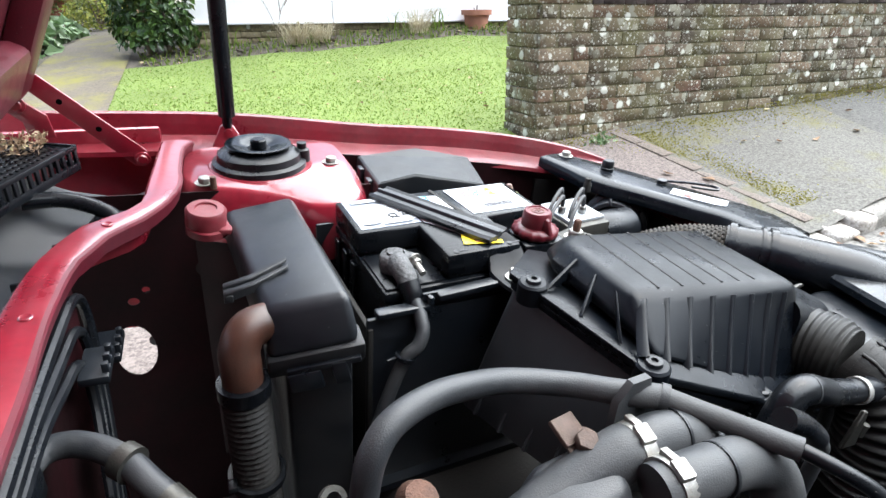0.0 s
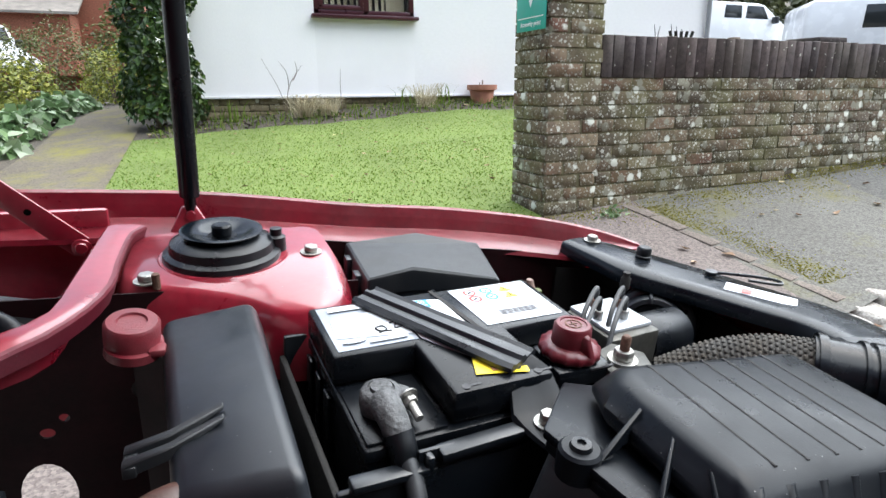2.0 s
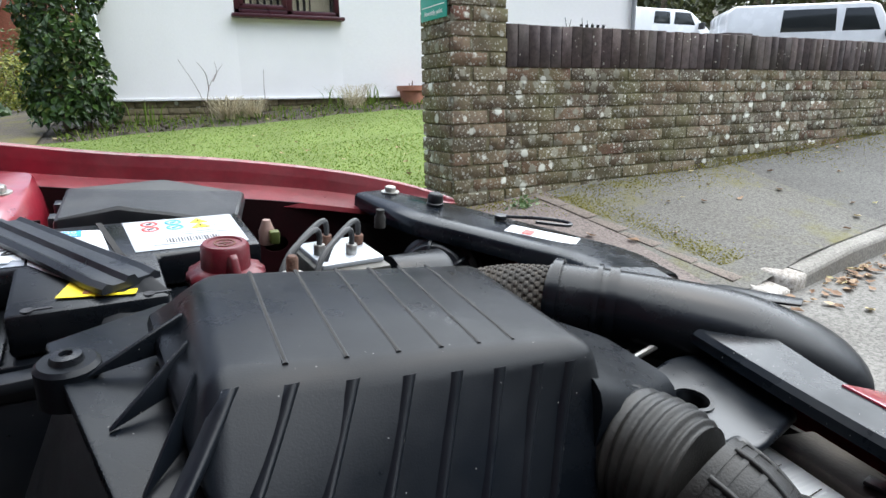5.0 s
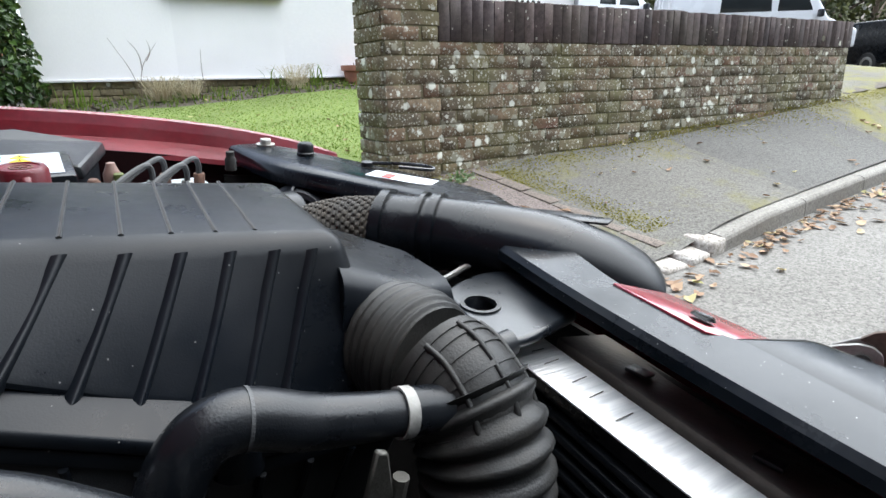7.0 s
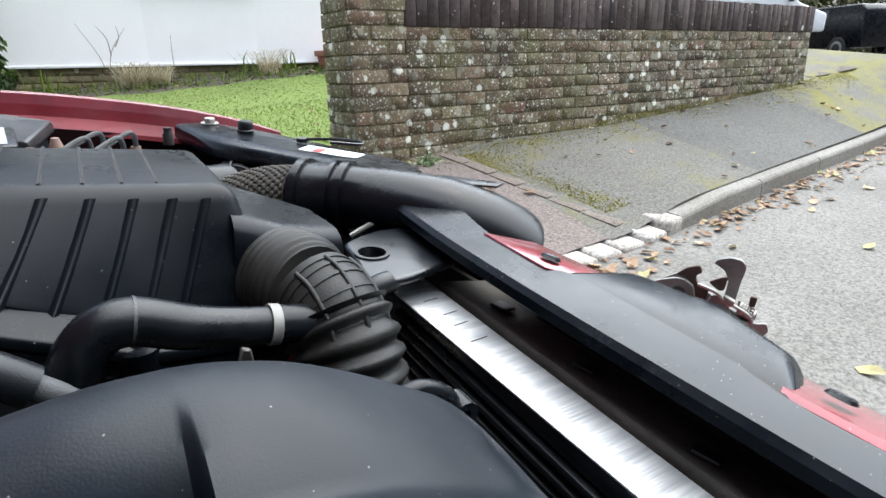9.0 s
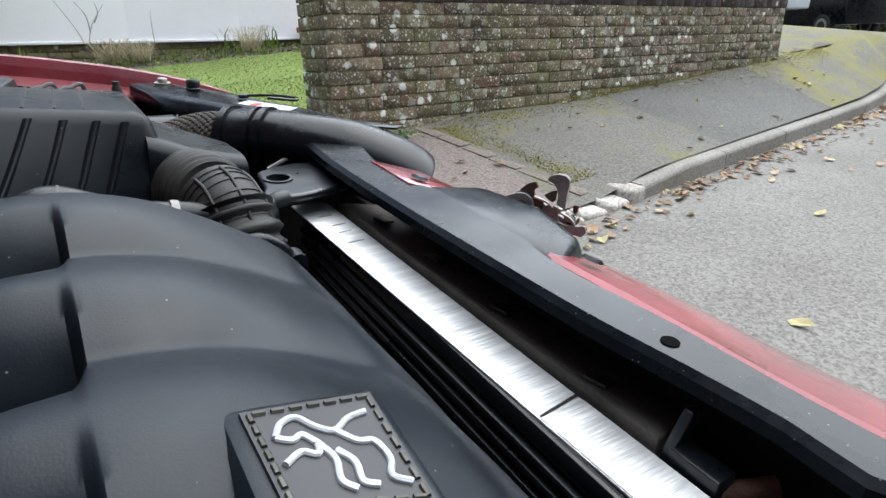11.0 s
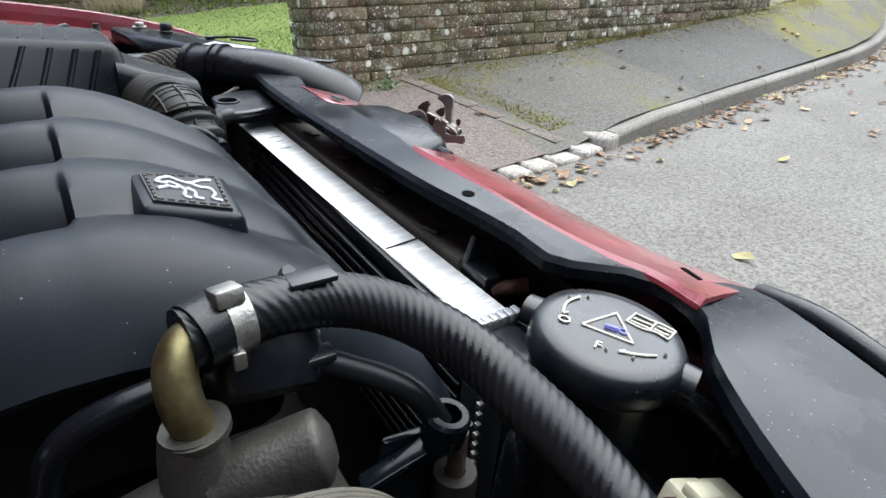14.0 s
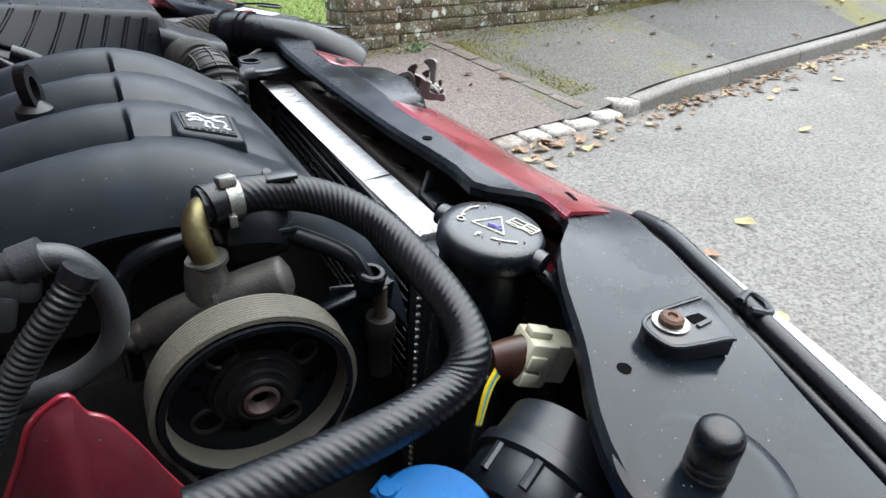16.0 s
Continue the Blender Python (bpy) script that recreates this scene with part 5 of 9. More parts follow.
XZ = Matrix(((1, 0, 0, 0), (0, 0, -1, 0), (0, 1, 0, 0), (0, 0, 0, 1)))
part("panel", holed([(0.2, 0.25), (0.66, 0.25), (0.66, 0.692), (0.5, 0.715), (0.2, 0.752)], [(0.455, 0.66, 0.018, 0.012), (0.5, 0.655, 0.016, 0.012), (0.58, 0.6, 0.02, 0.02)], Matrix.Translation((0, 0.995, 0)) @ XZ), RED_SHADED, inner)
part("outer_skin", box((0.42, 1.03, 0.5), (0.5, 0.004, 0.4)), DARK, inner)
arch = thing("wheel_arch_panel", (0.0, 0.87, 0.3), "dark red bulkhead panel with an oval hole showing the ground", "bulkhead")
part("panel", holed([(-0.2, 0.2), (0.26, 0.2), (0.26, 0.745), (-0.2, 0.76)], [(-0.07, 0.525, 0.026, 0.042), (-0.044, 0.62, 0.005, 0.005), (-0.061, 0.604, 0.007, 0.006), (0.026, 0.642, 0.006, 0.01)], Matrix.Translation((0, 0.868, 0)) @ XZ), RED_SHADED, arch)
part("coil_spring", tube([(-0.025 + 0.03 * math.cos(a), 0.93 + 0.03 * math.sin(a), 0.46 + 0.012 * a) for a in (k * 0.7 for k in range(22))], 0.006, 8, 3), DARK, arch)

# strut tower
tower = thing("strut_tower", (0.13, 0.93, 0.5), "red pressed-steel suspension strut tower", "strut tower")
foot = [(0.0, 1.035), (0.0, 0.87), (0.05, 0.838), (0.13, 0.815), (0.165, 0.775), (0.215, 0.765), (0.252, 0.80), (0.266, 0.87), (0.262, 0.95), (0.255, 1.035)]
topp = [(0.022, 1.03), (0.018, 0.915), (0.065, 0.868), (0.14, 0.845), (0.17, 0.808), (0.205, 0.795), (0.232, 0.818), (0.243, 0.875), (0.242, 0.95), (0.236, 1.03)]
f_, t_ = rounded([V3(x, y, 0) for x, y in foot], 0.03), rounded([V3(x, y, 0) for x, y in topp], 0.03)
rows_ = []
for u, z in ((0.24, 0.685), (0.3, 0.70), (0.6, 0.735), (0.85, 0.748), (1.0, 0.753)):
    rows_.append([V3(a.x + (b.x - a.x) * u, a.y + (b.y - a.y) * u, z + 0.004 * math.sin(a.x * 30)) for a, b in zip(f_, t_)])
part("turret", loft(rows_), RED, tower, smooth=60)
# Tower below the rail takes the red with shade in it
part("leg", loft([[V3(p.x + (0.13 - p.x) * 0.06, p.y + (1.0 - p.y) * 0.06, z) for p in f_] for z in (0.3, 0.69)]), RED_SHADED, tower, "dirty lower part of the tower, darkened for bay shade")
dish = part("dish", lathe([(0, 0.0), (0.062, 0.0), (0.07, 0.002), (0.075, -0.003)], (0.122, 0.95, 0.7535), seg=48), RED, tower, "slightly dished red mounting seat")
for c in ((0.218, 0.935, 0.756), (0.045, 0.885, 0.757)):
    part("bolt", hex_bolt(c, 0.0085, 0.007), STEEL, tower, "zinc-plated hexagon bolt")
part("stud", lathe([(0, 0), (0.004, 0), (0.004, 0.016), (0, 0.017)], (0.055, 0.872, 0.754)), RUST, tower)
part("slot", lathe([(0, 0), (0.006, 0), (0.006, 0.0008), (0, 0.0008)], (0.2, 0.99, 0.7535)), DARK, tower)
mount = thing("strut_mount", (0.12, 0.95, 0.75), "black rubber strut top mount with a dished steel washer", "strut mount")
part("rubber_cone", lathe([(0, 0), (0.066, 0), (0.064, 0.008), (0.058, 0.011), (0.056, 0.02), (0.046, 0.026), (0, 0.026)], (0.12, 0.953, 0.752), seg=48), RUBBER, mount)
part("dished_washer", lathe([(0.016, 0.022), (0.03, 0.024), (0.044, 0.031), (0.045, 0.033), (0.04, 0.034), (0.024, 0.028), (0.016, 0.026), (0.016, 0.022)], (0.12, 0.953, 0.752), seg=48), PANEL_BLACK, mount, "black dished washer with worn paint")
part("top_nut", join(lathe([(0, 0.02), (0.018, 0.02), (0.018, 0.026), (0, 0.026)], (0.12, 0.953, 0.752)), lathe([(0, 0.026), (0.011, 0.026), (0.011, 0.037), (0.009, 0.039), (0, 0.039)], (0.12, 0.953, 0.752), seg=24)), PLASTIC_SMOOTH, mount)
part("bleed_cap", lathe([(0, 0), (0.012, 0), (0.011, 0.02), (0.007, 0.022), (0.007, 0.03), (0, 0.031)], (0.18, 0.955, 0.752), seg=20), RUBBER, mount)

# cowl rail running across under the windscreen
rail = thing("cowl_rail", (-0.05, 0.8, 0.72), "red painted scuttle rail with chipped edges and dirt", "cowl rail")
r_in = resample([(0.034, 1.03, 0.768), (0.0214, 0.9993, 0.768), (0.0177, 0.9117, 0.768), (0.0185, 0.867, 0.768), (0.0057, 0.8156, 0.768), (-0.0214, 0.7651, 0.768), (-0.0462, 0.7402, 0.768), (-0.0606, 0.7081, 0.768), (-0.073, 0.6746, 0.768), (-0.0795, 0.5916, 0.768), (-0.0785, 0.5, 0.768), (-0.08, 0.40, 0.768), (-0.078, 0.1, 0.768), (-0.078, -0.4, 0.768)], 60)
r_out = resample([(-0.0086, 1.03, 0.77), (-0.014, 0.95, 0.77), (-0.0192, 0.8761, 0.77), (-0.0252, 0.8101, 0.77), (-0.0467, 0.7806, 0.77), (-0.074, 0.7624, 0.77), (-0.0936, 0.7241, 0.77), (-0.1084, 0.6767, 0.77), (-0.1154, 0.6083, 0.77), (-0.118, 0.5, 0.77), (-0.119, 0.40, 0.77), (-0.118, 0.1, 0.77), (-0.118, -0.4, 0.77)], 60)
part("channel", ribbon(r_in, r_out, 0.002, 0.0, 0.05, 0.0015), RED, rail, smooth=25)
part("inner_flange", loft([[p.lerp(q, 0.1) + V3(0, 0, 0.0003), p + V3(0, 0, -0.0006), p + V3(0.0012, 0, -0.0035), p + V3(-0.004, 0, -0.02)] for p, q in zip(r_in, r_out)], closed=False, caps=False), RED_DUSTY_SHADED, rail, "turned-down inner flange", smooth=25)
for k in (12, 19, 26):
    part("spot_weld", lathe([(0, 0), (0.0035, 0.0002), (0.0045, 0.0007), (0.0055, 0)], r_in[k].lerp(r_out[k], 0.4) + V3(0, 0, 0.0022)), RED, rail)
bulk = thing("bulkhead", (-0.08, 0.3, 0.3), "dark red engine bulkhead below the scuttle", "bulkhead")
part("panel", loft([[p + V3(-0.012, 0, -0.03), p + V3(-0.016, 0, -0.2), p + V3(0.0, 0, -0.45)] for p in r_in if p.y < 0.7], closed=False, caps=False), RED_SHADED, bulk)
for k, (z, y0) in enumerate(((0.66, 0.5), (0.63, 0.45), (0.6, 0.47))):
    pipe = thing("brake_pipe", (-0.05, y0, z), "thin dark brake pipe clipped to the bulkhead", "pipe", "brake pipes")
    part("pipe", tube([(-0.083, 0.42 - 0.02 * k, 0.745 - 0.012 * k), (-0.083, 0.504, 0.743 - 0.014 * k), (-0.082, 0.61 - 0.012 * k, 0.738 - 0.02 * k), (-0.08, 0.672 - 0.022 * k, 0.733 - 0.022 * k), (-0.078, 0.695 - 0.026 * k, 0.708 - 0.02 * k), (-0.074, 0.678 - 0.024 * k, 0.655 - 0.01 * k), (-0.068, 0.63 - 0.022 * k, 0.595), (-0.06, 0.56 - 0.02 * k, 0.52)], 0.0052, 8, 8), RUBBER, pipe)
clipb = thing("pipe_clip", (-0.04, 0.53, 0.66), "black plastic pipe clip block", "clip")
for yc, z in ((0.70, 0.655), (0.635, 0.681)):
    part("clip_body", join(box((-0.066, yc, z), (0.026, 0.05, 0.009), 0.002), box((-0.056, yc + 0.012, z + 0.007), (0.006, 0.006, 0.014), 0.001), box((-0.056, yc - 0.002, z + 0.007), (0.006, 0.006, 0.014), 0.001), box((-0.056, yc - 0.016, z + 0.007), (0.006, 0.006, 0.014), 0.001)), PLASTIC, clipb)

# scuttle tray and leaf screen
scuttle = thing("scuttle_panel", (-0.22, 0.7, 0.72), "black plastic scuttle panel with bent edge", "scuttle")
part("panel", loft([[p + V3(0.005, 0, -0.02), p + V3(-0.03, 0, -0.035), p + V3(-0.09, 0, -0.02), p + V3(-0.2, 0, 0.03)] for p in r_out[5:]], closed=False, caps=False), PLASTIC_DUSTY, scuttle)
for k in range(12):
    p = r_out[13 + 3 * k]
    part("edge_rib", box((p.x - 0.006, p.y, p.z - 0.018), (0.012, 0.005, 0.02), 0.002), RUBBER, scuttle)
screen = thing("leaf_screen", (-0.2, 0.86, 0.79), "black plastic leaf screen with square holes, full of seeds", "leaf screen")
LS = Matrix.Translation((-0.152, 0.768, 0.806)) @ Matrix.Rotation(radians(67), 4, "Z")
for k in range(17):
    bb = box((0.003 + 0.0088 * k, 0.085, 0), (0.0044, 0.165, 0.003), 0.0004, segments=1)
    bb.transform(LS)
    part("slat", bb, PLASTIC_SMOOTH, screen)
for k in range(18):
    bb = box((0.072, 0.006 + 0.0094 * k, 0), (0.146, 0.0046, 0.003), 0.0004, segments=1)
    bb.transform(LS)
    part("crossbar", bb, PLASTIC_SMOOTH, screen)
for c_, s_ in (((0.072, -0.001, 0.001), (0.152, 0.004, 0.006)), ((0.072, -0.001, -0.022), (0.152, 0.004, 0.01)), ((0.147, 0.08, 0.001), (0.004, 0.165, 0.006)), ((0.147, 0.08, -0.022), (0.004, 0.165, 0.01))):
    bb = box(c_, s_, 0.001)
    bb.transform(LS)
    part("rim", bb, PLASTIC_SMOOTH, screen)
for k in range(13):
    bb = box((0.003 + 0.0118 * k, -0.001, -0.01), (0.0055, 0.0035, 0.018), 0.0005, segments=1)
    bb.transform(LS)
    part("rim_post", bb, PLASTIC_SMOOTH, screen)
seeds_rng = np.random.default_rng(5)
seeds = bpy.data.meshes.new("seed_litter")
sv, sf = [], []
for _ in range(420):
    p = Vector((seeds_rng.uniform(-0.23, -0.125), seeds_rng.uniform(0.88, 0.95), 0.808 + seeds_rng.uniform(0, 0.008)))
    d = Vector(seeds_rng.normal(size=3)).normalized() * 0.004
    e = Vector(seeds_rng.normal(size=3)).normalized() * 0.002
    k = len(sv)
    sv += [tuple(p - d), tuple(p + e), tuple(p + d), tuple(p - e)]
    sf.append((k, k + 1, k + 2, k + 3))
seeds.from_pydata(sv, [], sf)
seeds.materials.append(DRY_LEAF)
seeds.transform(CAR)
tagged(new("seed_litter", seeds), "brown seeds and crumbs lying on the leaf screen", "litter", kind="stuff")
side_red = thing("hinge_pillar", (-0.2, 1.045, 0.5), "red painted hinge pillar behind the wing", "body panel")
part("panel", box((-0.22, 1.07, 0.66), (0.42, 0.012, 0.24), 0.004), RED, side_red)
part("boss", lathe([(0, 0), (0.02, 0), (0.018, 0.008), (0.01, 0.01), (0, 0.01)], (-0.16, 1.064, 0.735), (0, -1, 0), 20), RED, side_red)
wiper = thing("wiper_spindle", (-0.12, 0.83, 0.74), "black plastic wiper spindle cover", "wiper")
part("arm", tube([(-0.14, 0.82, 0.775), (-0.1, 0.83, 0.77), (-0.06, 0.82, 0.755), (-0.045, 0.80, 0.74)], 0.009, 10, 5), PLASTIC_SMOOTH, wiper)
part("knob", lathe([(0, 0), (0.02, 0), (0.02, 0.012), (0.014, 0.018), (0, 0.018)], (-0.06, 0.815, 0.735)), PLASTIC_SMOOTH, wiper)

# open bonnet
bonnet = thing("bonnet", (-0.3, 0.25, 0.85), "open red bonnet seen from beneath, with pressed ribs", "bonnet")
BM = Matrix.Translation((-0.19, 0.27, 0.845)) @ Matrix.Rotation(radians(-66), 4, "Y")
skin = box((0.48, 0, 0.0), (0.96, 1.5, 0.004), 0.0)
skin.transform(BM)
# Bonnet underside: its shade is put into the darker maroon
part("skin", skin, RED_DUSTY_SHADED, bonnet)
ribs_ = []
for y in (-0.73, 0.73):
    ribs_.append(box((0.47, y, -0.018), (0.92, 0.07, 0.034), 0.01))
for x in (0.05, 0.9):
    ribs_.append(box((x, 0, -0.018), (0.07, 1.4, 0.034), 0.01))
frame_ = join(*ribs_)
frame_.transform(BM)
part("inner_frame", frame_, RED_DUSTY_SHADED, bonnet)
h_arm = part("hinge_arm", hexa([V3(-0.045, 1.03, 0.733), V3(-0.022, 1.03, 0.75), V3(-0.145, 1.03, 0.868), V3(-0.162, 1.03, 0.850)], [V3(-0.045, 1.034, 0.733), V3(-0.022, 1.034, 0.75), V3(-0.145, 1.034, 0.868), V3(-0.162, 1.034, 0.850)], 0.0015), RED, bonnet, "red flat steel hinge arm")
part("hinge_link", hexa([V3(-0.20, 1.0, 0.845), V3(-0.18, 1.0, 0.857), V3(-0.135, 1.0, 0.82), V3(-0.13, 1.0, 0.79), V3(-0.16, 1.0, 0.79), V3(-0.163, 1.0, 0.812)], [V3(-0.20, 1.005, 0.845), V3(-0.18, 1.005, 0.857), V3(-0.135, 1.005, 0.82), V3(-0.13, 1.005, 0.79), V3(-0.16, 1.005, 0.79), V3(-0.163, 1.005, 0.812)], 0.0015), RED, bonnet)
for c in ((-0.036, 1.028, 0.745), (-0.165, 0.998, 0.835)):
    part("rivet", lathe([(0, 0), (0.011, 0), (0.0105, 0.002), (0.007, 0.003), (0.006, 0.005), (0, 0.0055)], c, (0, -1, 0), 24), RED, h_arm)
for u in (0.42, 0.75):
    part("punched_hole", lathe([(0, 0), (0.0038, 0), (0.0038, 0.0004), (0, 0.0004)], V3(-0.0335, 1.0297, 0.7415).lerp(V3(-0.1535, 1.0297, 0.859), u), (0, -1, 0), 14), HOLE, h_arm)
strut = thing("gas_strut", (0.085, 1.06, 0.75), "black bonnet gas strut standing on a red bracket", "gas strut")
part("bracket", hexa([V3(0.058, 1.04, 0.75), V3(0.112, 1.04, 0.75), V3(0.093, 1.05, 0.782), V3(0.075, 1.05, 0.782)], [V3(0.058, 1.045, 0.75), V3(0.112, 1.045, 0.75), V3(0.093, 1.055, 0.784), V3(0.075, 1.055, 0.784)], 0.002), RED, strut, "red stamped strut bracket")
part("pivot", lathe([(0, 0), (0.006, 0), (0.006, 0.008), (0, 0.009)], (0.085, 1.05, 0.773), (0, -1, 0), 16), RED, strut)
part("rod_end", tube([(0.085, 1.055, 0.775), (0.0855, 1.053, 0.803)], 0.0075, 12, 2), PLASTIC_SMOOTH, strut)
part("cylinder", tube([(0.0855, 1.053, 0.797), (0.087, 1.045, 0.95), (0.09, 1.03, 1.32)], 0.0122, 16, 6), PLASTIC_SMOOTH, strut)

# ---- front panels ----
slam = thing("slam_panel", (0.76, 0.2, 0.6), "black painted front cross panel with a curved, rolled inner edge", "front panel")
SIN = [(0.735, 0.64, 0.733), (0.728, 0.52, 0.734), (0.722, 0.42, 0.735), (0.724, 0.30, 0.735), (0.730, 0.18, 0.735), (0.736, 0.09, 0.735), (0.744, 0.03, 0.735), (0.749, -0.02, 0.735), (0.747, -0.058, 0.735), (0.764, -0.081, 0.7365),
       (0.780, -0.102, 0.739), (0.781, -0.132, 0.742), (0.766, -0.160, 0.7445), (0.7398, -0.182, 0.745), (0.712, -0.222, 0.745), (0.686, -0.27, 0.745), (0.6545, -0.32, 0.745), (0.640, -0.36, 0.744), (0.62, -0.43, 0.742), (0.61, -0.5, 0.74)]
SOUT = [(0.80, 0.62, 0.733), (0.785, 0.50, 0.734), (0.766, 0.41, 0.735), (0.768, 0.335, 0.735), (0.80, 0.27, 0.735), (0.772, 0.165, 0.735), (0.778, 0.07, 0.735), (0.783, -0.03, 0.735), (0.792, -0.085, 0.735), (0.802, -0.12, 0.736),
        (0.845, -0.13, 0.728), (0.848, -0.155, 0.730), (0.838, -0.18, 0.733), (0.825, -0.215, 0.735), (0.812, -0.255, 0.735), (0.797, -0.305, 0.735), (0.782, -0.345, 0.734), (0.762, -0.41, 0.732), (0.745, -0.48, 0.73)]
part("panel", ribbon(resample(SIN, 70), resample(SOUT, 70), 0.0025, 0.011, 0.03, 0.0), PANEL_BLACK, slam, smooth=28)
part("bonnet_latch_shelf", hexa([V3(0.765, 0.325, 0.7), V3(0.83, 0.31, 0.7), V3(0.845, 0.235, 0.7), V3(0.83, 0.17, 0.7), V3(0.765, 0.15, 0.7)], [V3(0.765, 0.335, 0.735), V3(0.82, 0.305, 0.737), V3(0.835, 0.24, 0.737), V3(0.82, 0.18, 0.735), V3(0.765, 0.145, 0.735)], 0.01, 3), PANEL_BLACK, slam, "bulged black shelf carrying the latch")
part("hole", lathe([(0, 0), (0.0052, 0), (0.0052, 0.0006), (0, 0.0006)], (0.7572, 0.0495, 0.7351)), HOLE, slam, "round hole in the panel")
part("hole", lathe([(0, 0), (0.004, 0), (0.004, 0.0003), (0, 0.0003)], (0.694, -0.296, 0.7434)), HOLE, slam, "round hole in the panel")
part("buffer_seat", lathe([(0.041, -0.0002), (0.037, 0.0009), (0.032, 0.0016), (0.027, 0.0015), (0.022, 0.0009), (0.012, 0.0008), (0, 0.0008)], (0.682, -0.3595, 0.7409), (0.07, 0, 1), 48), PANEL_BLACK, slam, "shallow round pressed seat of the rubber stop", smooth=80)
lpanel = thing("front_side_panel", (0.7, 0.85, 0.6), "black painted headlamp crossmember on the wall side", "front panel")
LIN = [(0.612, 1.0, 0.718), (0.622, 0.94, 0.72), (0.636, 0.87, 0.721), (0.682, 0.795, 0.722), (0.715, 0.735, 0.724), (0.738, 0.68, 0.728), (0.736, 0.62, 0.732)]
LOUT = [(0.665, 1.015, 0.716), (0.695, 0.965, 0.718), (0.73, 0.9, 0.72), (0.775, 0.83, 0.718), (0.815, 0.765, 0.717), (0.84, 0.69, 0.72), (0.82, 0.61, 0.728)]
part("panel", ribbon(resample(LIN, 30), resample(LOUT, 30), 0.0025, 0.02, 0.03, 0.001), PANEL_BLACK, lpanel, smooth=50)
part("bolt", hex_bolt((0.660, 0.99, 0.7195), 0.0085, 0.007), STEEL, lpanel)
part("rubber_stop", lathe([(0, 0), (0.0115, 0), (0.0115, 0.005), (0.0105, 0.006), (0.0105, 0.015), (0.008, 0.018), (0, 0.018)], (0.692, 0.908, 0.72), seg=24), RUBBER, lpanel, "ribbed black rubber bonnet stop")
part("white_sticker", box((0.765, 0.765, 0.7215), (0.028, 0.085, 0.0008), 0.0, (0, 0, 38)), WHITE_PAPER, lpanel, "white printed paper sticker")
part("sticker_print", box((0.752, 0.775, 0.7225), (0.016, 0.012, 0.0008), 0.0, (0, 0, 38)), RED_INK, lpanel)
part("spring_clip", join(tube([(0.755, 0.83, 0.725), (0.79, 0.80, 0.729), (0.815, 0.785, 0.727), (0.81, 0.775, 0.726), (0.775, 0.795, 0.727)], 0.0022, 6, 5), lathe([(0, 0), (0.008, 0), (0.008, 0.005), (0, 0.006)], (0.75, 0.835, 0.721), seg=16)), PLASTIC, lpanel)
stop = thing("rubber_stop", (0.68, -0.36, 0.745), "ribbed black rubber bonnet stop", "rubber stop")
part("stop", lathe([(0, 0), (0.0102, 0), (0.0105, 0.0035), (0.0092, 0.0045), (0.0104, 0.0058), (0.0104, 0.009), (0.0092, 0.010), (0.0102, 0.0115), (0.0104, 0.0235), (0.0098, 0.027), (0.0082, 0.0292), (0.005, 0.0302), (0, 0.0305)], (0.6815, -0.3605, 0.7425), (-0.1, -0.02, 1), 32), RUBBER, stop, smooth=50)

# red trim in front of the slam panel
trim = thing("red_front_trim", (0.81, 0.0, 0.7), "red painted front trim panel with a pale upper edge", "front trim")
TIN = [(0.772, 0.164, 0.737), (0.775, 0.082, 0.7375), (0.776, -0.011, 0.7375), (0.7815, -0.074, 0.7385), (0.784, -0.112, 0.743), (0.7746, -0.1505, 0.748)]
TOUT = [(0.855, 0.20, 0.703), (0.869, 0.11, 0.70), (0.871, 0.03, 0.70), (0.877, -0.05, 0.702), (0.878, -0.1, 0.709), (0.8705, -0.1354, 0.7176)]
part("panel", ribbon(resample(TIN, 24), resample(TOUT, 24), 0.003, 0.004, 0.05, 0.0015), RED, trim, smooth=50)
part("push_rivet", lathe([(0, 0), (0.0085, 0), (0.007, 0.002), (0.004, 0.001), (0, 0.0015)], (0.798, 0.146, 0.7335), (0.35, 0, 1), 20), PLASTIC_SMOOTH, trim, "black push rivet")
part("slot", box((0.7975, -0.1267, 0.7455), (0.004, 0.014, 0.001), 0.0, (0, 14, -8)), HOLE, trim)
trim2 = thing("red_front_trim", (0.78, 0.36, 0.7), "small red painted trim piece with a black push rivet", "front trim")
part("panel", hexa([V3(0.757, 0.412, 0.733), V3(0.758, 0.335, 0.733), V3(0.80, 0.302, 0.715), V3(0.83, 0.33, 0.70), V3(0.825, 0.40, 0.70)], [V3(0.757, 0.412, 0.737), V3(0.758, 0.335, 0.737), V3(0.80, 0.302, 0.728), V3(0.83, 0.33, 0.716), V3(0.81, 0.405, 0.722)], 0.0015), RED, trim2)
part("push_rivet", lathe([(0, 0), (0.0085, 0), (0.007, 0.002), (0.004, 0.001), (0, 0.0015)], (0.779, 0.352, 0.7335), (0.3, 0, 1), 20), PLASTIC_SMOOTH, trim2, "black push rivet")
bumper = thing("front_bumper", (0.85, 0.25, 0.3), "red front bumper below the trim", "bumper")
part("skin", loft([[V3(0.80 - 0.3 * abs(y - 0.25) ** 2.2, y, 0.70), V3(0.86 - 0.32 * abs(y - 0.25) ** 2.2, y, 0.66), V3(0.90 - 0.34 * abs(y - 0.25) ** 2.2, y, 0.5), V3(0.90 - 0.34 * abs(y - 0.25) ** 2.2, y, 0.25)] for y in steps(-0.45, 0.95, 24)], closed=False, caps=False), RED, bumper)

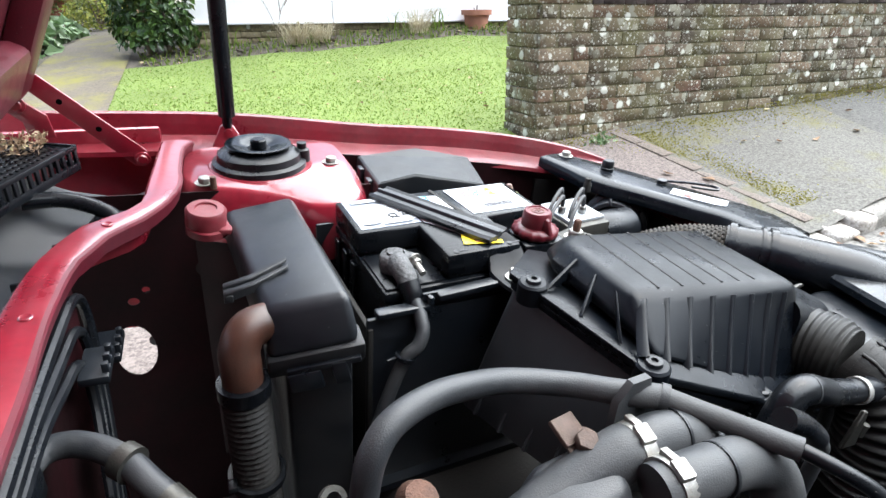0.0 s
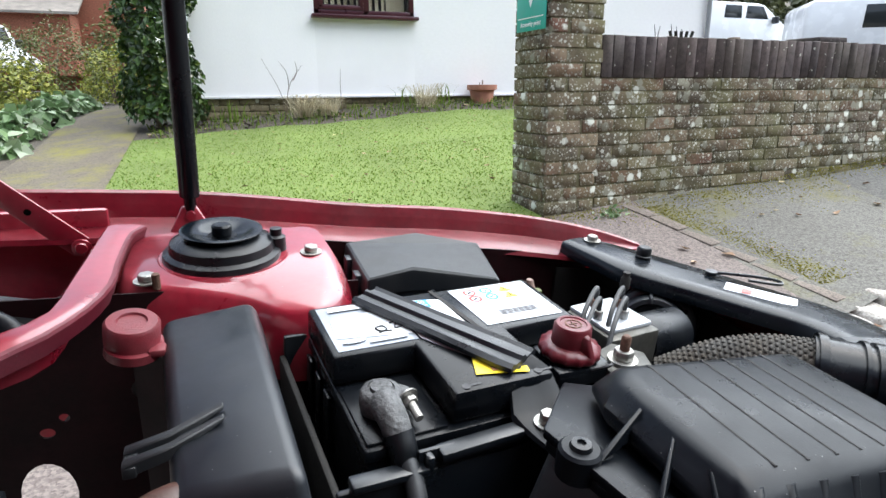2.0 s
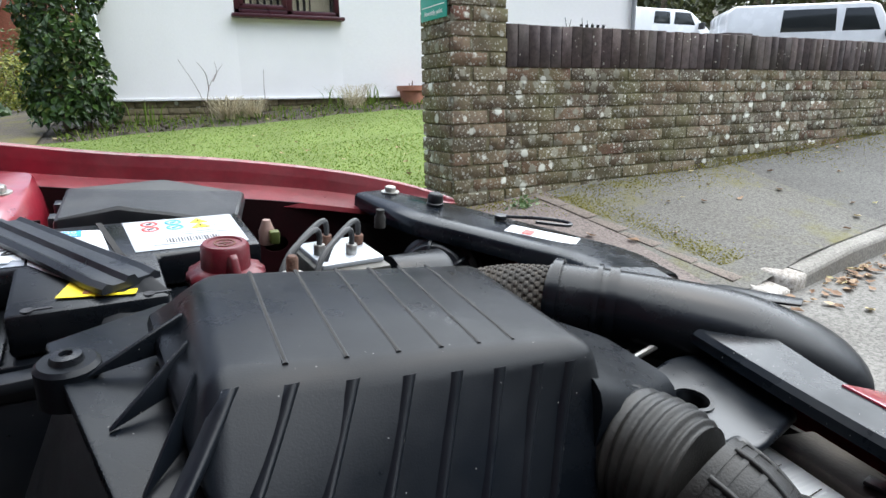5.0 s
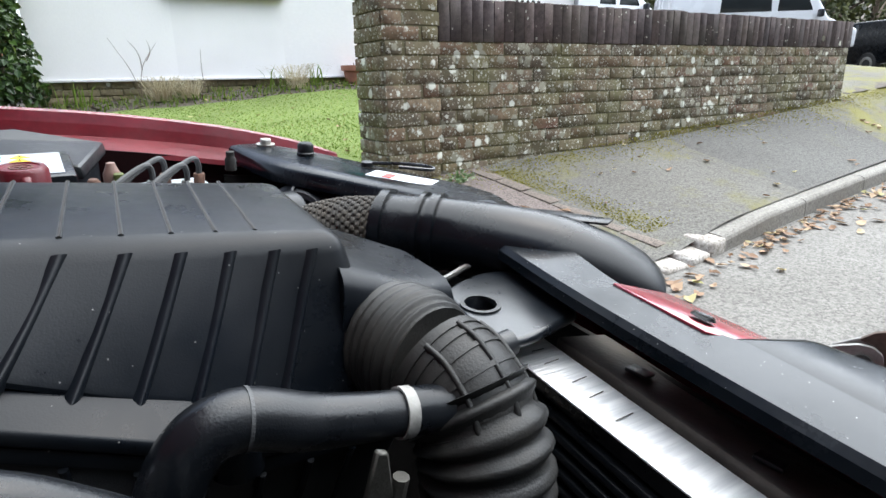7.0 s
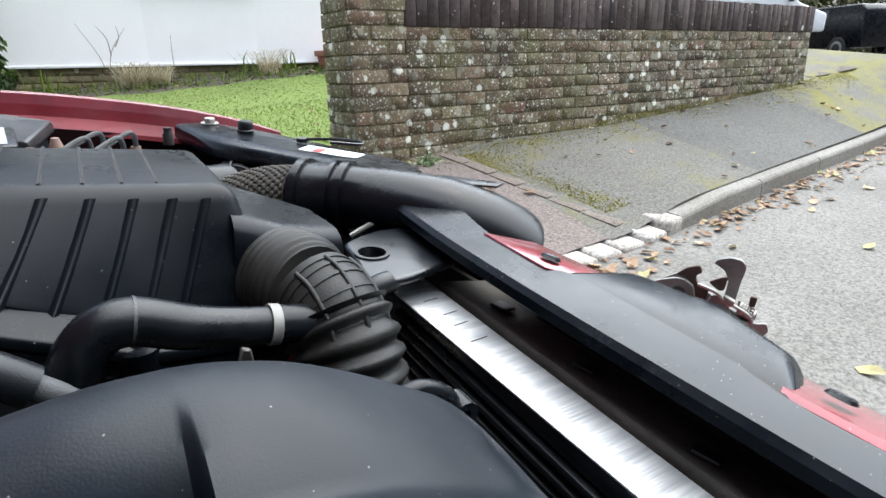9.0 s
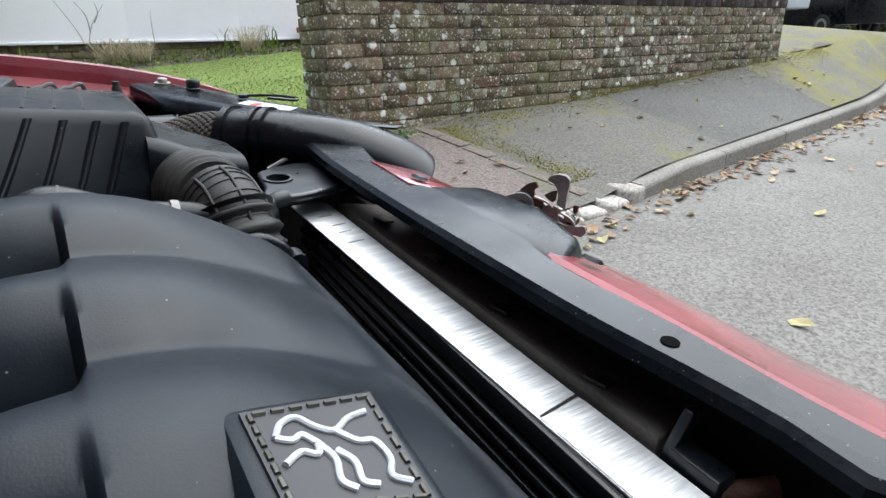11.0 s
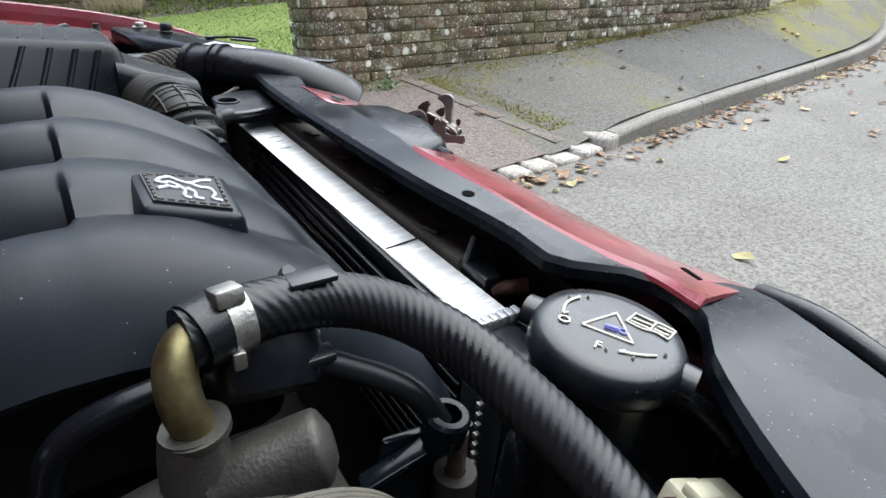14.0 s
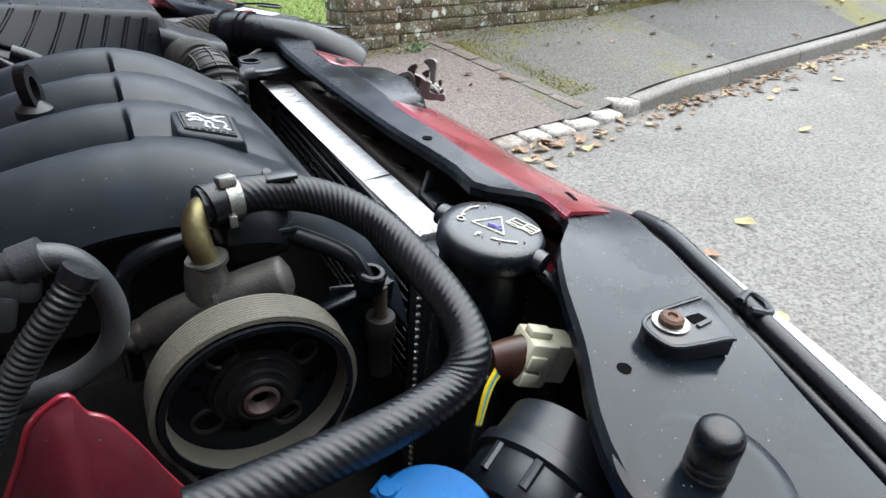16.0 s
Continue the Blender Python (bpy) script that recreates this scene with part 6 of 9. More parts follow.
# bonnet latch
latch = thing("bonnet_latch", (0.85, 0.26, 0.73), "grey steel bonnet latch with hook, spring and rivet", "latch")
LU = Vector((0.42, -0.9075, 0)).normalized()
LW = Vector((0.9075, 0.42, 0)).normalized()
LM = Matrix(((LU.x, 0, LW.x, 0.8523), (LU.y, 0, LW.y, 0.2864), (0, 1, 0, 0.7185), (0, 0, 0, 1)))


def latch_part(name, bm, material, label=""):
    bm.transform(LM)
    return part(name, bm, material, latch, label)


def stamped(poly, depth, thick=0.003, r=0.0015):
    return prism([(p.x * 0.001, p.y * 0.001) for p in rounded([V3(u, v, 0) for u, v in poly], r * 1000, 3)], depth, depth + thick, 0.0006, 1)


latch_part("plate", stamped([(-27, -1), (-14, 7), (-4, 11.6), (3, 12), (9, 8.7), (11.5, 1.7), (12, -4), (14.4, -8.2), (18.4, -8.6), (20.3, -1), (23.8, 6.3), (28, 7), (31.3, 3.3), (37, -1.3), (37.7, -7), (42.4, -8), (56, -6.5), (62.6, -4), (65, -10), (61.7, -15.5), (53, -15.3), (36.5, -19.3), (21, -18.7), (7.6, -16), (-9, -10), (-18.6, -5)], 0.0), LATCH_STEEL, "grey stamped latch plate")
latch_part("rear_plate", stamped([(-18, 3), (-4, 13.5), (4, 14), (10, 9), (34, -3), (56, -9), (54, -14), (20, -16), (-8, -8)], 0.007), LATCH_STEEL)
latch_part("rivet", lathe([(0, 0), (0.0058, 0), (0.0058, 0.0015), (0.004, 0.0022), (0.0032, 0.0012), (0, 0.0012)], (0, 0, 0), (0, 0, -1), 20), DARK, "dark hollow rivet")
latch_part("pawl", stamped([(-5, 13.5), (1.7, 20.7), (10, 24.8), (12.8, 19.7), (9, 16.5), (10, 12), (13.6, 10.3), (20, 8.8), (19.6, -1.2), (16.5, -7.3), (13.5, -6.5), (10, 7), (3.8, 12.3)], 0.003, 0.003), LATCH_BROWN, "brown rusty pawl")
latch_part("rear_pawl", stamped([(18.3, 13), (26.4, 19), (30.3, 20), (29.7, 9.4), (26.3, 8.2), (21, 11)], 0.006, 0.003), LATCH_BROWN)
latch_part("hook", stamped([(18, 27), (20.4, 30.8), (28, 34.6), (35.2, 34.7), (39.3, 31.6), (40, 27.3), (39, 17.6), (38.6, 2), (30.6, 2), (30.8, 16.5), (26.7, 23.6), (22.4, 25.8)], 0.009, 0.004, 0.0018), LATCH_STEEL, "dull steel safety hook")
latch_part("spring", tube([(0.0415 + 0.00028 * k, 0.0 - 0.0001 * k + 0.0042 * math.cos(k * 0.9), 0.006 + 0.0042 * math.sin(k * 0.9)) for k in range(44)], 0.0011, 6, 2), STEEL)
latch_part("lever", tube([(0.012, 0.0117, -0.001), (0.0197, 0.0106, -0.001), (0.026, 0.009, -0.001), (0.030, 0.0057, 0.0), (0.0335, 0.004, 0.001), (0.040, 0.0017, 0.001), (0.048, -0.001, 0.001), (0.0525, -0.005, 0.001), (0.0527, -0.0086, 0.001)], 0.0013, 8, 4), STEEL, "bright spring wire")
latch_part("wire_clamp", box((0.0345, 0.0042, 0.002), (0.009, 0.006, 0.005), 0.0013, (0, 0, -18)), STEEL)
latch_part("stop_tab", stamped([(47.5, 10.4), (52.3, 10.9), (52.2, 3), (48, 3)], 0.006, 0.003), LATCH_BROWN)
latch_part("bush", lathe([(0, 0), (0.005, 0), (0.006, 0.004), (0.005, 0.008), (0, 0.008)], (0.0482, -0.003, 0.003), (0.2, -0.1, 1), 16), LATCH_BROWN)

# ---- engine bay floor: engine block and dark mass below ----
block = thing("engine_block", (0.35, 0.2, 0.1), "dark oily engine block and gearbox deep in the bay", "engine")
part("block", hexa([V3(0.12, -0.1, 0.12), V3(0.58, -0.1, 0.12), V3(0.58, 0.46, 0.12), V3(0.12, 0.46, 0.12)], [V3(0.2, -0.06, 0.63), V3(0.54, -0.06, 0.63), V3(0.54, 0.36, 0.60), V3(0.2, 0.36, 0.60)], 0.02), DARK, block)
part("gearbox", hexa([V3(0.1, 0.46, 0.12), V3(0.55, 0.46, 0.12), V3(0.5, 0.9, 0.12), V3(0.15, 0.9, 0.12)], [V3(0.2, 0.36, 0.52), V3(0.5, 0.36, 0.52), V3(0.45, 0.8, 0.45), V3(0.2, 0.8, 0.45)], 0.03), DARK, block)
# Three dark sheets added to close bright gaps to the road
part("floor_fill_sheet", box((0.38, 0.3, 0.13), (1.0, 1.5, 0.01)), DARK, block)
part("side_fill_sheet", hexa([V3(0.6, 0.985, 0.12), V3(0.8, 0.95, 0.12), V3(0.8, 0.955, 0.12), V3(0.6, 0.99, 0.12)], [V3(0.6, 0.985, 0.68), V3(0.72, 0.95, 0.68), V3(0.72, 0.955, 0.68), V3(0.6, 0.99, 0.68)]), DARK, block)
part("front_fill_sheet", hexa([V3(0.86, -0.55, 0.12), V3(0.865, -0.55, 0.12), V3(0.762, 0.98, 0.12), V3(0.757, 0.98, 0.12)], [V3(0.81, -0.55, 0.715), V3(0.815, -0.55, 0.715), V3(0.75, 0.98, 0.66), V3(0.745, 0.98, 0.66)]), DARK, block)
part("side_member", box((0.35, -0.47, 0.45), (0.8, 0.04, 0.5)), DARK, block)

# ---- battery ----
BR = Matrix.Translation((0.192, 0.767, 0)) @ Matrix.Rotation(radians(4.5), 4, "Z") @ Matrix.Translation((-0.192, -0.767, 0))


def turned(bm, m=BR):
    bm.transform(m)
    return bm


battery = thing("battery", BR @ V3(0.31, 0.68, 0.56), "black car battery with silver and white printed labels", "battery")
bx0, bx1, by0, by1, bt = 0.19, 0.43, 0.602, 0.775, 0.764
part("case", turned(box(((bx0 + bx1) / 2, (by0 + by1) / 2, 0.645), (0.236, 0.17, 0.165), 0.006)), PLASTIC_SMOOTH, battery)
lid = part("lid", turned(join(prism([(bx0, 0.684), (0.262, 0.684), (0.262, by0 + 0.004), (0.352, by0 + 0.004), (0.352, 0.684), (bx1, 0.684), (bx1, by1), (bx0, by1)], 0.736, bt, 0.0035),
                            box(((bx0 + bx1) / 2, (by0 + by1) / 2, 0.728), (0.24, 0.174, 0.012), 0.003))), PLASTIC_SMOOTH, battery, "black battery lid, raised along its back and middle")
for x0, x1 in ((0.262, 0.352),):
    for x in (x0 + 0.012, x1 - 0.012):
        part("plug_slot", turned(join(lathe([(0, 0), (0.0035, 0), (0.0035, 0.0006), (0, 0.0006)], (x, 0.612, bt)), box((x + 0.007, 0.612, bt + 0.0003), (0.012, 0.0022, 0.0006)))), BLACK_INK, lid)
part("lid_seam", turned(join(box((0.322, 0.73, bt + 0.0004), (0.0045, 0.09, 0.0012), 0, (0, 0, 8)), box((0.334, 0.668, bt + 0.0004), (0.004, 0.05, 0.0012), 0, (0, 0, 14)))), DARK, lid)
part("seat", turned(prism([(bx0 + 0.003, 0.606), (0.258, 0.606), (0.258, 0.68), (bx0 + 0.003, 0.68)], 0.7335, 0.737, 0.001)), PLASTIC_SMOOTH, battery, "sunken terminal seat")
part("side_ribs", turned(join(*[box((bx0 - 0.001, 0.70 + 0.03 * k, 0.68), (0.004, 0.016, 0.08), 0.001) for k in range(3)])), PLASTIC_SMOOTH, battery)


def decal(name, poly, z, material, parent, label="", m=BR, thick=0.0005):
    return part(name, turned(prism(poly, z, z + thick), m), material, parent, label)


lab1 = decal("front_label", [(bx0 + 0.006, 0.690), (0.268, 0.690), (0.268, 0.745), (0.262, 0.769), (bx0 + 0.006, 0.769)], bt + 0.0002, LABEL_DARK, battery, "dark maker's label with white print")
decal("white_panel", [(0.2, 0.71), (0.266, 0.7), (0.268, 0.735), (0.255, 0.752), (0.203, 0.742)], bt + 0.0008, WHITE_PAPER, lab1, "white writing panel")
for x, y, w, h_ in ((0.232, 0.761, 0.055, 0.0085), (0.212, 0.7015, 0.02, 0.005), (0.242, 0.697, 0.034, 0.005), (0.212, 0.7, 0.012, 0.004)):
    decal("print_bar", [(x - w / 2, y - h_ / 2), (x + w / 2, y - h_ / 2), (x + w / 2 + 0.002, y + h_ / 2), (x - w / 2 + 0.002, y + h_ / 2)], bt + 0.0019, WHITE_PAPER, lab1)
part("scrawl", turned(join(tube([(0.238, 0.708, bt + 0.002), (0.246, 0.712, bt + 0.002), (0.244, 0.719, bt + 0.002), (0.237, 0.717, bt + 0.002), (0.24, 0.711, bt + 0.002), (0.25, 0.709, bt + 0.002)], 0.0007, 5, 4),
                           tube([(0.252, 0.722, bt + 0.002), (0.259, 0.724, bt + 0.002), (0.254, 0.713, bt + 0.002), (0.263, 0.714, bt + 0.002)], 0.0007, 5, 4))), BLACK_INK, lab1, "handwritten marker strokes")
lab2 = decal("middle_label", [(0.27, 0.69), (0.31, 0.63), (0.325, 0.645), (0.317, 0.755), (0.268, 0.764)], bt + 0.0002, WHITE_PAPER, battery, "white label with blue rating square")
decal("rating_square", [(0.284, 0.742), (0.303, 0.742), (0.303, 0.757), (0.284, 0.757)], bt + 0.0008, BLUE_INK, lab2)
letters("640", 0.0085, BR @ Matrix.Translation((0.2935, 0.752, bt + 0.0014)), WHITE_PAPER, lab2, thick=0.0002)
letters("A (EN)", 0.0048, BR @ Matrix.Translation((0.2935, 0.7455, bt + 0.0014)), WHITE_PAPER, lab2, thick=0.0002)
decal("code_square", [(0.29, 0.722), (0.306, 0.722), (0.306, 0.738), (0.29, 0.738)], bt + 0.0008, LABEL_SILVER, lab2)
yl = decal("yellow_label", [(0.288, 0.622), (0.332, 0.612), (0.338, 0.634), (0.296, 0.645)], bt + 0.0012, YELLOW_INK, battery, "yellow warning label")
decal("pictogram", [(0.303, 0.622), (0.314, 0.62), (0.316, 0.63), (0.305, 0.632)], bt + 0.0018, TERRACOTTA, yl)
letters("CA", 0.008, BR @ Matrix.Translation((0.305, 0.6395, bt + 0.0019)) @ Matrix.Rotation(radians(-13), 4, "Z"), BLACK_INK, yl, thick=0.0002)
lab3 = decal("rear_label", [(0.338, 0.692), (0.422, 0.692), (0.422, 0.769), (0.333, 0.769)], bt + 0.0002, LABEL_SILVER, battery, "silver warning label with round pictograms and bar code")
for k, (x, y) in enumerate(((0.353, 0.758), (0.372, 0.758), (0.353, 0.744), (0.372, 0.744))):
    part("pictogram", turned(lathe([(0.0045, 0), (0.0058, 0.0005), (0.007, 0)], (x, y, bt + 0.0009), seg=20)), BLUE_INK if k in (1, 3) else RED_INK, lab3)
    part("pictogram_mark", turned(box((x, y, bt + 0.001), (0.005, 0.002, 0.0005), 0, (0, 0, 35))), BLUE_INK if k in (1, 3) else BLACK_INK, lab3)
for x, y in ((0.392, 0.757), (0.392, 0.743)):
    decal("hazard_triangle", [(x - 0.0075, y - 0.0055), (x + 0.0075, y - 0.0055), (x, y + 0.007)], bt + 0.0008, YELLOW_INK, lab3)
    decal("hazard_mark", [(x - 0.0012, y - 0.003), (x + 0.0012, y - 0.003), (x, y + 0.003)], bt + 0.0014, BLACK_INK, lab3)
decal("barcode_panel", [(0.352, 0.702), (0.414, 0.702), (0.414, 0.716), (0.352, 0.716)], bt + 0.0008, WHITE_PAPER, lab3)
part("barcode", turned(join(*[box((0.362 + 0.0022 * k, 0.709, bt + 0.0015), ((0.0013 if k % 3 else 0.0007), 0.010, 0.0004)) for k in range(19)])), BLACK_INK, lab3)
for y in (0.728, 0.723):
    decal("print_line", [(0.375, y), (0.413, y), (0.413, y + 0.0018), (0.375, y + 0.0018)], bt + 0.0008, WHITE_PAPER, lab3)
# negative terminal and its cable
neg = thing("battery_terminal", (0.228, 0.644, 0.737), "corroded lead battery clamp with its bolt", "terminal")
part("clamp", join(lathe([(0, 0), (0.016, 0), (0.0172, 0.007), (0.0168, 0.014), (0.0145, 0.018), (0.0105, 0.0195), (0.01, 0.0178), (0, 0.0178)], (0.2255, 0.643, 0.739), seg=28),
                   hexa([V3(0.236, 0.636, 0.741), V3(0.249, 0.634, 0.741), V3(0.252, 0.646, 0.741), V3(0.238, 0.652, 0.741)], [V3(0.237, 0.637, 0.756), V3(0.247, 0.636, 0.755), V3(0.249, 0.645, 0.755), V3(0.238, 0.65, 0.757)], 0.003)), TERMINAL_LEAD, neg, "corroded grey lead clamp")
part("lug_barrel", tube([(0.2255, 0.636, 0.75), (0.2265, 0.624, 0.75), (0.228, 0.612, 0.746), (0.2295, 0.604, 0.738)], lambda u: 0.0125 - 0.002 * u, 18, 6), TERMINAL_LEAD, neg, "lead barrel turned down towards the cable")
part("sleeve", tube([(0.2288, 0.6075, 0.742), (0.2305, 0.600, 0.733), (0.2318, 0.595, 0.723)], lambda u: 0.0118 - 0.0015 * u, 16, 5), RUBBER, neg, "black cable sleeve")
part("post", lathe([(0, 0.018), (0.009, 0.018), (0.0085, 0.0225), (0, 0.023)], (0.2255, 0.643, 0.7375)), TERMINAL_LEAD, neg)
part("clamp_bolt", join(hex_bolt((0.2445, 0.636, 0.7495), 0.0062, 0.006, (0.3, -1, -0.1)), tube([(0.2455, 0.631, 0.749), (0.248, 0.615, 0.745)], 0.0036, 10, 2)), STEEL, neg)
cable = thing("battery_cable", (0.228, 0.56, 0.6), "thick dark earth cable hanging over the tray", "cable")
part("cable", tube([(0.2305, 0.6, 0.7335), (0.2335, 0.585, 0.722), (0.2335, 0.569, 0.708), (0.2265, 0.562, 0.695), (0.2145, 0.562, 0.683), (0.2, 0.56, 0.65), (0.183, 0.555, 0.6), (0.165, 0.54, 0.53)], 0.0072, 14, 8), RUBBER_GREY, cable)
part("cable_tie", join(ring((0.2135, 0.562, 0.6835), 0.0092, 0.0016, (0.25, 0.1, 1), 22, 0.002), box((0.2, 0.56, 0.6855), (0.016, 0.003, 0.0035), 0.0005, (0, 5, 20))), RUBBER, cable)
# battery tray
tray = thing("battery_tray", (0.3, 0.68, 0.45), "deep black plastic battery tray with stepped rim", "battery tray")
part("front_wall", turned(join(box((0.275, 0.586, 0.60), (0.22, 0.006, 0.24), 0.002), box((0.203, 0.584, 0.7245), (0.058, 0.014, 0.007), 0.002, (0, 1, 0)), box((0.296, 0.584, 0.7345), (0.112, 0.014, 0.008), 0.002, (0, -2, 0)), box((0.232, 0.584, 0.729), (0.006, 0.013, 0.014), 0.002), box((0.290, 0.587, 0.727), (0.13, 0.004, 0.02), 0.001))), PLASTIC, tray)
# Side wall coloured darker than the other walls, as a gap in shade
part("side_wall", turned(box((0.168, 0.685, 0.595), (0.006, 0.21, 0.23), 0.002)), DARK, tray)
part("rear_wall", turned(box((0.3, 0.79, 0.6), (0.26, 0.006, 0.26), 0.002)), PLASTIC, tray)
part("floor", turned(box((0.3, 0.68, 0.49), (0.27, 0.22, 0.01))), PLASTIC, tray)
part("side_shelf", turned(box((0.445, 0.66, 0.7), (0.02, 0.16, 0.02), 0.004)), PLASTIC, tray)
# hold-down strap
strap = thing("battery_strap", (0.32, 0.66, 0.76), "black plastic battery hold-down strap with a ridged arm", "strap")
SA, SB = V3(0.247, 0.782, bt + 0.0025), V3(0.3425, 0.633, bt + 0.003)
dirn = (SB - SA).normalized()
nrm = V3(dirn.y, -dirn.x, 0)
ringz = []
for u, w in ((0, 0.019), (0.5, 0.0195), (0.92, 0.022), (1.0, 0.02)):
    p = SA.lerp(SB, u)
    ringz.append([p - nrm * w, p - nrm * w + V3(0, 0, 0.004), p - nrm * w * 0.8 + V3(0, 0, 0.0065), p - nrm * w * 0.62 + V3(0, 0, 0.0045), p - nrm * w * 0.22 + V3(0, 0, 0.0045), p - nrm * w * 0.1 + V3(0, 0, 0.0078), p + nrm * w * 0.1 + V3(0, 0, 0.0078), p + nrm * w * 0.22 + V3(0, 0, 0.0045), p + nrm * w * 0.62 + V3(0, 0, 0.0045), p + nrm * w * 0.8 + V3(0, 0, 0.0065), p + nrm * w + V3(0, 0, 0.004), p + nrm * w])
part("arm", bevelled(loft(ringz), 0.001, 1), PLASTIC, strap, smooth=25)
kn_ = []
for p, w0, w1, th_ in ((V3(0.338, 0.640, 0.7655), 0.018, 0.017, 0.006), (V3(0.346, 0.626, 0.759), 0.019, 0.019, 0.007), (V3(0.346, 0.612, 0.747), 0.024, 0.022, 0.007), (V3(0.344, 0.600, 0.7405), 0.026, 0.026, 0.006), (V3(0.343, 0.590, 0.7375), 0.021, 0.028, 0.005), (V3(0.341, 0.575, 0.7375), 0.016, 0.018, 0.005), (V3(0.339, 0.562, 0.7385), 0.011, 0.011, 0.005)):
    kn_.append([p + V3(-w0, 0, 0), p + V3(-w0 * 0.92, 0.001, th_ * 0.7), p + V3(-w0 * 0.5, 0.002, th_), p + V3(-w0 * 0.2, 0.002, th_ * 0.75), p + V3(w1 * 0.2, 0.002, th_ * 0.75), p + V3(w1 * 0.5, 0.002, th_), p + V3(w1 * 0.92, 0.001, th_ * 0.7), p + V3(w1, 0, 0)])
part("knuckle", bevelled(loft(kn_), 0.001, 1), BOX_PLASTIC, strap, "splayed folded end of the strap", smooth=35)
part("side_arm", hexa([V3(0.368, 0.595, 0.734), V3(0.43, 0.598, 0.728), V3(0.43, 0.608, 0.728), V3(0.37, 0.608, 0.734)], [V3(0.37, 0.597, 0.741), V3(0.43, 0.6, 0.736), V3(0.43, 0.606, 0.736), V3(0.372, 0.606, 0.742)], 0.002), PLASTIC, strap)
part("bolt", hex_bolt((0.3415, 0.586, 0.7425), 0.0072, 0.0085), STEEL, strap, "bright hexagon bolt")
# positive terminal knob
pos = thing("battery_positive_clamp", (0.40, 0.64, 0.735), "dark red plastic positive terminal knob with a scalloped skirt", "terminal knob")
KC = V3(0.403, 0.657, 0.754)
sk_ = []
for rr, zz, wob in ((0.001, 0, 0), (0.0255, 0.0, 1), (0.0275, 0.003, 1), (0.0265, 0.0085, 1), (0.019, 0.0115, 0), (0.001, 0.012, 0)):
    sk_.append([KC + V3((rr + wob * 0.0008 * math.cos(14 * a)) * math.cos(a), (rr + wob * 0.0008 * math.cos(14 * a)) * math.sin(a), zz) for a in (2 * math.pi * k / 84 for k in range(84))])
part("skirt", loft(sk_), RED_KNOB, pos, smooth=60)
part("knob", lathe([(0.0175, 0.010), (0.0168, 0.027), (0.015, 0.0295), (0.012, 0.0298), (0.0115, 0.0288), (0, 0.0288)], KC, seg=36), RED_KNOB, pos)
part("lever", hexa([KC + V3(-0.004, -0.012, 0.012), KC + V3(0.006, -0.012, 0.012), KC + V3(0.009, -0.027, 0.008), KC + V3(0.003, -0.028, 0.008)], [KC + V3(-0.004, -0.010, 0.0285), KC + V3(0.006, -0.010, 0.0285), KC + V3(0.0065, -0.0195, 0.024), KC + V3(0.002, -0.020, 0.024)], 0.0015), RED_KNOB, pos)
part("print_mark", join(ring(KC + V3(0, 0, 0.029), 0.007, 0.0007, seg=20, h=0.0003), box(KC + V3(0, 0, 0.0291), (0.008, 0.0012, 0.0005)), box(KC + V3(0, 0, 0.0291), (0.0012, 0.008, 0.0005))), RUST, pos)
part("block", box((0.405, 0.655, 0.744), (0.056, 0.05, 0.018), 0.004), PLASTIC_SMOOTH, pos)
stud = thing("cable_stud", (0.444, 0.62, 0.735), "plated nut and washer on a grey cable plate", "stud")
part("plate", prism([(0.425, 0.618), (0.466, 0.612), (0.478, 0.645), (0.458, 0.668), (0.428, 0.656)], 0.742, 0.75, 0.002), CAST, stud)
part("washer", lathe([(0, 0), (0.0135, 0), (0.0135, 0.003), (0, 0.003)], (0.447, 0.637, 0.75)), STEEL, stud)
part("nut", hex_bolt((0.447, 0.637, 0.753), 0.0095, 0.009, washer=False), STEEL, stud)
part("thread", lathe([(0, 0), (0.0045, 0), (0.0045, 0.018), (0.003, 0.02), (0, 0.02)], (0.447, 0.637, 0.756), seg=14), RUST, stud)
part("lead", tube([(0.43, 0.63, 0.754), (0.42, 0.62, 0.76), (0.41, 0.63, 0.75)], 0.0015, 6, 4), BLACK_INK, stud)

# ---- fuse box behind the battery ----
fuse = thing("fuse_box", (0.36, 0.93, 0.6), "black plastic fuse box with a shallow bent lid", "fuse box")
fp = [(0.268, 0.865), (0.325, 0.868), (0.437, 0.858), (0.462, 0.985), (0.37, 0.998), (0.268, 0.99)]
part("body", prism([(0.275, 0.872), (0.43, 0.866), (0.452, 0.98), (0.275, 0.985)], 0.6, 0.735, 0.004), PLASTIC, fuse)
part("lid", hexa([V3(x, y, 0.722 - 0.03 * max(0, x - 0.3)) for x, y in fp], [V3(x + (0.3625 - x) * 0.02, y + (0.93 - y) * 0.02, 0.745 + (0.006 if i in (1, 4) else 0) - (0.012 if i in (2, 3) else 0)) for i, (x, y) in enumerate(fp)], 0.004), PLASTIC_DUSTY, fuse, smooth=20)
for y in (0.9, 0.95):
    part("catch", box((0.266, y, 0.725), (0.008, 0.018, 0.03), 0.002), PLASTIC, fuse)
for x in (0.3, 0.35, 0.4):
    part("rib", box((x, 0.864, 0.70), (0.004, 0.006, 0.05), 0.001), PLASTIC, fuse)

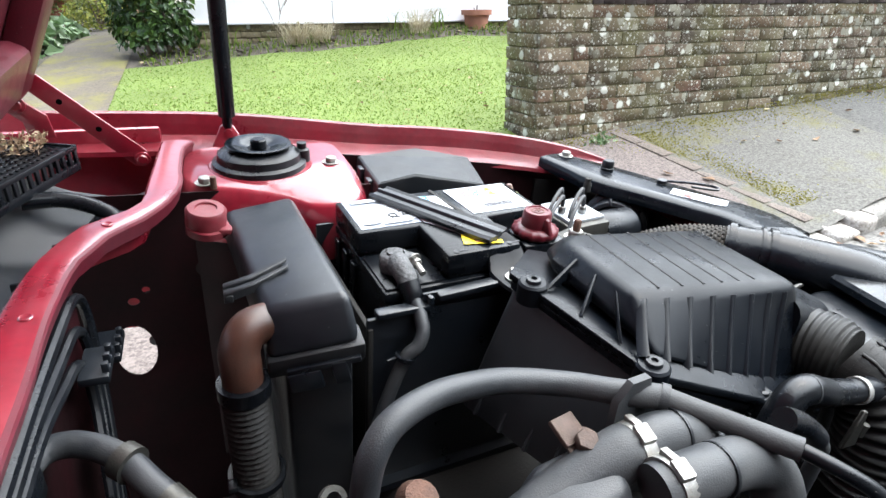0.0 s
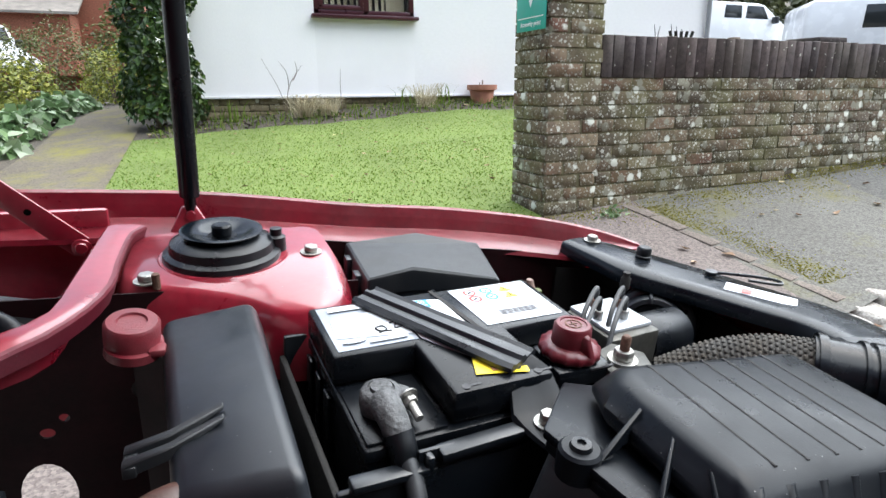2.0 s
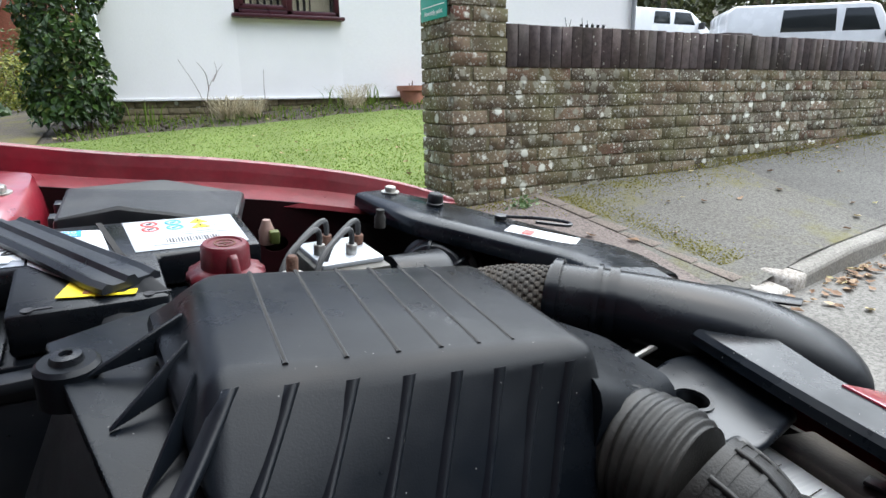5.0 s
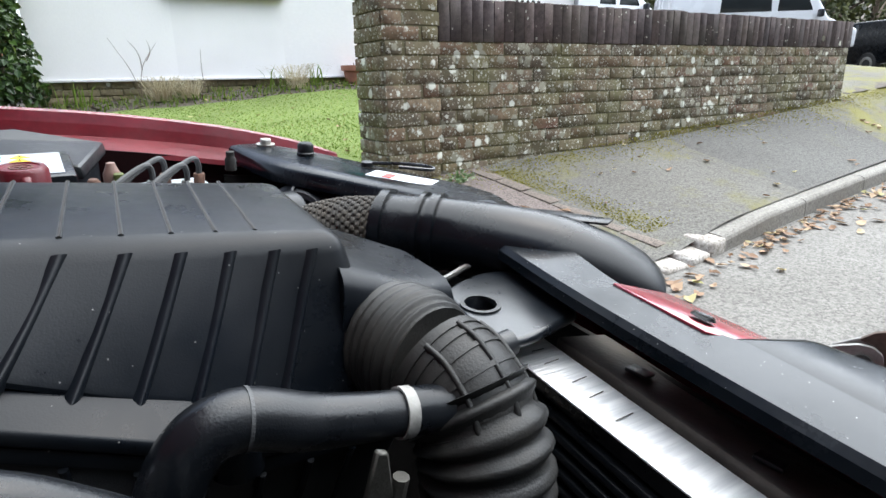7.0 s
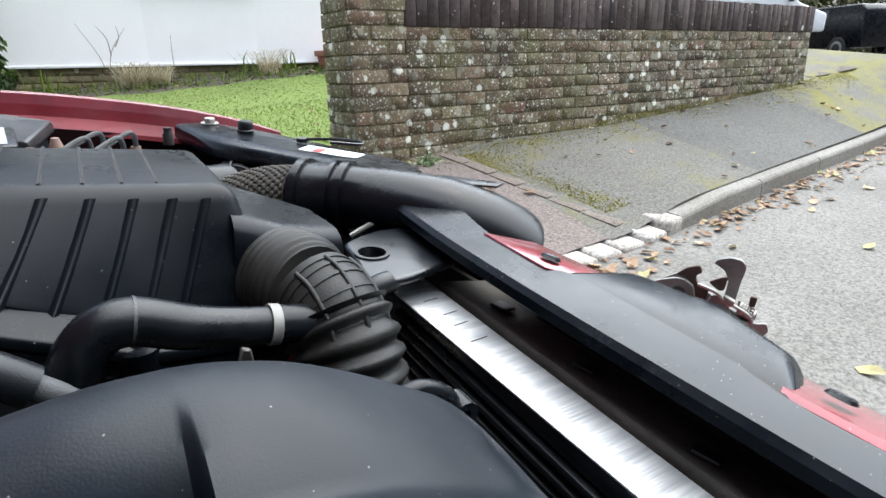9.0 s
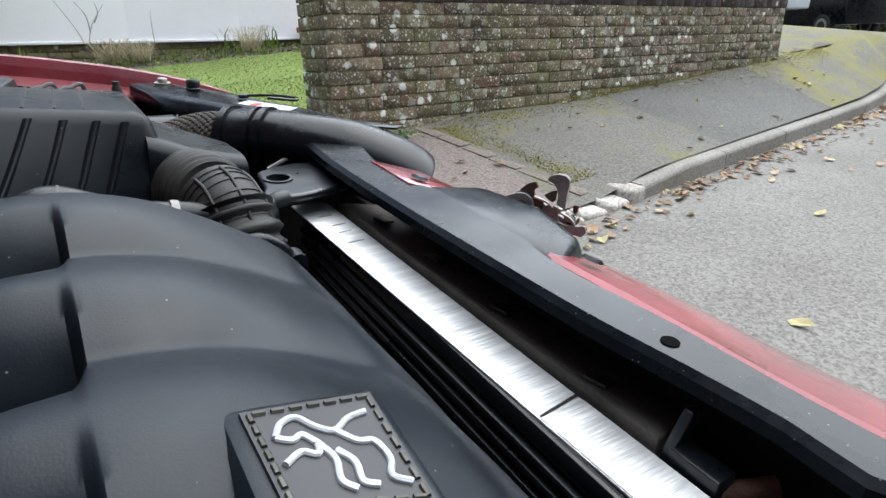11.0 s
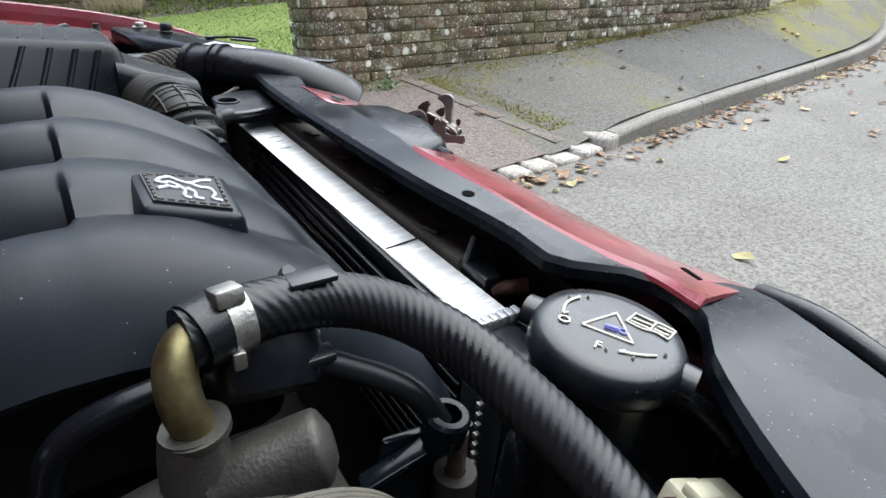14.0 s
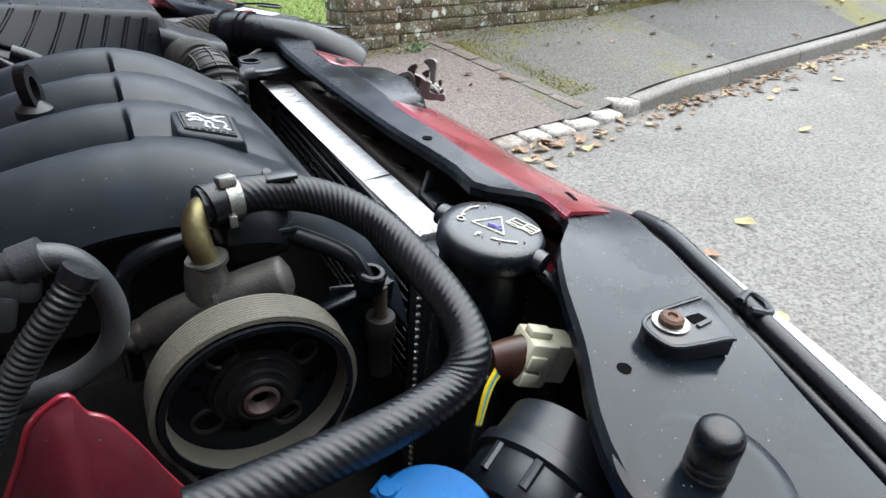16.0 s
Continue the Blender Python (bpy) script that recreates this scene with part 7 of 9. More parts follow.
# ---- control unit box ----
ecu = thing("control_unit_box", (0.11, 0.66, 0.45), "tall black plastic control unit box with a sloping lid", "control box")
low_ = [V3(0.081, 0.548, 0.716), V3(0.161, 0.528, 0.735), V3(0.152, 0.812, 0.728), V3(0.058, 0.818, 0.712)]
top_ = [V3(0.082, 0.562, 0.763), V3(0.1545, 0.545, 0.780), V3(0.142, 0.802, 0.7655), V3(0.0635, 0.808, 0.7515)]
part("lid", hexa(low_, top_, 0.009, 3), PLASTIC, ecu, smooth=50)
part("body", hexa([V3(0.10, 0.58, 0.3), V3(0.165, 0.575, 0.3), V3(0.16, 0.76, 0.3), V3(0.095, 0.77, 0.3)], [V3(0.096, 0.565, 0.718), V3(0.157, 0.545, 0.732), V3(0.148, 0.78, 0.73), V3(0.09, 0.798, 0.715)], 0.006), PLASTIC_DUSTY, ecu)
part("skirt", hexa([V3(0.081, 0.548, 0.698), V3(0.164, 0.527, 0.718), V3(0.164, 0.552, 0.72), V3(0.083, 0.572, 0.70)], [V3(0.080, 0.545, 0.719), V3(0.1635, 0.5245, 0.738), V3(0.164, 0.556, 0.74), V3(0.082, 0.574, 0.72)], 0.003), PLASTIC_DUSTY, ecu)
part("catch", join(box((0.112, 0.536, 0.70), (0.03, 0.006, 0.02), 0.002, (0, -12, -14)), box((0.142, 0.529, 0.709), (0.014, 0.006, 0.024), 0.002, (0, -12, -14)), box((0.128, 0.533, 0.716), (0.066, 0.005, 0.006), 0.001, (0, -13, -14))), PLASTIC, ecu)
for dy in (0.0, 0.013):
    part("clip_prong", hexa([V3(0.052, 0.601 + dy, 0.750), V3(0.078, 0.606 + dy, 0.754), V3(0.112, 0.618 + dy, 0.769), V3(0.112, 0.624 + dy, 0.769), V3(0.078, 0.613 + dy, 0.754), V3(0.052, 0.609 + dy, 0.750)],
                            [V3(0.052, 0.601 + dy, 0.760), V3(0.078, 0.606 + dy, 0.764), V3(0.112, 0.618 + dy, 0.772), V3(0.112, 0.624 + dy, 0.772), V3(0.078, 0.613 + dy, 0.764), V3(0.052, 0.609 + dy, 0.760)], 0.001, 1), PLASTIC_DUSTY, ecu, "forked plastic side clip")
part("clip_web", box((0.056, 0.611, 0.754), (0.008, 0.02, 0.008), 0.001), PLASTIC_DUSTY, ecu)
# red filler cap
rcap = thing("red_plug", (0.04, 0.775, 0.73), "faded red plastic bulkhead plug", "plug")
part("cap", lathe([(0, 0), (0.022, 0), (0.022, 0.018), (0.0195, 0.021), (0.012, 0.0215), (0.011, 0.0195), (0, 0.0195)], (0.042, 0.772, 0.752), (0.1, -0.12, 1), 30), RED_PLASTIC, rcap)
part("base", join(lathe([(0, 0), (0.0235, 0), (0.023, 0.008), (0, 0.008)], (0.043, 0.769, 0.745), (0.1, -0.12, 1), 30), box((0.062, 0.757, 0.749), (0.014, 0.014, 0.007), 0.002)), RED_PLASTIC, rcap)
# brown elbow and corrugated duct
duct = thing("loom_elbow", (0.065, 0.55, 0.6), "brown translucent plastic elbow on a black corrugated conduit", "conduit")
part("elbow", tube([(0.105, 0.58, 0.735), (0.085, 0.572, 0.744), (0.068, 0.563, 0.744), (0.0595, 0.556, 0.731), (0.0592, 0.552, 0.712), (0.0597, 0.551, 0.688)], 0.0178, 22, 7), BROWN_PLASTIC, duct, smooth=60)
part("corrugated_conduit", tube([(0.0597, 0.551, 0.692), (0.0605, 0.549, 0.67), (0.0618, 0.545, 0.62), (0.0632, 0.543, 0.56), (0.066, 0.54, 0.45)], 0.0215, 20, 6, 0.003, 0.0062), DARK, duct, smooth=60)
part("collar", ring((0.0598, 0.551, 0.694), 0.0205, 0.0028, seg=28, h=0.007), RUBBER, duct)
part("cable_tie", join(ring((0.0625, 0.544, 0.592), 0.0245, 0.0022, (0.05, -0.1, 1), 28, 0.004), box((0.04, 0.53, 0.598), (0.008, 0.012, 0.006), 0.001)), RUBBER, duct)

# ---- hydraulic block with its pipes ----
absu = thing("hydraulic_unit", (0.53, 0.78, 0.6), "pale aluminium hydraulic block with bent brake pipes", "hydraulic unit")
part("block", box((0.515, 0.74, 0.705), (0.07, 0.075, 0.05), 0.004, (0, 0, 8)), CAST, absu)
part("top_plate", box((0.515, 0.745, 0.732), (0.062, 0.064, 0.006), 0.002, (0, 0, 8)), LABEL_SILVER, absu, "pale bare aluminium top plate")
part("motor", lathe([(0, 0), (0.03, 0), (0.03, 0.06), (0.025, 0.066), (0, 0.066)], (0.575, 0.76, 0.685), (1, 0.1, 0), 28), PLASTIC_SMOOTH, absu)
for k, (x, y) in enumerate(((0.493, 0.738), (0.506, 0.762), (0.522, 0.732), (0.536, 0.756))):
    part("union_nut", hex_bolt((x, y, 0.735), 0.0058, 0.010, washer=False), RUST if k % 2 else STEEL, absu)
    part("brake_pipe", tube([(x, y, 0.742), (x, y, 0.754), (x - 0.004, y - 0.003, 0.7605), (x - 0.016, y - 0.012, 0.757), (x - 0.034, y - 0.028, 0.747), (x - 0.046, y - 0.04, 0.728)], 0.0027, 8, 6), RUBBER_GREY, absu)
part("bleed_screw", lathe([(0, 0), (0.006, 0), (0.006, 0.012), (0.0045, 0.014), (0.0045, 0.02), (0, 0.02)], (0.575, 0.80, 0.735), seg=14), DARK, absu)
lampcap = thing("headlamp_rear_cap", (0.64, 0.8, 0.62), "large round black headlamp rear cap with ribs", "headlamp cap")
LCX = Vector((-0.72, -0.66, 0.18)).normalized()
LCC = V3(0.672, 0.838, 0.65)
part("housing", lathe([(0.0, -0.06), (0.056, -0.06), (0.056, -0.004), (0.05, 0.0), (0, 0.0)], LCC, LCX, 40), PLASTIC_SMOOTH, lampcap)
part("cap", lathe([(0.047, -0.004), (0.0545, -0.002), (0.0545, 0.009), (0.05, 0.012), (0.0475, 0.013), (0.046, 0.024), (0.042, 0.029), (0.036, 0.030), (0.033, 0.025), (0, 0.025)], LCC, LCX, 40), PLASTIC, lampcap, "stepped round cap")
for a in (0.3, 1.35, 2.4, 3.45, 4.5, 5.55):
    lc_side = LCX.cross(V3(0, 0, 1)).normalized()
    lc_up = lc_side.cross(LCX)
    d_ = lc_side * math.cos(a) + lc_up * math.sin(a)
    part("rib", tube([LCC + d_ * 0.049 + LCX * 0.012, LCC + d_ * 0.045 + LCX * 0.027, LCC + d_ * 0.036 + LCX * 0.031], 0.0028, 8, 3), PLASTIC, lampcap)
wires = thing("yellow_lead", (0.6, 0.66, 0.69), "thin yellow and red leads to a brown and cream connector", "wire")
part("yellow_wire", tube([(0.565, 0.64, 0.68), (0.585, 0.655, 0.71), (0.612, 0.665, 0.713)], 0.0015, 6, 5), YELLOW_INK, wires)
part("red_wire", tube([(0.568, 0.635, 0.68), (0.588, 0.65, 0.707), (0.612, 0.66, 0.71)], 0.0015, 6, 5), RED_INK, wires)
part("plug", join(lathe([(0, 0), (0.008, 0), (0.008, 0.014), (0, 0.014)], (0.612, 0.663, 0.713), (1, 0.2, 0), 14)), BROWN_PLASTIC, wires)
part("socket", box((0.635, 0.668, 0.714), (0.02, 0.016, 0.014), 0.002), CREAM_PLASTIC, wires)
bulb = thing("small_bottle", (0.45, 0.83, 0.7), "small pinkish plastic bleed bottle with a green clip", "bottle")
part("bottle", lathe([(0, 0), (0.008, 0), (0.0085, 0.014), (0.006, 0.02), (0.004, 0.026), (0, 0.027)], (0.462, 0.835, 0.715), seg=16), PINK_PLASTIC, bulb)
part("clip", box((0.468, 0.825, 0.725), (0.01, 0.01, 0.014), 0.002), HEDGE, bulb)

# ---- air filter box ----
airbox = thing("air_filter_box", (0.46, 0.48, 0.55), "dusty black ribbed plastic air filter box", "air filter")
RIM = [V3(0.306, 0.54, 0.779), V3(0.350, 0.383, 0.771), V3(0.495, 0.378, 0.708), V3(0.600, 0.402, 0.685), V3(0.60, 0.60, 0.70), V3(0.36, 0.60, 0.766)]
def top_z(x, y):
    return 0.8025 - 0.077 * (x - 0.371) - 0.03 * (y - 0.447)


TOPQ = [V3(x, y, top_z(x, y)) for x, y in ((0.373, 0.552), (0.371, 0.447), (0.50, 0.442), (0.566, 0.438), (0.563, 0.571), (0.385, 0.572))]
INN = [V3(0.347, 0.537, 0.779), V3(0.366, 0.398, 0.771), V3(0.495, 0.392, 0.712), V3(0.588, 0.41, 0.69), V3(0.588, 0.59, 0.705), V3(0.37, 0.59, 0.768)]
def finer(q):
    out = [q[0], q[1]]
    for a, b in ((q[1], q[2]), (q[2], q[3])):
        out += [a.lerp(b, k / 4) for k in (1, 2, 3, 4)]
    return out + q[4:]


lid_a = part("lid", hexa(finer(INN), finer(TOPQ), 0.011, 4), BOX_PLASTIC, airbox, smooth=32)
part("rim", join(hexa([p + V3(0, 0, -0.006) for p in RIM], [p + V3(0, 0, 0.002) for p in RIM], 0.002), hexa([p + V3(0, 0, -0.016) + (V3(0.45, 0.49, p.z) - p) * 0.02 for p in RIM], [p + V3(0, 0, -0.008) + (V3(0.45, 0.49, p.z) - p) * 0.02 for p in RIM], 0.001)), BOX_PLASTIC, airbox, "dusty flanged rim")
# Lower body and lower ribs in paler plastic, standing for light on them
part("lower_body", hexa([V3(0.262, 0.525, 0.64), V3(0.325, 0.375, 0.64), V3(0.49, 0.41, 0.6), V3(0.57, 0.42, 0.6), V3(0.57, 0.57, 0.6), V3(0.36, 0.565, 0.63)], [p + V3(0, 0, -0.012) + (V3(0.45, 0.49, p.z) - p) * 0.05 for p in RIM], 0.004), PLASTIC_DUSTY, airbox)
for x in (0.405, 0.432, 0.457, 0.479, 0.5, 0.52):
    a, b = V3(x, 0.452, top_z(x, 0.452) + 0.0002), V3(x + 0.002, 0.566, top_z(x + 0.002, 0.566) + 0.0002)
    part("top_crease", join(tube([a + V3(-0.0008, 0, -0.0004), b + V3(-0.0008, 0, -0.0004)], 0.0006, 6, 2), tube([a + V3(0.0008, 0, -0.0004), b + V3(0.0008, 0, -0.0004)], 0.0005, 6, 2)), PLASTIC_DUSTY, lid_a)
    # Dark strip laid on each crease in place of its shade
    part("crease_dark_strip", box(a.lerp(b, 0.5) + V3(0, 0, 0.0001), (0.0011, (b - a).length, 0.0006), 0, (math.degrees(math.atan2(b.z - a.z, b.y - a.y)), 0, -1)), DARK, lid_a)


def front_low(x):
    return INN[1].lerp(INN[2], (x - 0.362) / 0.133) if x < 0.495 else INN[2].lerp(INN[3], (x - 0.495) / 0.093)


for x in (0.385, 0.409, 0.435, 0.461, 0.485, 0.508, 0.53, 0.55):
    out = V3(0, -0.86, 0.5)
    rows_r = []
    for w in (0.03, 0.25, 0.45, 0.65, 0.8, 0.92):
        xx = x - 0.03 * (1 - w)
        lo, hi = front_low(xx - 0.004), TOPQ[1].lerp(TOPQ[2], (xx - 0.371) / 0.129) if xx < 0.5 else TOPQ[2].lerp(TOPQ[3], (xx - 0.5) / 0.066)
        s_ = lo.lerp(hi, w)
        h_ = 0.0042 - 0.0026 * w
        rows_r.append([s_ + V3(-0.0058, 0.003, -0.002), s_ + out * h_ * 0.3 + V3(-0.0036, 0, 0), s_ + out * h_ * 0.85 + V3(-0.0013, 0, 0), s_ + out * h_, s_ + out * h_ * 0.85 + V3(0.0009, 0, 0), s_ + out * h_ * 0.35 + V3(0.002, 0, 0), s_ + V3(0.0032, 0.003, -0.002)])
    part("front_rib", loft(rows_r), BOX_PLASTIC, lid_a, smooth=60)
for k in range(3):
    u = 0.22 + 0.27 * k
    low, hi = RIM[0].lerp(RIM[1], u) + V3(0.008, 0.0, 0.001), INN[0].lerp(INN[1], u).lerp(TOPQ[0].lerp(TOPQ[1], u), 0.8)
    base_in = V3(hi.x + 0.004, hi.y, low.z)
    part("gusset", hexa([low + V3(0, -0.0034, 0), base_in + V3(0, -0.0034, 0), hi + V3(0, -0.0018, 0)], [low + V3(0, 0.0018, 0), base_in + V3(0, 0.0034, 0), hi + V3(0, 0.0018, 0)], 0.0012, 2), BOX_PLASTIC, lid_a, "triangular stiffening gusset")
for k in range(5):
    u = 0.12 + 0.19 * k
    t0_, t1_ = RIM[0].lerp(RIM[1], u) + V3(0.012, 0.004, -0.016), V3(0.262, 0.525, 0.64).lerp(V3(0.325, 0.375, 0.64), u) + V3(0.0, 0, 0.002)
    part("lower_rib", tube([t0_, t1_], 0.0026, 6, 2), PLASTIC_DUSTY, airbox)
for k in range(8):
    x_ = 0.372 + 0.026 * k
    top_ = RIM[1].lerp(RIM[2], (x_ - 0.35) / 0.145) if x_ < 0.495 else RIM[2].lerp(RIM[3], (x_ - 0.495) / 0.105)
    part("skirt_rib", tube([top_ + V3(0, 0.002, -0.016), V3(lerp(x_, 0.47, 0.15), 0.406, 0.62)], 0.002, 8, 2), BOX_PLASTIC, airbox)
for c, r in ((V3(0.318, 0.515, 0.781), 0.014), (V3(0.358, 0.392, 0.772), 0.014), (V3(0.492, 0.388, 0.712), 0.013)):
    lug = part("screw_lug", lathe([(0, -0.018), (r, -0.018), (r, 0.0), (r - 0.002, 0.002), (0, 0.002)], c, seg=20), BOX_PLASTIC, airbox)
    part("screw", lathe([(0, 0.002), (0.0075, 0.002), (0.0065, 0.005), (0.003, 0.0055), (0.0025, 0.0035), (0, 0.0035)], c, seg=18), RUBBER, lug)
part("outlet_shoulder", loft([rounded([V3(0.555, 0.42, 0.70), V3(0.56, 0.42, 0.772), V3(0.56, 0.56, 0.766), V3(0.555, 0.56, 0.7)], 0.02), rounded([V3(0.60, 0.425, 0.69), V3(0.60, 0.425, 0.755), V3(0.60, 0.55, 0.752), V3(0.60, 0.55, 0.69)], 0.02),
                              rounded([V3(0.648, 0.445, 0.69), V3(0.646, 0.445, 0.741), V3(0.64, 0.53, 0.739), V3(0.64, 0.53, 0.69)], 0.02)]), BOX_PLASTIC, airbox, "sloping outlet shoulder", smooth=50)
# intake hose to the throttle
ahose = thing("air_hose", (0.61, 0.33, 0.6), "black corrugated rubber air hose with ribbed cuff", "air hose")
AH = [(0.582, 0.455, 0.712), (0.592, 0.42, 0.722), (0.600, 0.388, 0.725), (0.606, 0.366, 0.718), (0.609, 0.351, 0.70), (0.610, 0.342, 0.672), (0.611, 0.338, 0.61)]
part("collar", tube(AH[:3], lambda u: 0.0375 if u < 0.8 else 0.0375 - 0.026 * (u - 0.8), 28, 8, 0.0022, 0.006), RUBBER_DUSTY, ahose, smooth=70)
part("cuff", tube(AH[2:5], 0.0322, 28, 8), RUBBER_DUSTY, ahose, smooth=70)
part("bellows", tube(AH[3:], 0.0375, 28, 10, 0.0055, 0.0105), RUBBER_DUSTY, ahose, smooth=70)
sp = spline(AH[2:5], 8)
for a in (0.9, 1.6, 2.3):
    pts_ = []
    for i, q in enumerate(sp):
        way = (sp[min(i + 1, len(sp) - 1)] - sp[max(i - 1, 0)]).normalized()
        sd = way.cross(V3(0, 0, 1)).normalized()
        pts_.append(q + (sd * math.cos(a) + sd.cross(way) * math.sin(a)) * 0.0325)
    part("long_rib", tube(pts_[2:-2:4], 0.0018, 8, 4), RUBBER_DUSTY, ahose, smooth=60)
for i in range(2, 15, 2):
    way = (sp[i + 1] - sp[i - 1]).normalized()
    part("cross_rib", ring(sp[i], 0.0322, 0.0009, way, 28, 0.0014), RUBBER_DUSTY, ahose)
bhose = thing("breather_hose", (0.5, 0.34, 0.72), "dusty black rubber breather hose with a moulded bend", "hose")
part("hose", tube([(0.568, 0.352, 0.727), (0.54, 0.352, 0.732), (0.515, 0.352, 0.738), (0.49, 0.352, 0.7475), (0.474, 0.351, 0.745), (0.462, 0.348, 0.731), (0.454, 0.345, 0.705), (0.45, 0.34, 0.66)], lambda u: 0.0105 + 0.0025 * min(1, u * 3), 18, 8), RUBBER, bhose, smooth=70)
part("spigot", tube([(0.585, 0.352, 0.724), (0.562, 0.352, 0.728)], 0.0118, 18, 3), PLASTIC_SMOOTH, bhose)
part("clamp_band", ring((0.562, 0.352, 0.7280), 0.0118, 0.0006, (1, 0, -0.17), 28, 0.003), LATCH_STEEL, bhose, "pale steel clamp band")
part("seam", ring((0.49, 0.352, 0.7475), 0.0128, 0.0005, (1, 0, -0.2), 24, 0.0008), RUBBER_GREY, bhose)
shose = thing("sleeved_pipe", (0.44, 0.31, 0.76), "thick black sleeved pipe beside the manifold", "hose")
part("sleeve", tube([(0.405, 0.312, 0.776), (0.42, 0.311, 0.769), (0.434, 0.31, 0.759), (0.447, 0.31, 0.748)], 0.0095, 18, 6), RUBBER, shose, smooth=70)
part("pipe", tube([(0.444, 0.31, 0.751), (0.458, 0.31, 0.738), (0.466, 0.312, 0.72), (0.468, 0.314, 0.65)], 0.006, 14, 6), RUBBER_GREY, shose, smooth=70)
tabb = thing("bracket_tab", (0.538, 0.33, 0.69), "bare grey steel bracket tab behind the manifold", "bracket")
part("tab", hexa([V3(0.53, 0.328, 0.69), V3(0.549, 0.328, 0.69), V3(0.5435, 0.328, 0.729), V3(0.538, 0.328, 0.731)], [V3(0.53, 0.332, 0.69), V3(0.549, 0.332, 0.69), V3(0.5435, 0.332, 0.729), V3(0.538, 0.332, 0.731)], 0.001, 1), CAST, tabb)
part("lug", tube([(0.549, 0.33, 0.7), (0.551, 0.33, 0.712)], 0.004, 8, 2), CAST, tabb)
hbr = thing("sensor_ring", (0.6, 0.23, 0.7), "black plastic ring clip with a screw eye", "clip")
part("ring", tube([(0.572, 0.228, 0.735), (0.578, 0.229, 0.749), (0.592, 0.23, 0.752), (0.607, 0.23, 0.742), (0.61, 0.23, 0.728)], 0.0045, 10, 6), PLASTIC_SMOOTH, hbr)
part("eye", ring((0.614, 0.23, 0.734), 0.0045, 0.002, (0, 1, 0), 18, 0.006), PLASTIC_SMOOTH, hbr)
part("stem", tube([(0.595, 0.232, 0.74), (0.6, 0.235, 0.70), (0.6, 0.24, 0.62)], 0.008, 10, 3), PLASTIC_SMOOTH, hbr)
# snorkel
snork = thing("intake_snorkel", (0.75, 0.53, 0.68), "black moulded plastic intake snorkel reaching over the front panel", "air duct")
SN = [(0.672, 0.618, 0.716), (0.69, 0.598, 0.718), (0.71, 0.576, 0.72), (0.74, 0.545, 0.722), (0.78, 0.513, 0.720), (0.815, 0.489, 0.711), (0.841, 0.473, 0.70), (0.855, 0.466, 0.691)]
part("duct", tube(SN, lambda u: 0.0355 if u < 0.3 else 0.0355 + 0.006 * math.sin((u - 0.3) * 2.2), 28, 8, flat=lambda u: (1.0 + 0.25 * max(0, u - 0.3), 1.0 - 0.55 * max(0, u - 0.3) - (0.25 if u > 0.985 else 0))), PLASTIC_SMOOTH, snork, smooth=70)
for i_, c in ((0, (0.676, 0.614, 0.7165)), (1, (0.700, 0.587, 0.719)), (2, (0.708, 0.578, 0.72))):
    part("band", ring(c, 0.0372, 0.0018, (0.7, -0.7, 0.05), 32, 0.004 if i_ != 1 else 0.002), PLASTIC_SMOOTH, snork)
seam_pts = []
for q, rr in zip(spline(SN, 4)[10:], [0.036] * 40):
    seam_pts.append(q + V3(-0.018, -0.026, 0.002))
part("mould_seam", tube(seam_pts[::3], 0.0008, 5, 3), PLASTIC_DUSTY, snork)
part("pressed_panel", prism([(0.77, 0.555), (0.80, 0.545), (0.845, 0.5), (0.83, 0.492), (0.79, 0.52)], 0.744, 0.7465, 0.001), PLASTIC_SMOOTH, snork)
sleeve = thing("knitted_sleeve", (0.64, 0.65, 0.69), "grey-brown knitted sleeve over the flexible intake hose", "hose sleeve")
SL = [V3(0.575, 0.70, 0.66), V3(0.61, 0.675, 0.69), V3(0.645, 0.647, 0.708), V3(0.678, 0.614, 0.7155)]
core_path = spline(SL, 10)
part("hose", tube(SL, 0.031, 22, 10), KNIT, sleeve)
knots, kk = [], 0
for i in range(0, len(core_path) - 1):
    way = (core_path[i + 1] - core_path[i]).normalized()
    sd = way.cross(V3(0, 0, 1)).normalized()
    uq = sd.cross(way)
    for j in range(26):
        a = 2 * math.pi * (j + 0.5 * (i % 2)) / 26
        o = sd * math.cos(a) + uq * math.sin(a)
        t = (sd * -math.sin(a) + uq * math.cos(a))
        c = core_path[i] + o * 0.0315
        m3 = Matrix((t, way, o)).transposed().to_4x4()
        bb = box((0, 0, 0), (0.0058, 0.0036, 0.0026), 0.0009, segments=1)
        bb.transform(Matrix.Translation(c) @ m3)
        knots.append(bb)
part("knit", join(*knots), KNIT, sleeve, smooth=60)

# ---- radiator ----
rad = thing("radiator", (0.715, 0.2, 0.3), "black radiator with a silver foil strip along its top", "radiator")
part("core", box((0.718, 0.2, 0.49), (0.022, 0.49, 0.375)), DARK, rad)
part("foil_strip", hexa([V3(0.7045, -0.037, 0.680), V3(0.7385, -0.037, 0.680), V3(0.7235, 0.449, 0.684), V3(0.6865, 0.449, 0.684)], [V3(0.7045, -0.037, 0.6812), V3(0.7385, -0.037, 0.6812), V3(0.7235, 0.449, 0.6852), V3(0.6865, 0.449, 0.6852)]), ALU_TAPE, rad, "creased silver foil tape")
part("foil_seam", box((0.7175, 0.083, 0.6833), (0.033, 0.0014, 0.0008), 0, (0, 0, 8)), DARK, rad)
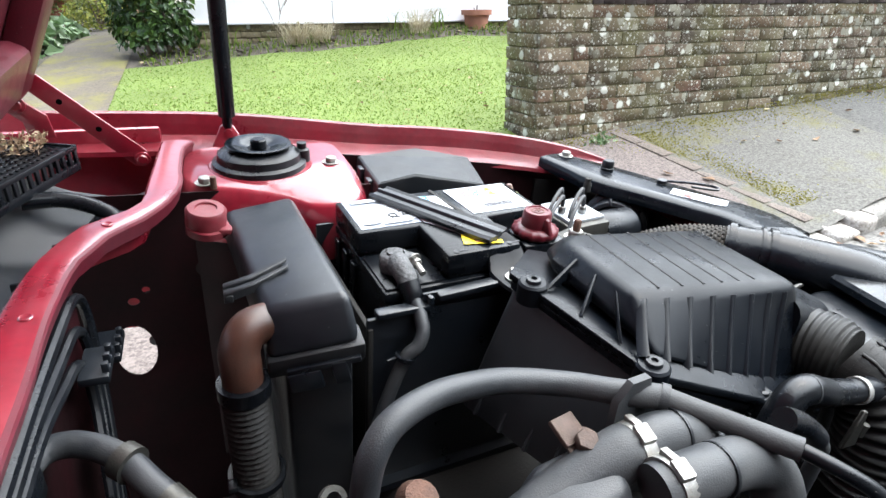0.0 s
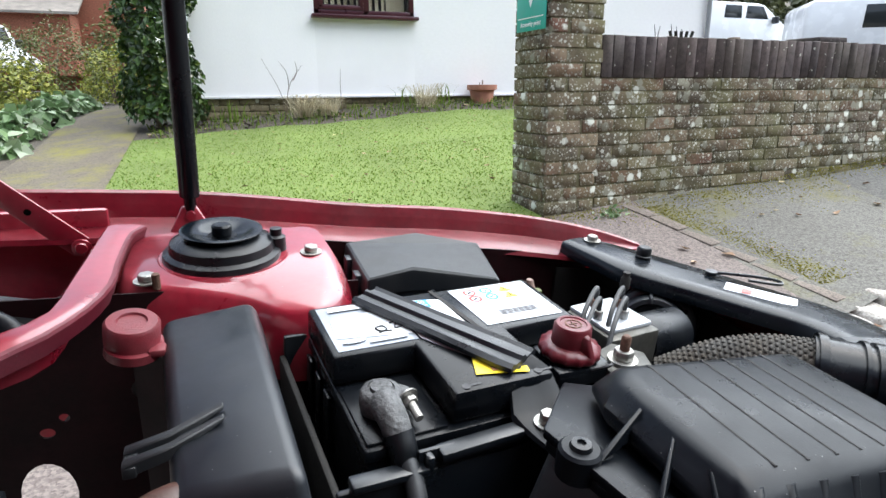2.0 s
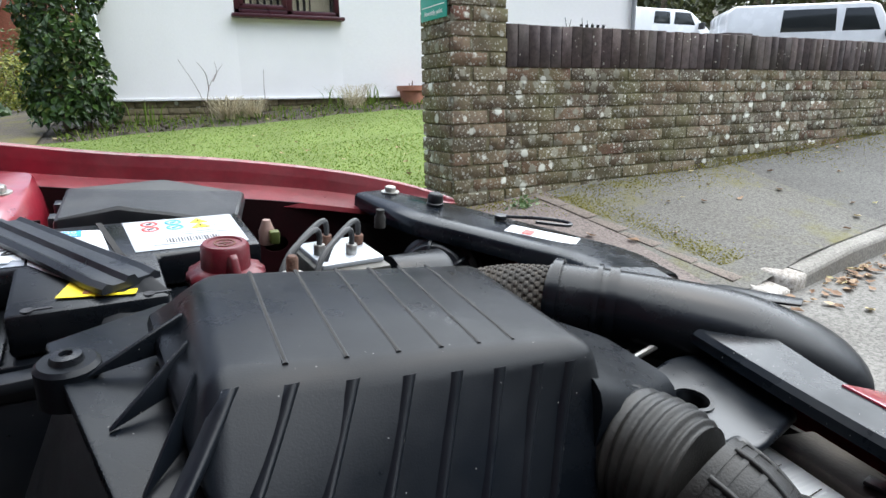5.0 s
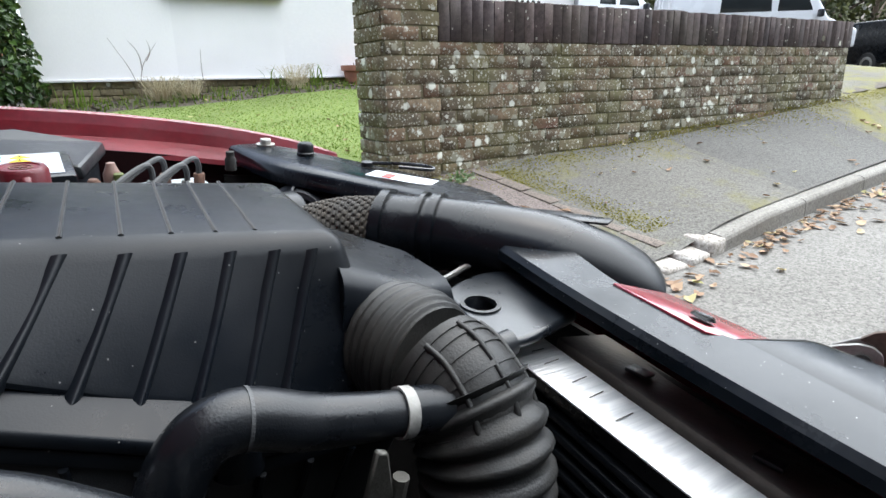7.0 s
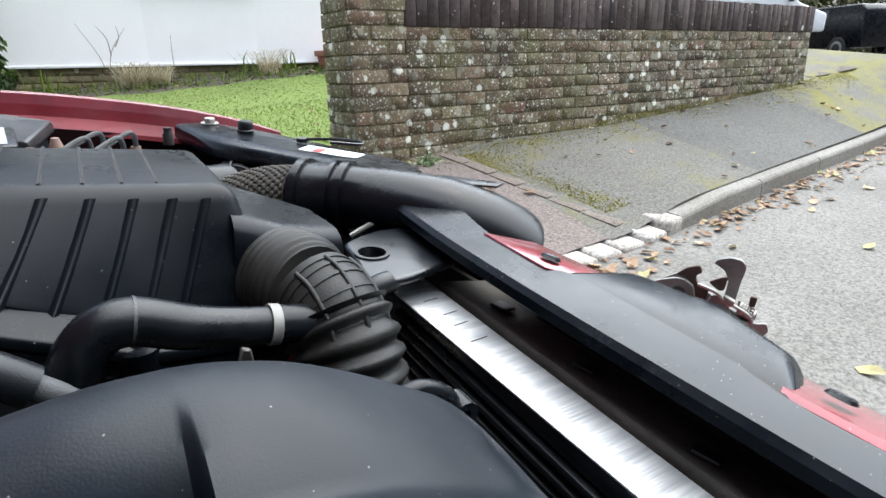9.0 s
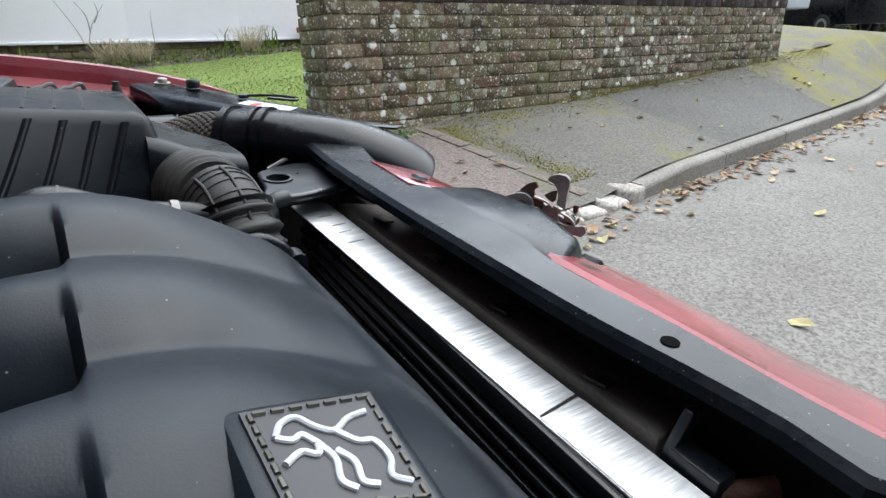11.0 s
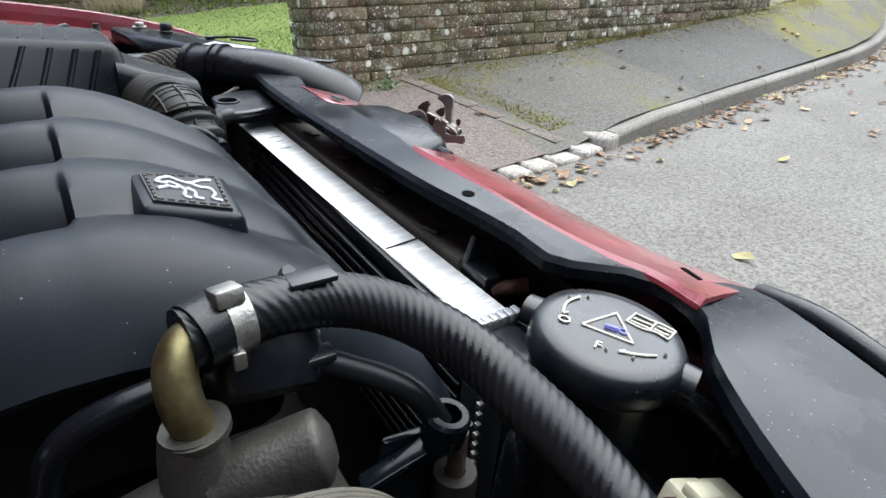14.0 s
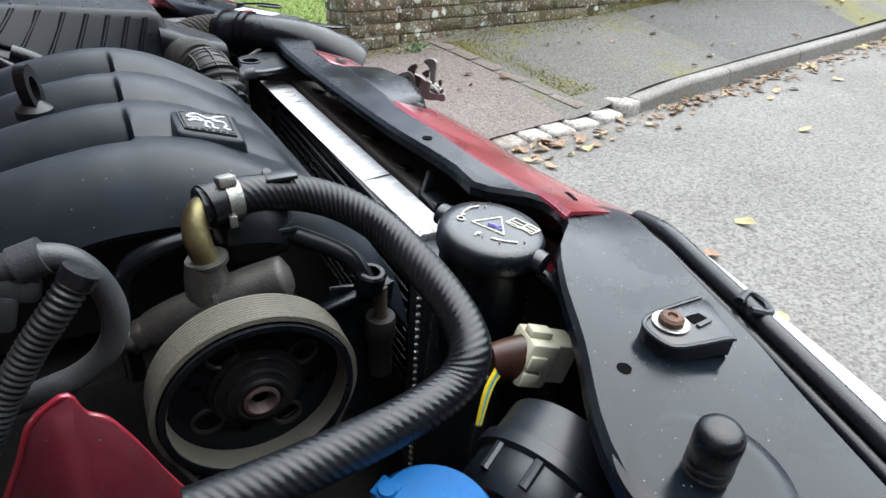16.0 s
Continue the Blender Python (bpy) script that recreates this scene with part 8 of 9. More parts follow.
part("foil_flap", hexa([V3(0.705, -0.036, 0.6815), V3(0.738, -0.036, 0.6815), V3(0.7345, 0.08, 0.6825), V3(0.701, 0.08, 0.6825)], [V3(0.705, -0.036, 0.6821), V3(0.738, -0.036, 0.6821), V3(0.7345, 0.08, 0.6831), V3(0.701, 0.08, 0.6831)]), ALU_TAPE, rad, "second strip of silver foil tape")
for k in range(5):
    part("foil_wrinkle", box((0.7035 + 0.006 * random.random() + 0.012 * k / 10, 0.425 - 0.022 * k + 0.012 * random.random(), 0.6851), (0.008 + 0.01 * random.random(), 0.0006, 0.0004), 0, (0, 0, random.uniform(-8, 8))), CAST, rad)
part("side_rail", join(box((0.6985, 0.2, 0.674), (0.005, 0.49, 0.014), 0.001), box((0.7, 0.2, 0.678), (0.003, 0.49, 0.006), 0.001)), RUBBER, rad)
for k in range(13):
    part("cooling_tube", box((0.697, 0.2, 0.66 - 0.0125 * k), (0.008, 0.488, 0.0065), 0.002), PLASTIC_SMOOTH, rad)
part("end_tank", box((0.716, -0.068, 0.5), (0.045, 0.05, 0.36), 0.008), PLASTIC, rad)
crimp = part("crimp_rail", box((0.7225, -0.0425, 0.68), (0.040, 0.006, 0.01), 0.001), STEEL, rad, "toothed silver crimp rail")
for k in range(6):
    part("tooth", box((0.708 + 0.0065 * k, -0.041, 0.682), (0.005, 0.009, 0.008), 0.0008), LABEL_SILVER, crimp)
part("crimp_teeth", join(*[box((0.6895, -0.075, 0.655 - 0.009 * k), (0.004, 0.004, 0.005), 0.0006) for k in range(30)]), STEEL, rad)
cond = thing("condenser", (0.765, 0.2, 0.3), "dusty dark condenser top between radiator and front panel", "condenser")
part("top", hexa([V3(0.741, 0.03, 0.66), V3(0.79, 0.03, 0.655), V3(0.785, 0.43, 0.655), V3(0.7295, 0.43, 0.66)], [V3(0.741, 0.032, 0.6885), V3(0.785, 0.04, 0.6805), V3(0.78, 0.43, 0.6805), V3(0.7295, 0.43, 0.6895)], 0.002), CONDENSER, cond)
part("core", box((0.765, 0.2, 0.48), (0.03, 0.5, 0.34)), DARK, cond)
for k in range(4):
    part("tab", box((0.752, 0.37 - 0.095 * k, 0.6885), (0.014, 0.016, 0.003), 0.0008, (0, 10, 14)), PLASTIC, cond)
rbr = thing("radiator_clip", (0.747, 0.015, 0.66), "black plastic radiator mounting clip", "clip")
part("frame", join(hexa([V3(0.737, 0.03, 0.668), V3(0.76, 0.03, 0.668), V3(0.753, 0.026, 0.712), V3(0.746, 0.026, 0.712)], [V3(0.737, 0.024, 0.668), V3(0.76, 0.024, 0.668), V3(0.753, 0.02, 0.712), V3(0.746, 0.02, 0.712)], 0.001), box((0.748, 0.01, 0.68), (0.016, 0.03, 0.02), 0.002)), PLASTIC, rbr)
pin = thing("rubber_pin", (0.762, -0.012, 0.67), "small brown rubber pipe stub", "pipe stub")
part("stub", tube([(0.75, -0.002, 0.676), (0.772, -0.018, 0.684)], 0.006, 12, 2), RUST, pin)
rubber_s = thing("radiator_seal", (0.69, 0.46, 0.6), "grey-black moulded rubber air guide with a slot", "air guide")
GUIDE = rounded([V3(*q, 0) for q in ((0.6686, 0.4872), (0.6875, 0.4975), (0.7096, 0.5045), (0.7305, 0.5028), (0.7361, 0.4938), (0.7404, 0.4666), (0.7417, 0.4341), (0.7341, 0.4238), (0.6885, 0.4114), (0.6652, 0.4104), (0.6526, 0.4182), (0.6627, 0.4417))], 0.004)
part("guide", holed([(q.x, q.y) for q in GUIDE], [(0.678, 0.459, 0.0145, 0.0115)], Matrix.Translation((0, 0, 0.703)), 0.009), PLASTIC, rubber_s, smooth=50)
part("rolled_edge", tube([q + V3(0, 0, 0.708) for q in GUIDE[::3]] + [GUIDE[0] + V3(0, 0, 0.708)], 0.0042, 8, 3), PLASTIC, rubber_s, smooth=60)
part("slot_edge", ring((0.678, 0.459, 0.7115), 0.0135, 0.0016, (0, 0, 1), 28, 0.002), PLASTIC_DUSTY, rubber_s)
part("leg", tube([(0.672, 0.412, 0.708), (0.658, 0.411, 0.705), (0.652, 0.409, 0.69), (0.652, 0.406, 0.58)], 0.009, 12, 5), PLASTIC_DUSTY, rubber_s)
part("latch_bits", join(box((0.71, 0.555, 0.70), (0.03, 0.014, 0.008), 0.002, (10, 0, 30)), box((0.725, 0.535, 0.706), (0.03, 0.01, 0.006), 0.002, (-12, 8, 10)), tube([(0.69, 0.53, 0.7), (0.72, 0.525, 0.715), (0.745, 0.53, 0.71)], 0.003, 8, 4)), STEEL, rubber_s)

# ---- intake manifold cover ----
mani = thing("intake_manifold", (0.47, 0.08, 0.6), "black plastic intake manifold with four swept runners", "intake manifold")
GAPS = [-0.002, 0.077, 0.16]
CENT = [-0.044, 0.0375, 0.1185, 0.203]


CREST = [(0.2, 0.66), (0.26, 0.70), (0.34, 0.752), (0.38, 0.7765), (0.41, 0.7895), (0.44, 0.7965), (0.47, 0.8015), (0.50, 0.8012), (0.53, 0.7935), (0.555, 0.781), (0.6, 0.7535), (0.643, 0.697), (0.671, 0.648), (0.70, 0.585), (0.75, 0.45)]


def crest_z(x, y):
    """Height of the runners' crest from back to front; the near side reaches further forward."""
    x -= max(0.0, x - 0.47) / (max(0.0, x - 0.47) + 0.02) * 0.0075 * max(0, 0.21 - y) / 0.245
    for (x0, z0), (x1, z1) in zip(CREST, CREST[1:]):
        if x <= x1:
            return lerp(z0, z1, (x - x0) / (x1 - x0))
    return 0.5


verts_rows = []
for x in steps(0.26, 0.46, 50) + steps(0.4635, 0.489, 9) + steps(0.4905, 0.4945, 5) + steps(0.497, 0.672, 50):
    row = []
    merge = min(1.0, max(0.0, (x - 0.4905) / 0.0035))
    fill = 0.45 * min(1.0, max(0.0, (x - 0.462) / 0.028))
    for j in range(121):
        y = -0.090 + 0.345 * j / 120
        zc = (crest_z(x - 0.008, y) + crest_z(x, y) + crest_z(x + 0.008, y)) / 3
        c = min(range(4), key=lambda k: abs(y - CENT[k]))
        d = abs(y - CENT[c]) / 0.0405
        round_ = 1 - math.sqrt(max(0.0, 1 - min(0.995, d) ** 2))
        valley = round_ * 0.078 * (1 - fill * (0.7 if y > CENT[c] else 0.3))
        crown = 0.0125 * min(1, d) ** 2 * max(0.0, 1 - max(0, x - 0.5) / 0.17)
        depth = lerp(valley, crown, merge)
        if (c == 0 and y < CENT[0]) or (c == 3 and y > CENT[3]):
            depth = min(1.15, d) ** 2.6 * 0.028
        row.append(V3(x, y, zc - depth))
    first_, last_ = row[0], row[-1]
    verts_rows.append([first_ + V3(0, 0.03, -0.012), first_ + V3(0, 0.002, -0.004)] + row + [last_ + V3(0, 0.0, -0.02), last_ + V3(0, -0.02, -0.06)])
part("runner_shell", loft(verts_rows, closed=False, caps=False), MANIFOLD_PLASTIC, mani, "four smooth black runners merging at the front", smooth=38)
part("underside", box((0.45, 0.08, 0.70), (0.26, 0.24, 0.1), 0.02), DARK, mani)
badge = part("badge_frame", hexa([V3(0.515, -0.021, 0.775), V3(0.568, -0.028, 0.76), V3(0.571, 0.033, 0.76), V3(0.514, 0.033, 0.775)], [V3(0.5215, -0.017, 0.7965), V3(0.565, -0.0255, 0.7868), V3(0.569, 0.0305, 0.7868), V3(0.5215, 0.0295, 0.7965)], 0.0035), MANIFOLD_PLASTIC, mani, "raised square badge frame with rounded corners")


def badge_pt(u, v, lift=0.0):
    a = V3(0.5265, -0.0125, 0.7957).lerp(V3(0.5605, -0.0205, 0.7882), u)
    b = V3(0.526, 0.0245, 0.7957).lerp(V3(0.5645, 0.0255, 0.7878), u)
    return a.lerp(b, v) + V3(0.2, 0, 1).normalized() * (lift + 0.0012)


plate = part("badge_plate", hexa([badge_pt(0, 0, -0.002), badge_pt(1, 0, -0.002), badge_pt(1, 1, -0.002), badge_pt(0, 1, -0.002)], [badge_pt(0, 0), badge_pt(1, 0), badge_pt(1, 1), badge_pt(0, 1)]), BLACK_INK, badge, "dark badge plate with worn silver border")
for e_, (a, b) in enumerate((((0.04, 0.05), (0.96, 0.05)), ((0.95, 0.04), (0.95, 0.96)), ((0.96, 0.95), (0.04, 0.95)), ((0.05, 0.96), (0.05, 0.04)))):
    for k in range(7):
        u0, u1 = (k + 0.08) / 7, (k + 0.75) / 7
        pa, pb = (lerp(a[0], b[0], u0), lerp(a[1], b[1], u0)), (lerp(a[0], b[0], u1), lerp(a[1], b[1], u1))
        part("border_dash", tube([badge_pt(*pa, 0.0001), badge_pt(*pb, 0.0001)], 0.0009, 6, 1), CAST, badge)
EMB = [[(0.14, 0.66), (0.22, 0.8), (0.34, 0.84), (0.44, 0.72), (0.56, 0.66), (0.7, 0.76), (0.86, 0.8)], [(0.14, 0.66), (0.24, 0.62), (0.32, 0.66), (0.4, 0.56)], [(0.12, 0.4), (0.26, 0.5), (0.36, 0.46), (0.4, 0.56)], [(0.4, 0.56), (0.46, 0.4), (0.42, 0.22), (0.5, 0.14)], [(0.5, 0.48), (0.58, 0.36), (0.56, 0.2), (0.66, 0.16)], [(0.56, 0.66), (0.68, 0.54), (0.8, 0.52), (0.84, 0.36), (0.78, 0.22), (0.9, 0.16)]]
part("emblem", join(*[tube([badge_pt(u, v, 0.0004) for u, v in line], 0.001, 8, 4) for line in EMB]), LABEL_SILVER, badge, "plain silver emblem strokes")
eye = thing("lifting_eye", (0.43, 0.085, 0.79), "black rubber loop standing on the manifold", "loop")
lp = ring((0, 0, 0), 0.011, 0.0035, (0, 0, 1), 24, 0.004)
lp.transform(Matrix.Translation((0.434, 0.08, 0.805)) @ Matrix.Rotation(radians(68), 4, "Z") @ Matrix.Rotation(radians(85), 4, "X") @ Matrix.Diagonal((0.7, 1.25, 1, 1)))
part("loop", lp, RUBBER, eye)
part("foot", lathe([(0, 0), (0.013, 0), (0.013, 0.006), (0.006, 0.012), (0, 0.012)], (0.433, 0.08, 0.784), seg=18), RUBBER, eye)

# ---- hoses and thermostat housing at the back of the engine ----
th = thing("coolant_hose", (0.24, 0.38, 0.76), "long grey-dusted rubber coolant hose bowed over the engine", "hose")
part("hose", tube([(0.113, 0.358, 0.70), (0.1185, 0.36, 0.75), (0.1235, 0.361, 0.7815), (0.139, 0.371, 0.7955), (0.168, 0.385, 0.7955), (0.2004, 0.395, 0.789), (0.2341, 0.4, 0.781), (0.2756, 0.39, 0.7762), (0.3045, 0.372, 0.7772), (0.3354, 0.357, 0.7762)], 0.0094, 18, 8), RUBBER_GREY, th, smooth=70)
part("thin_end", tube([(0.328, 0.36, 0.7765), (0.3354, 0.357, 0.7762), (0.3574, 0.335, 0.7738), (0.372, 0.31, 0.7773), (0.3886, 0.285, 0.7795)], 0.0082, 16, 6), RUBBER_GREY, th, smooth=70)
brk = thing("hose_bracket", (0.31, 0.365, 0.75), "grey lifting bracket with an oval eye holding the hose", "bracket")
part("eye_plate", holed([(-0.017, -0.03), (0.017, -0.03), (0.019, 0.0), (0.013, 0.019), (-0.006, 0.021), (-0.018, 0.008)], [(0.001, 0.003, 0.008, 0.0065)], Matrix.Translation((0.3125, 0.358, 0.7745)) @ Matrix.Rotation(radians(12), 4, "Z") @ XZ, 0.006), RUBBER_GREY, brk, smooth=50)
part("collar", ring((0.3365, 0.3562, 0.7762), 0.0088, 0.0016, (0.75, -0.66, -0.05), 22, 0.003), RUBBER_GREY, brk)
thin = thing("thin_hose", (0.4, 0.27, 0.75), "thin black hose end pushed into the sleeve", "hose")
part("hose", tube([(0.3886, 0.285, 0.7793), (0.4, 0.267, 0.7775), (0.418, 0.25, 0.768), (0.43, 0.24, 0.75)], 0.0052, 12, 5), RUBBER, thin, smooth=70)
thermo = thing("thermostat_housing", (0.26, 0.33, 0.7), "oily grey cast thermostat housing with a bolt", "thermostat housing")
part("casting", join(hexa([V3(0.18, 0.28, 0.66), V3(0.31, 0.28, 0.66), V3(0.31, 0.36, 0.66), V3(0.2, 0.36, 0.66)], [V3(0.195, 0.295, 0.752), V3(0.275, 0.305, 0.762), V3(0.285, 0.352, 0.765), V3(0.235, 0.356, 0.745)], 0.008, 3), tube([(0.215, 0.325, 0.728), (0.25, 0.332, 0.741), (0.285, 0.335, 0.755), (0.296, 0.336, 0.757)], 0.0195, 20, 5)), RUBBER_GREY, thermo, smooth=50)
part("bolt_plate", box((0.26, 0.358, 0.7665), (0.024, 0.02, 0.004), 0.001, (25, 10, 20)), LATCH_BROWN, thermo)
part("bolt", hex_bolt((0.267, 0.347, 0.7605), 0.0085, 0.009, (-0.1, -0.35, 1)), LATCH_BROWN, thermo)
part("plastic_cover", hexa([V3(0.13, 0.285, 0.68), V3(0.2, 0.29, 0.68), V3(0.21, 0.34, 0.68), V3(0.14, 0.33, 0.68)], [V3(0.145, 0.29, 0.745), V3(0.195, 0.295, 0.755), V3(0.2, 0.33, 0.757), V3(0.15, 0.322, 0.747)], 0.006), RUBBER_GREY, thermo)
for k, pts in enumerate(([(0.288, 0.335, 0.7565), (0.3211, 0.337, 0.7605), (0.345, 0.335, 0.756), (0.362, 0.328, 0.742), (0.369, 0.318, 0.715), (0.372, 0.31, 0.67)], [(0.288, 0.3, 0.7605), (0.3234, 0.3, 0.7639), (0.3621, 0.303, 0.7588), (0.387, 0.3, 0.748), (0.397, 0.29, 0.725), (0.4, 0.282, 0.68)])):
    ho = thing("coolant_hose", pts[0], "thick black coolant hose with a bright screw clamp", "hose", "coolant hoses")
    part("hose", tube(pts, 0.0178, 20, 8), RUBBER_GREY, ho, smooth=70)
    part("mould_ring", ring(V3(*pts[1]) + V3(0.012, 0, -0.001), 0.0181, 0.0008, (1, 0.05, -0.12), 26, 0.0012), RUBBER, ho)
    part("screw_clamp", join(ring(V3(*pts[0]) + V3(0.012, 0.001, 0.001), 0.0185, 0.0012, (1, 0.1, 0.05), 26, 0.005), box(V3(*pts[0]) + V3(0.012, -0.004, 0.0195), (0.011, 0.014, 0.006), 0.0015, (12, 0, 0)), box(V3(*pts[0]) + V3(0.012, 0.008, 0.0195), (0.006, 0.012, 0.005), 0.001, (-12, 0, 0))), STEEL, ho, "bright steel screw clamp")
heater = thing("heater_pipe", (0.02, 0.42, 0.72), "dirty heater pipe with a pale blue clip and brass union", "pipe")
part("pipe", tube([(-0.1, 0.50, 0.69), (-0.09, 0.522, 0.69), (-0.072, 0.526, 0.69), (-0.05, 0.515, 0.69), (-0.029, 0.495, 0.688), (-0.012, 0.473, 0.682), (0.002, 0.457, 0.676)], 0.0105, 14, 7), RUBBER_GREY, heater)
part("clip", ring((-0.03, 0.496, 0.688), 0.0118, 0.003, (0.7, -0.7, -0.1), 18, 0.006), CAST, heater)
part("union", tube([(-0.004, 0.463, 0.678), (0.008, 0.449, 0.672)], 0.0128, 12, 2), CAST, heater)
part("block", join(box((-0.098, 0.49, 0.685), (0.025, 0.03, 0.03), 0.004), box((-0.09, 0.475, 0.67), (0.02, 0.03, 0.012), 0.003)), RUBBER, heater)
rust_nut = thing("dipstick_union", (0.205, 0.37, 0.72), "rusty brown pipe union below the hose", "union")
part("union", lathe([(0, 0), (0.014, 0), (0.015, 0.008), (0.011, 0.016), (0, 0.018)], (0.15, 0.355, 0.735), (0.2, -0.3, 1), 18), RUST, rust_nut)
loop2 = thing("thin_loom", (0.12, 0.34, 0.72), "thin blue-grey clip ring on a cable end", "cable end")
part("ring", ring((0.098, 0.352, 0.765), 0.007, 0.0018, (0.3, -0.6, 0.6), 18, 0.0018), CAST, loop2)

# ---- power steering pump, belt and hoses ----
pump = thing("steering_pump", (0.52, -0.15, 0.6), "grey cast power steering pump with a brass elbow", "pump")
part("body", join(tube([(0.478, -0.118, 0.7085), (0.4917, -0.122, 0.7154), (0.5221, -0.13, 0.7275), (0.55, -0.136, 0.736), (0.5615, -0.139, 0.739)], lambda u: (0.0118 + 0.0034 * min(1, u * 1.6)) if u < 0.9 else 0.0152 - (u - 0.9) * 0.08, 22, 6), tube([(0.516, -0.128, 0.72), (0.514, -0.124, 0.738), (0.514, -0.122, 0.754)], lambda u: 0.0165 - 0.0055 * u, 18, 4),
                   lathe([(0, 0), (0.045, 0), (0.045, 0.04), (0, 0.04)], (0.527, -0.165, 0.690), (0, 1, 0), 28)), CAST, pump, smooth=60)
part("seam_ring", ring((0.5205, -0.1296, 0.727), 0.0153, 0.0005, (0.93, -0.24, 0.3), 26, 0.001), CAST, pump)
part("flange", lathe([(0, 0), (0.0125, 0), (0.0125, 0.003), (0, 0.003)], (0.516, -0.122, 0.752), (-0.1, 0, 1), 24), CAST, pump)
part("elbow", tube([(0.516, -0.122, 0.752), (0.513, -0.12, 0.764), (0.5135, -0.114, 0.775), (0.519, -0.108, 0.781), (0.529, -0.104, 0.782)], 0.0078, 18, 6), BRASS, pump, "tarnished brass elbow")
part("end_union", join(hex_bolt((0.479, -0.1185, 0.709), 0.0115, 0.010, (-1, 0.25, -0.5), False, 0.1), hex_bolt((0.4705, -0.1165, 0.7045), 0.0095, 0.007, (-1, 0.25, -0.5), False, 0.5), tube([(0.466, -0.115, 0.7025), (0.45, -0.113, 0.694), (0.42, -0.11, 0.68)], 0.0055, 10, 3)), CAST, pump)
part("rear_housing", lathe([(0, 0), (0.026, 0), (0.03, 0.01), (0.03, 0.03), (0, 0.034)], (0.545, -0.10, 0.738), (0.1, 0.6, 0.6), 24), PLASTIC_SMOOTH, pump)
pul = thing("pump_pulley", (0.526, -0.19, 0.63), "black spoked pulley with a rusty hub", "pulley")
PC = (0.5258, -0.19, 0.692)
part("rim", lathe([(0.052, -0.001), (0.0556, -0.001), (0.0556, 0.0015), (0.0544, 0.002), (0.0544, 0.026), (0.0556, 0.0265), (0.0556, 0.029), (0.054, 0.029), (0.052, 0.02), (0.052, -0.001)], PC, (0, 1, 0), 64), PLASTIC_SMOOTH, pul)
dsc = holed([(0.054 * math.cos(a), 0.054 * math.sin(a)) for a in (2 * math.pi * k / 48 for k in range(48))], [(0.034 * math.cos(a), 0.034 * math.sin(a), 0.0085 if i % 2 == 0 else 0.0035, 0.0085 if i % 2 == 0 else 0.0035) for i, a in enumerate(2 * math.pi * k / 8 + 0.5 for k in range(8))] , Matrix.Translation((PC[0], PC[1] + 0.016, PC[2])) @ XZ, 0.003)
part("disc", dsc, PLASTIC_SMOOTH, pul)
part("hub", lathe([(0.0, 0.013), (0.008, 0.013), (0.008, 0.004), (0.013, 0.002), (0.014, 0.005), (0.018, 0.006), (0.0185, 0.009), (0.024, 0.010), (0.025, 0.0135), (0.028, 0.014), (0.028, 0.018)], PC, (0, 1, 0), 40), WORN_BLACK, pul)
for r_, d_ in ((0.0135, 0.0022), (0.0182, 0.0062), (0.0245, 0.0102)):
    part("hub_ring", ring((PC[0], PC[1] + d_, PC[2]), r_, 0.0006, (0, 1, 0), 40, 0.0008), WORN_BLACK, pul)
part("worn_inner_rim", lathe([(0.0518, 0.0005), (0.0512, 0.001), (0.0512, 0.0155), (0.0518, 0.0155)], PC, (0, 1, 0), 64), BELT, pul, "dusty worn inner face of the rim")
for k in range(4):
    a = math.pi / 2 * k + 0.5
    part("spoke_edge", ring((PC[0] + 0.034 * math.cos(a), PC[1] + 0.0155, PC[2] + 0.034 * math.sin(a)), 0.0088, 0.0009, (0, 1, 0), 24, 0.0012), CAST, pul)
part("rusty_bore", lathe([(0.0045, 0.006), (0.0095, 0.0035), (0.0105, 0.0035), (0.0105, 0.001), (0.0085, 0.0005), (0.0045, 0.006)], PC, (0, 1, 0), 28), BORE, pul, "rusty hub bore")
belt = thing("drive_belt", (0.526, -0.176, 0.6), "worn tan ribbed drive belt", "belt")
bp_ = []
for k in range(65):
    a = radians(-28 + 236 * k / 64)
    bp_.append(V3(PC[0] + 0.0566 * math.cos(a), 0, PC[2] + 0.0566 * math.sin(a)))
bp_ = [V3(bp_[0].x - 0.1, 0, bp_[0].z - 0.25)] + bp_ + [V3(bp_[-1].x + 0.09, 0, bp_[-1].z - 0.25)]
rows_b = []
for i, q in enumerate(bp_):
    o = (q - V3(PC[0], 0, PC[2]))
    o = o.normalized() if 0 < i < len(bp_) - 1 else V3(1 if i == 0 else -1, 0, 0)
    rows_b.append([q + V3(0, -0.188, 0), q + o * 0.003 + V3(0, -0.1875, 0), q + o * 0.003 + V3(0, -0.1645, 0), q + V3(0, -0.164, 0)])
part("belt", loft(rows_b), BELT, belt)
part("fine_ribs", join(*[loft([[q + V3(0, -0.187 + 0.0022 * r, 0) + (q - V3(PC[0], 0, PC[2])).normalized() * 0.0029, q + V3(0, -0.1864 + 0.0022 * r, 0) + (q - V3(PC[0], 0, PC[2])).normalized() * 0.0034, q + V3(0, -0.1858 + 0.0022 * r, 0) + (q - V3(PC[0], 0, PC[2])).normalized() * 0.0029] for q in bp_[1:-1]], closed=False, caps=False) for r in range(10)]), BELT, belt)
ph = thing("power_steering_hose", (0.6, -0.15, 0.75), "thick black braided power steering hose in a wide loop", "hose")
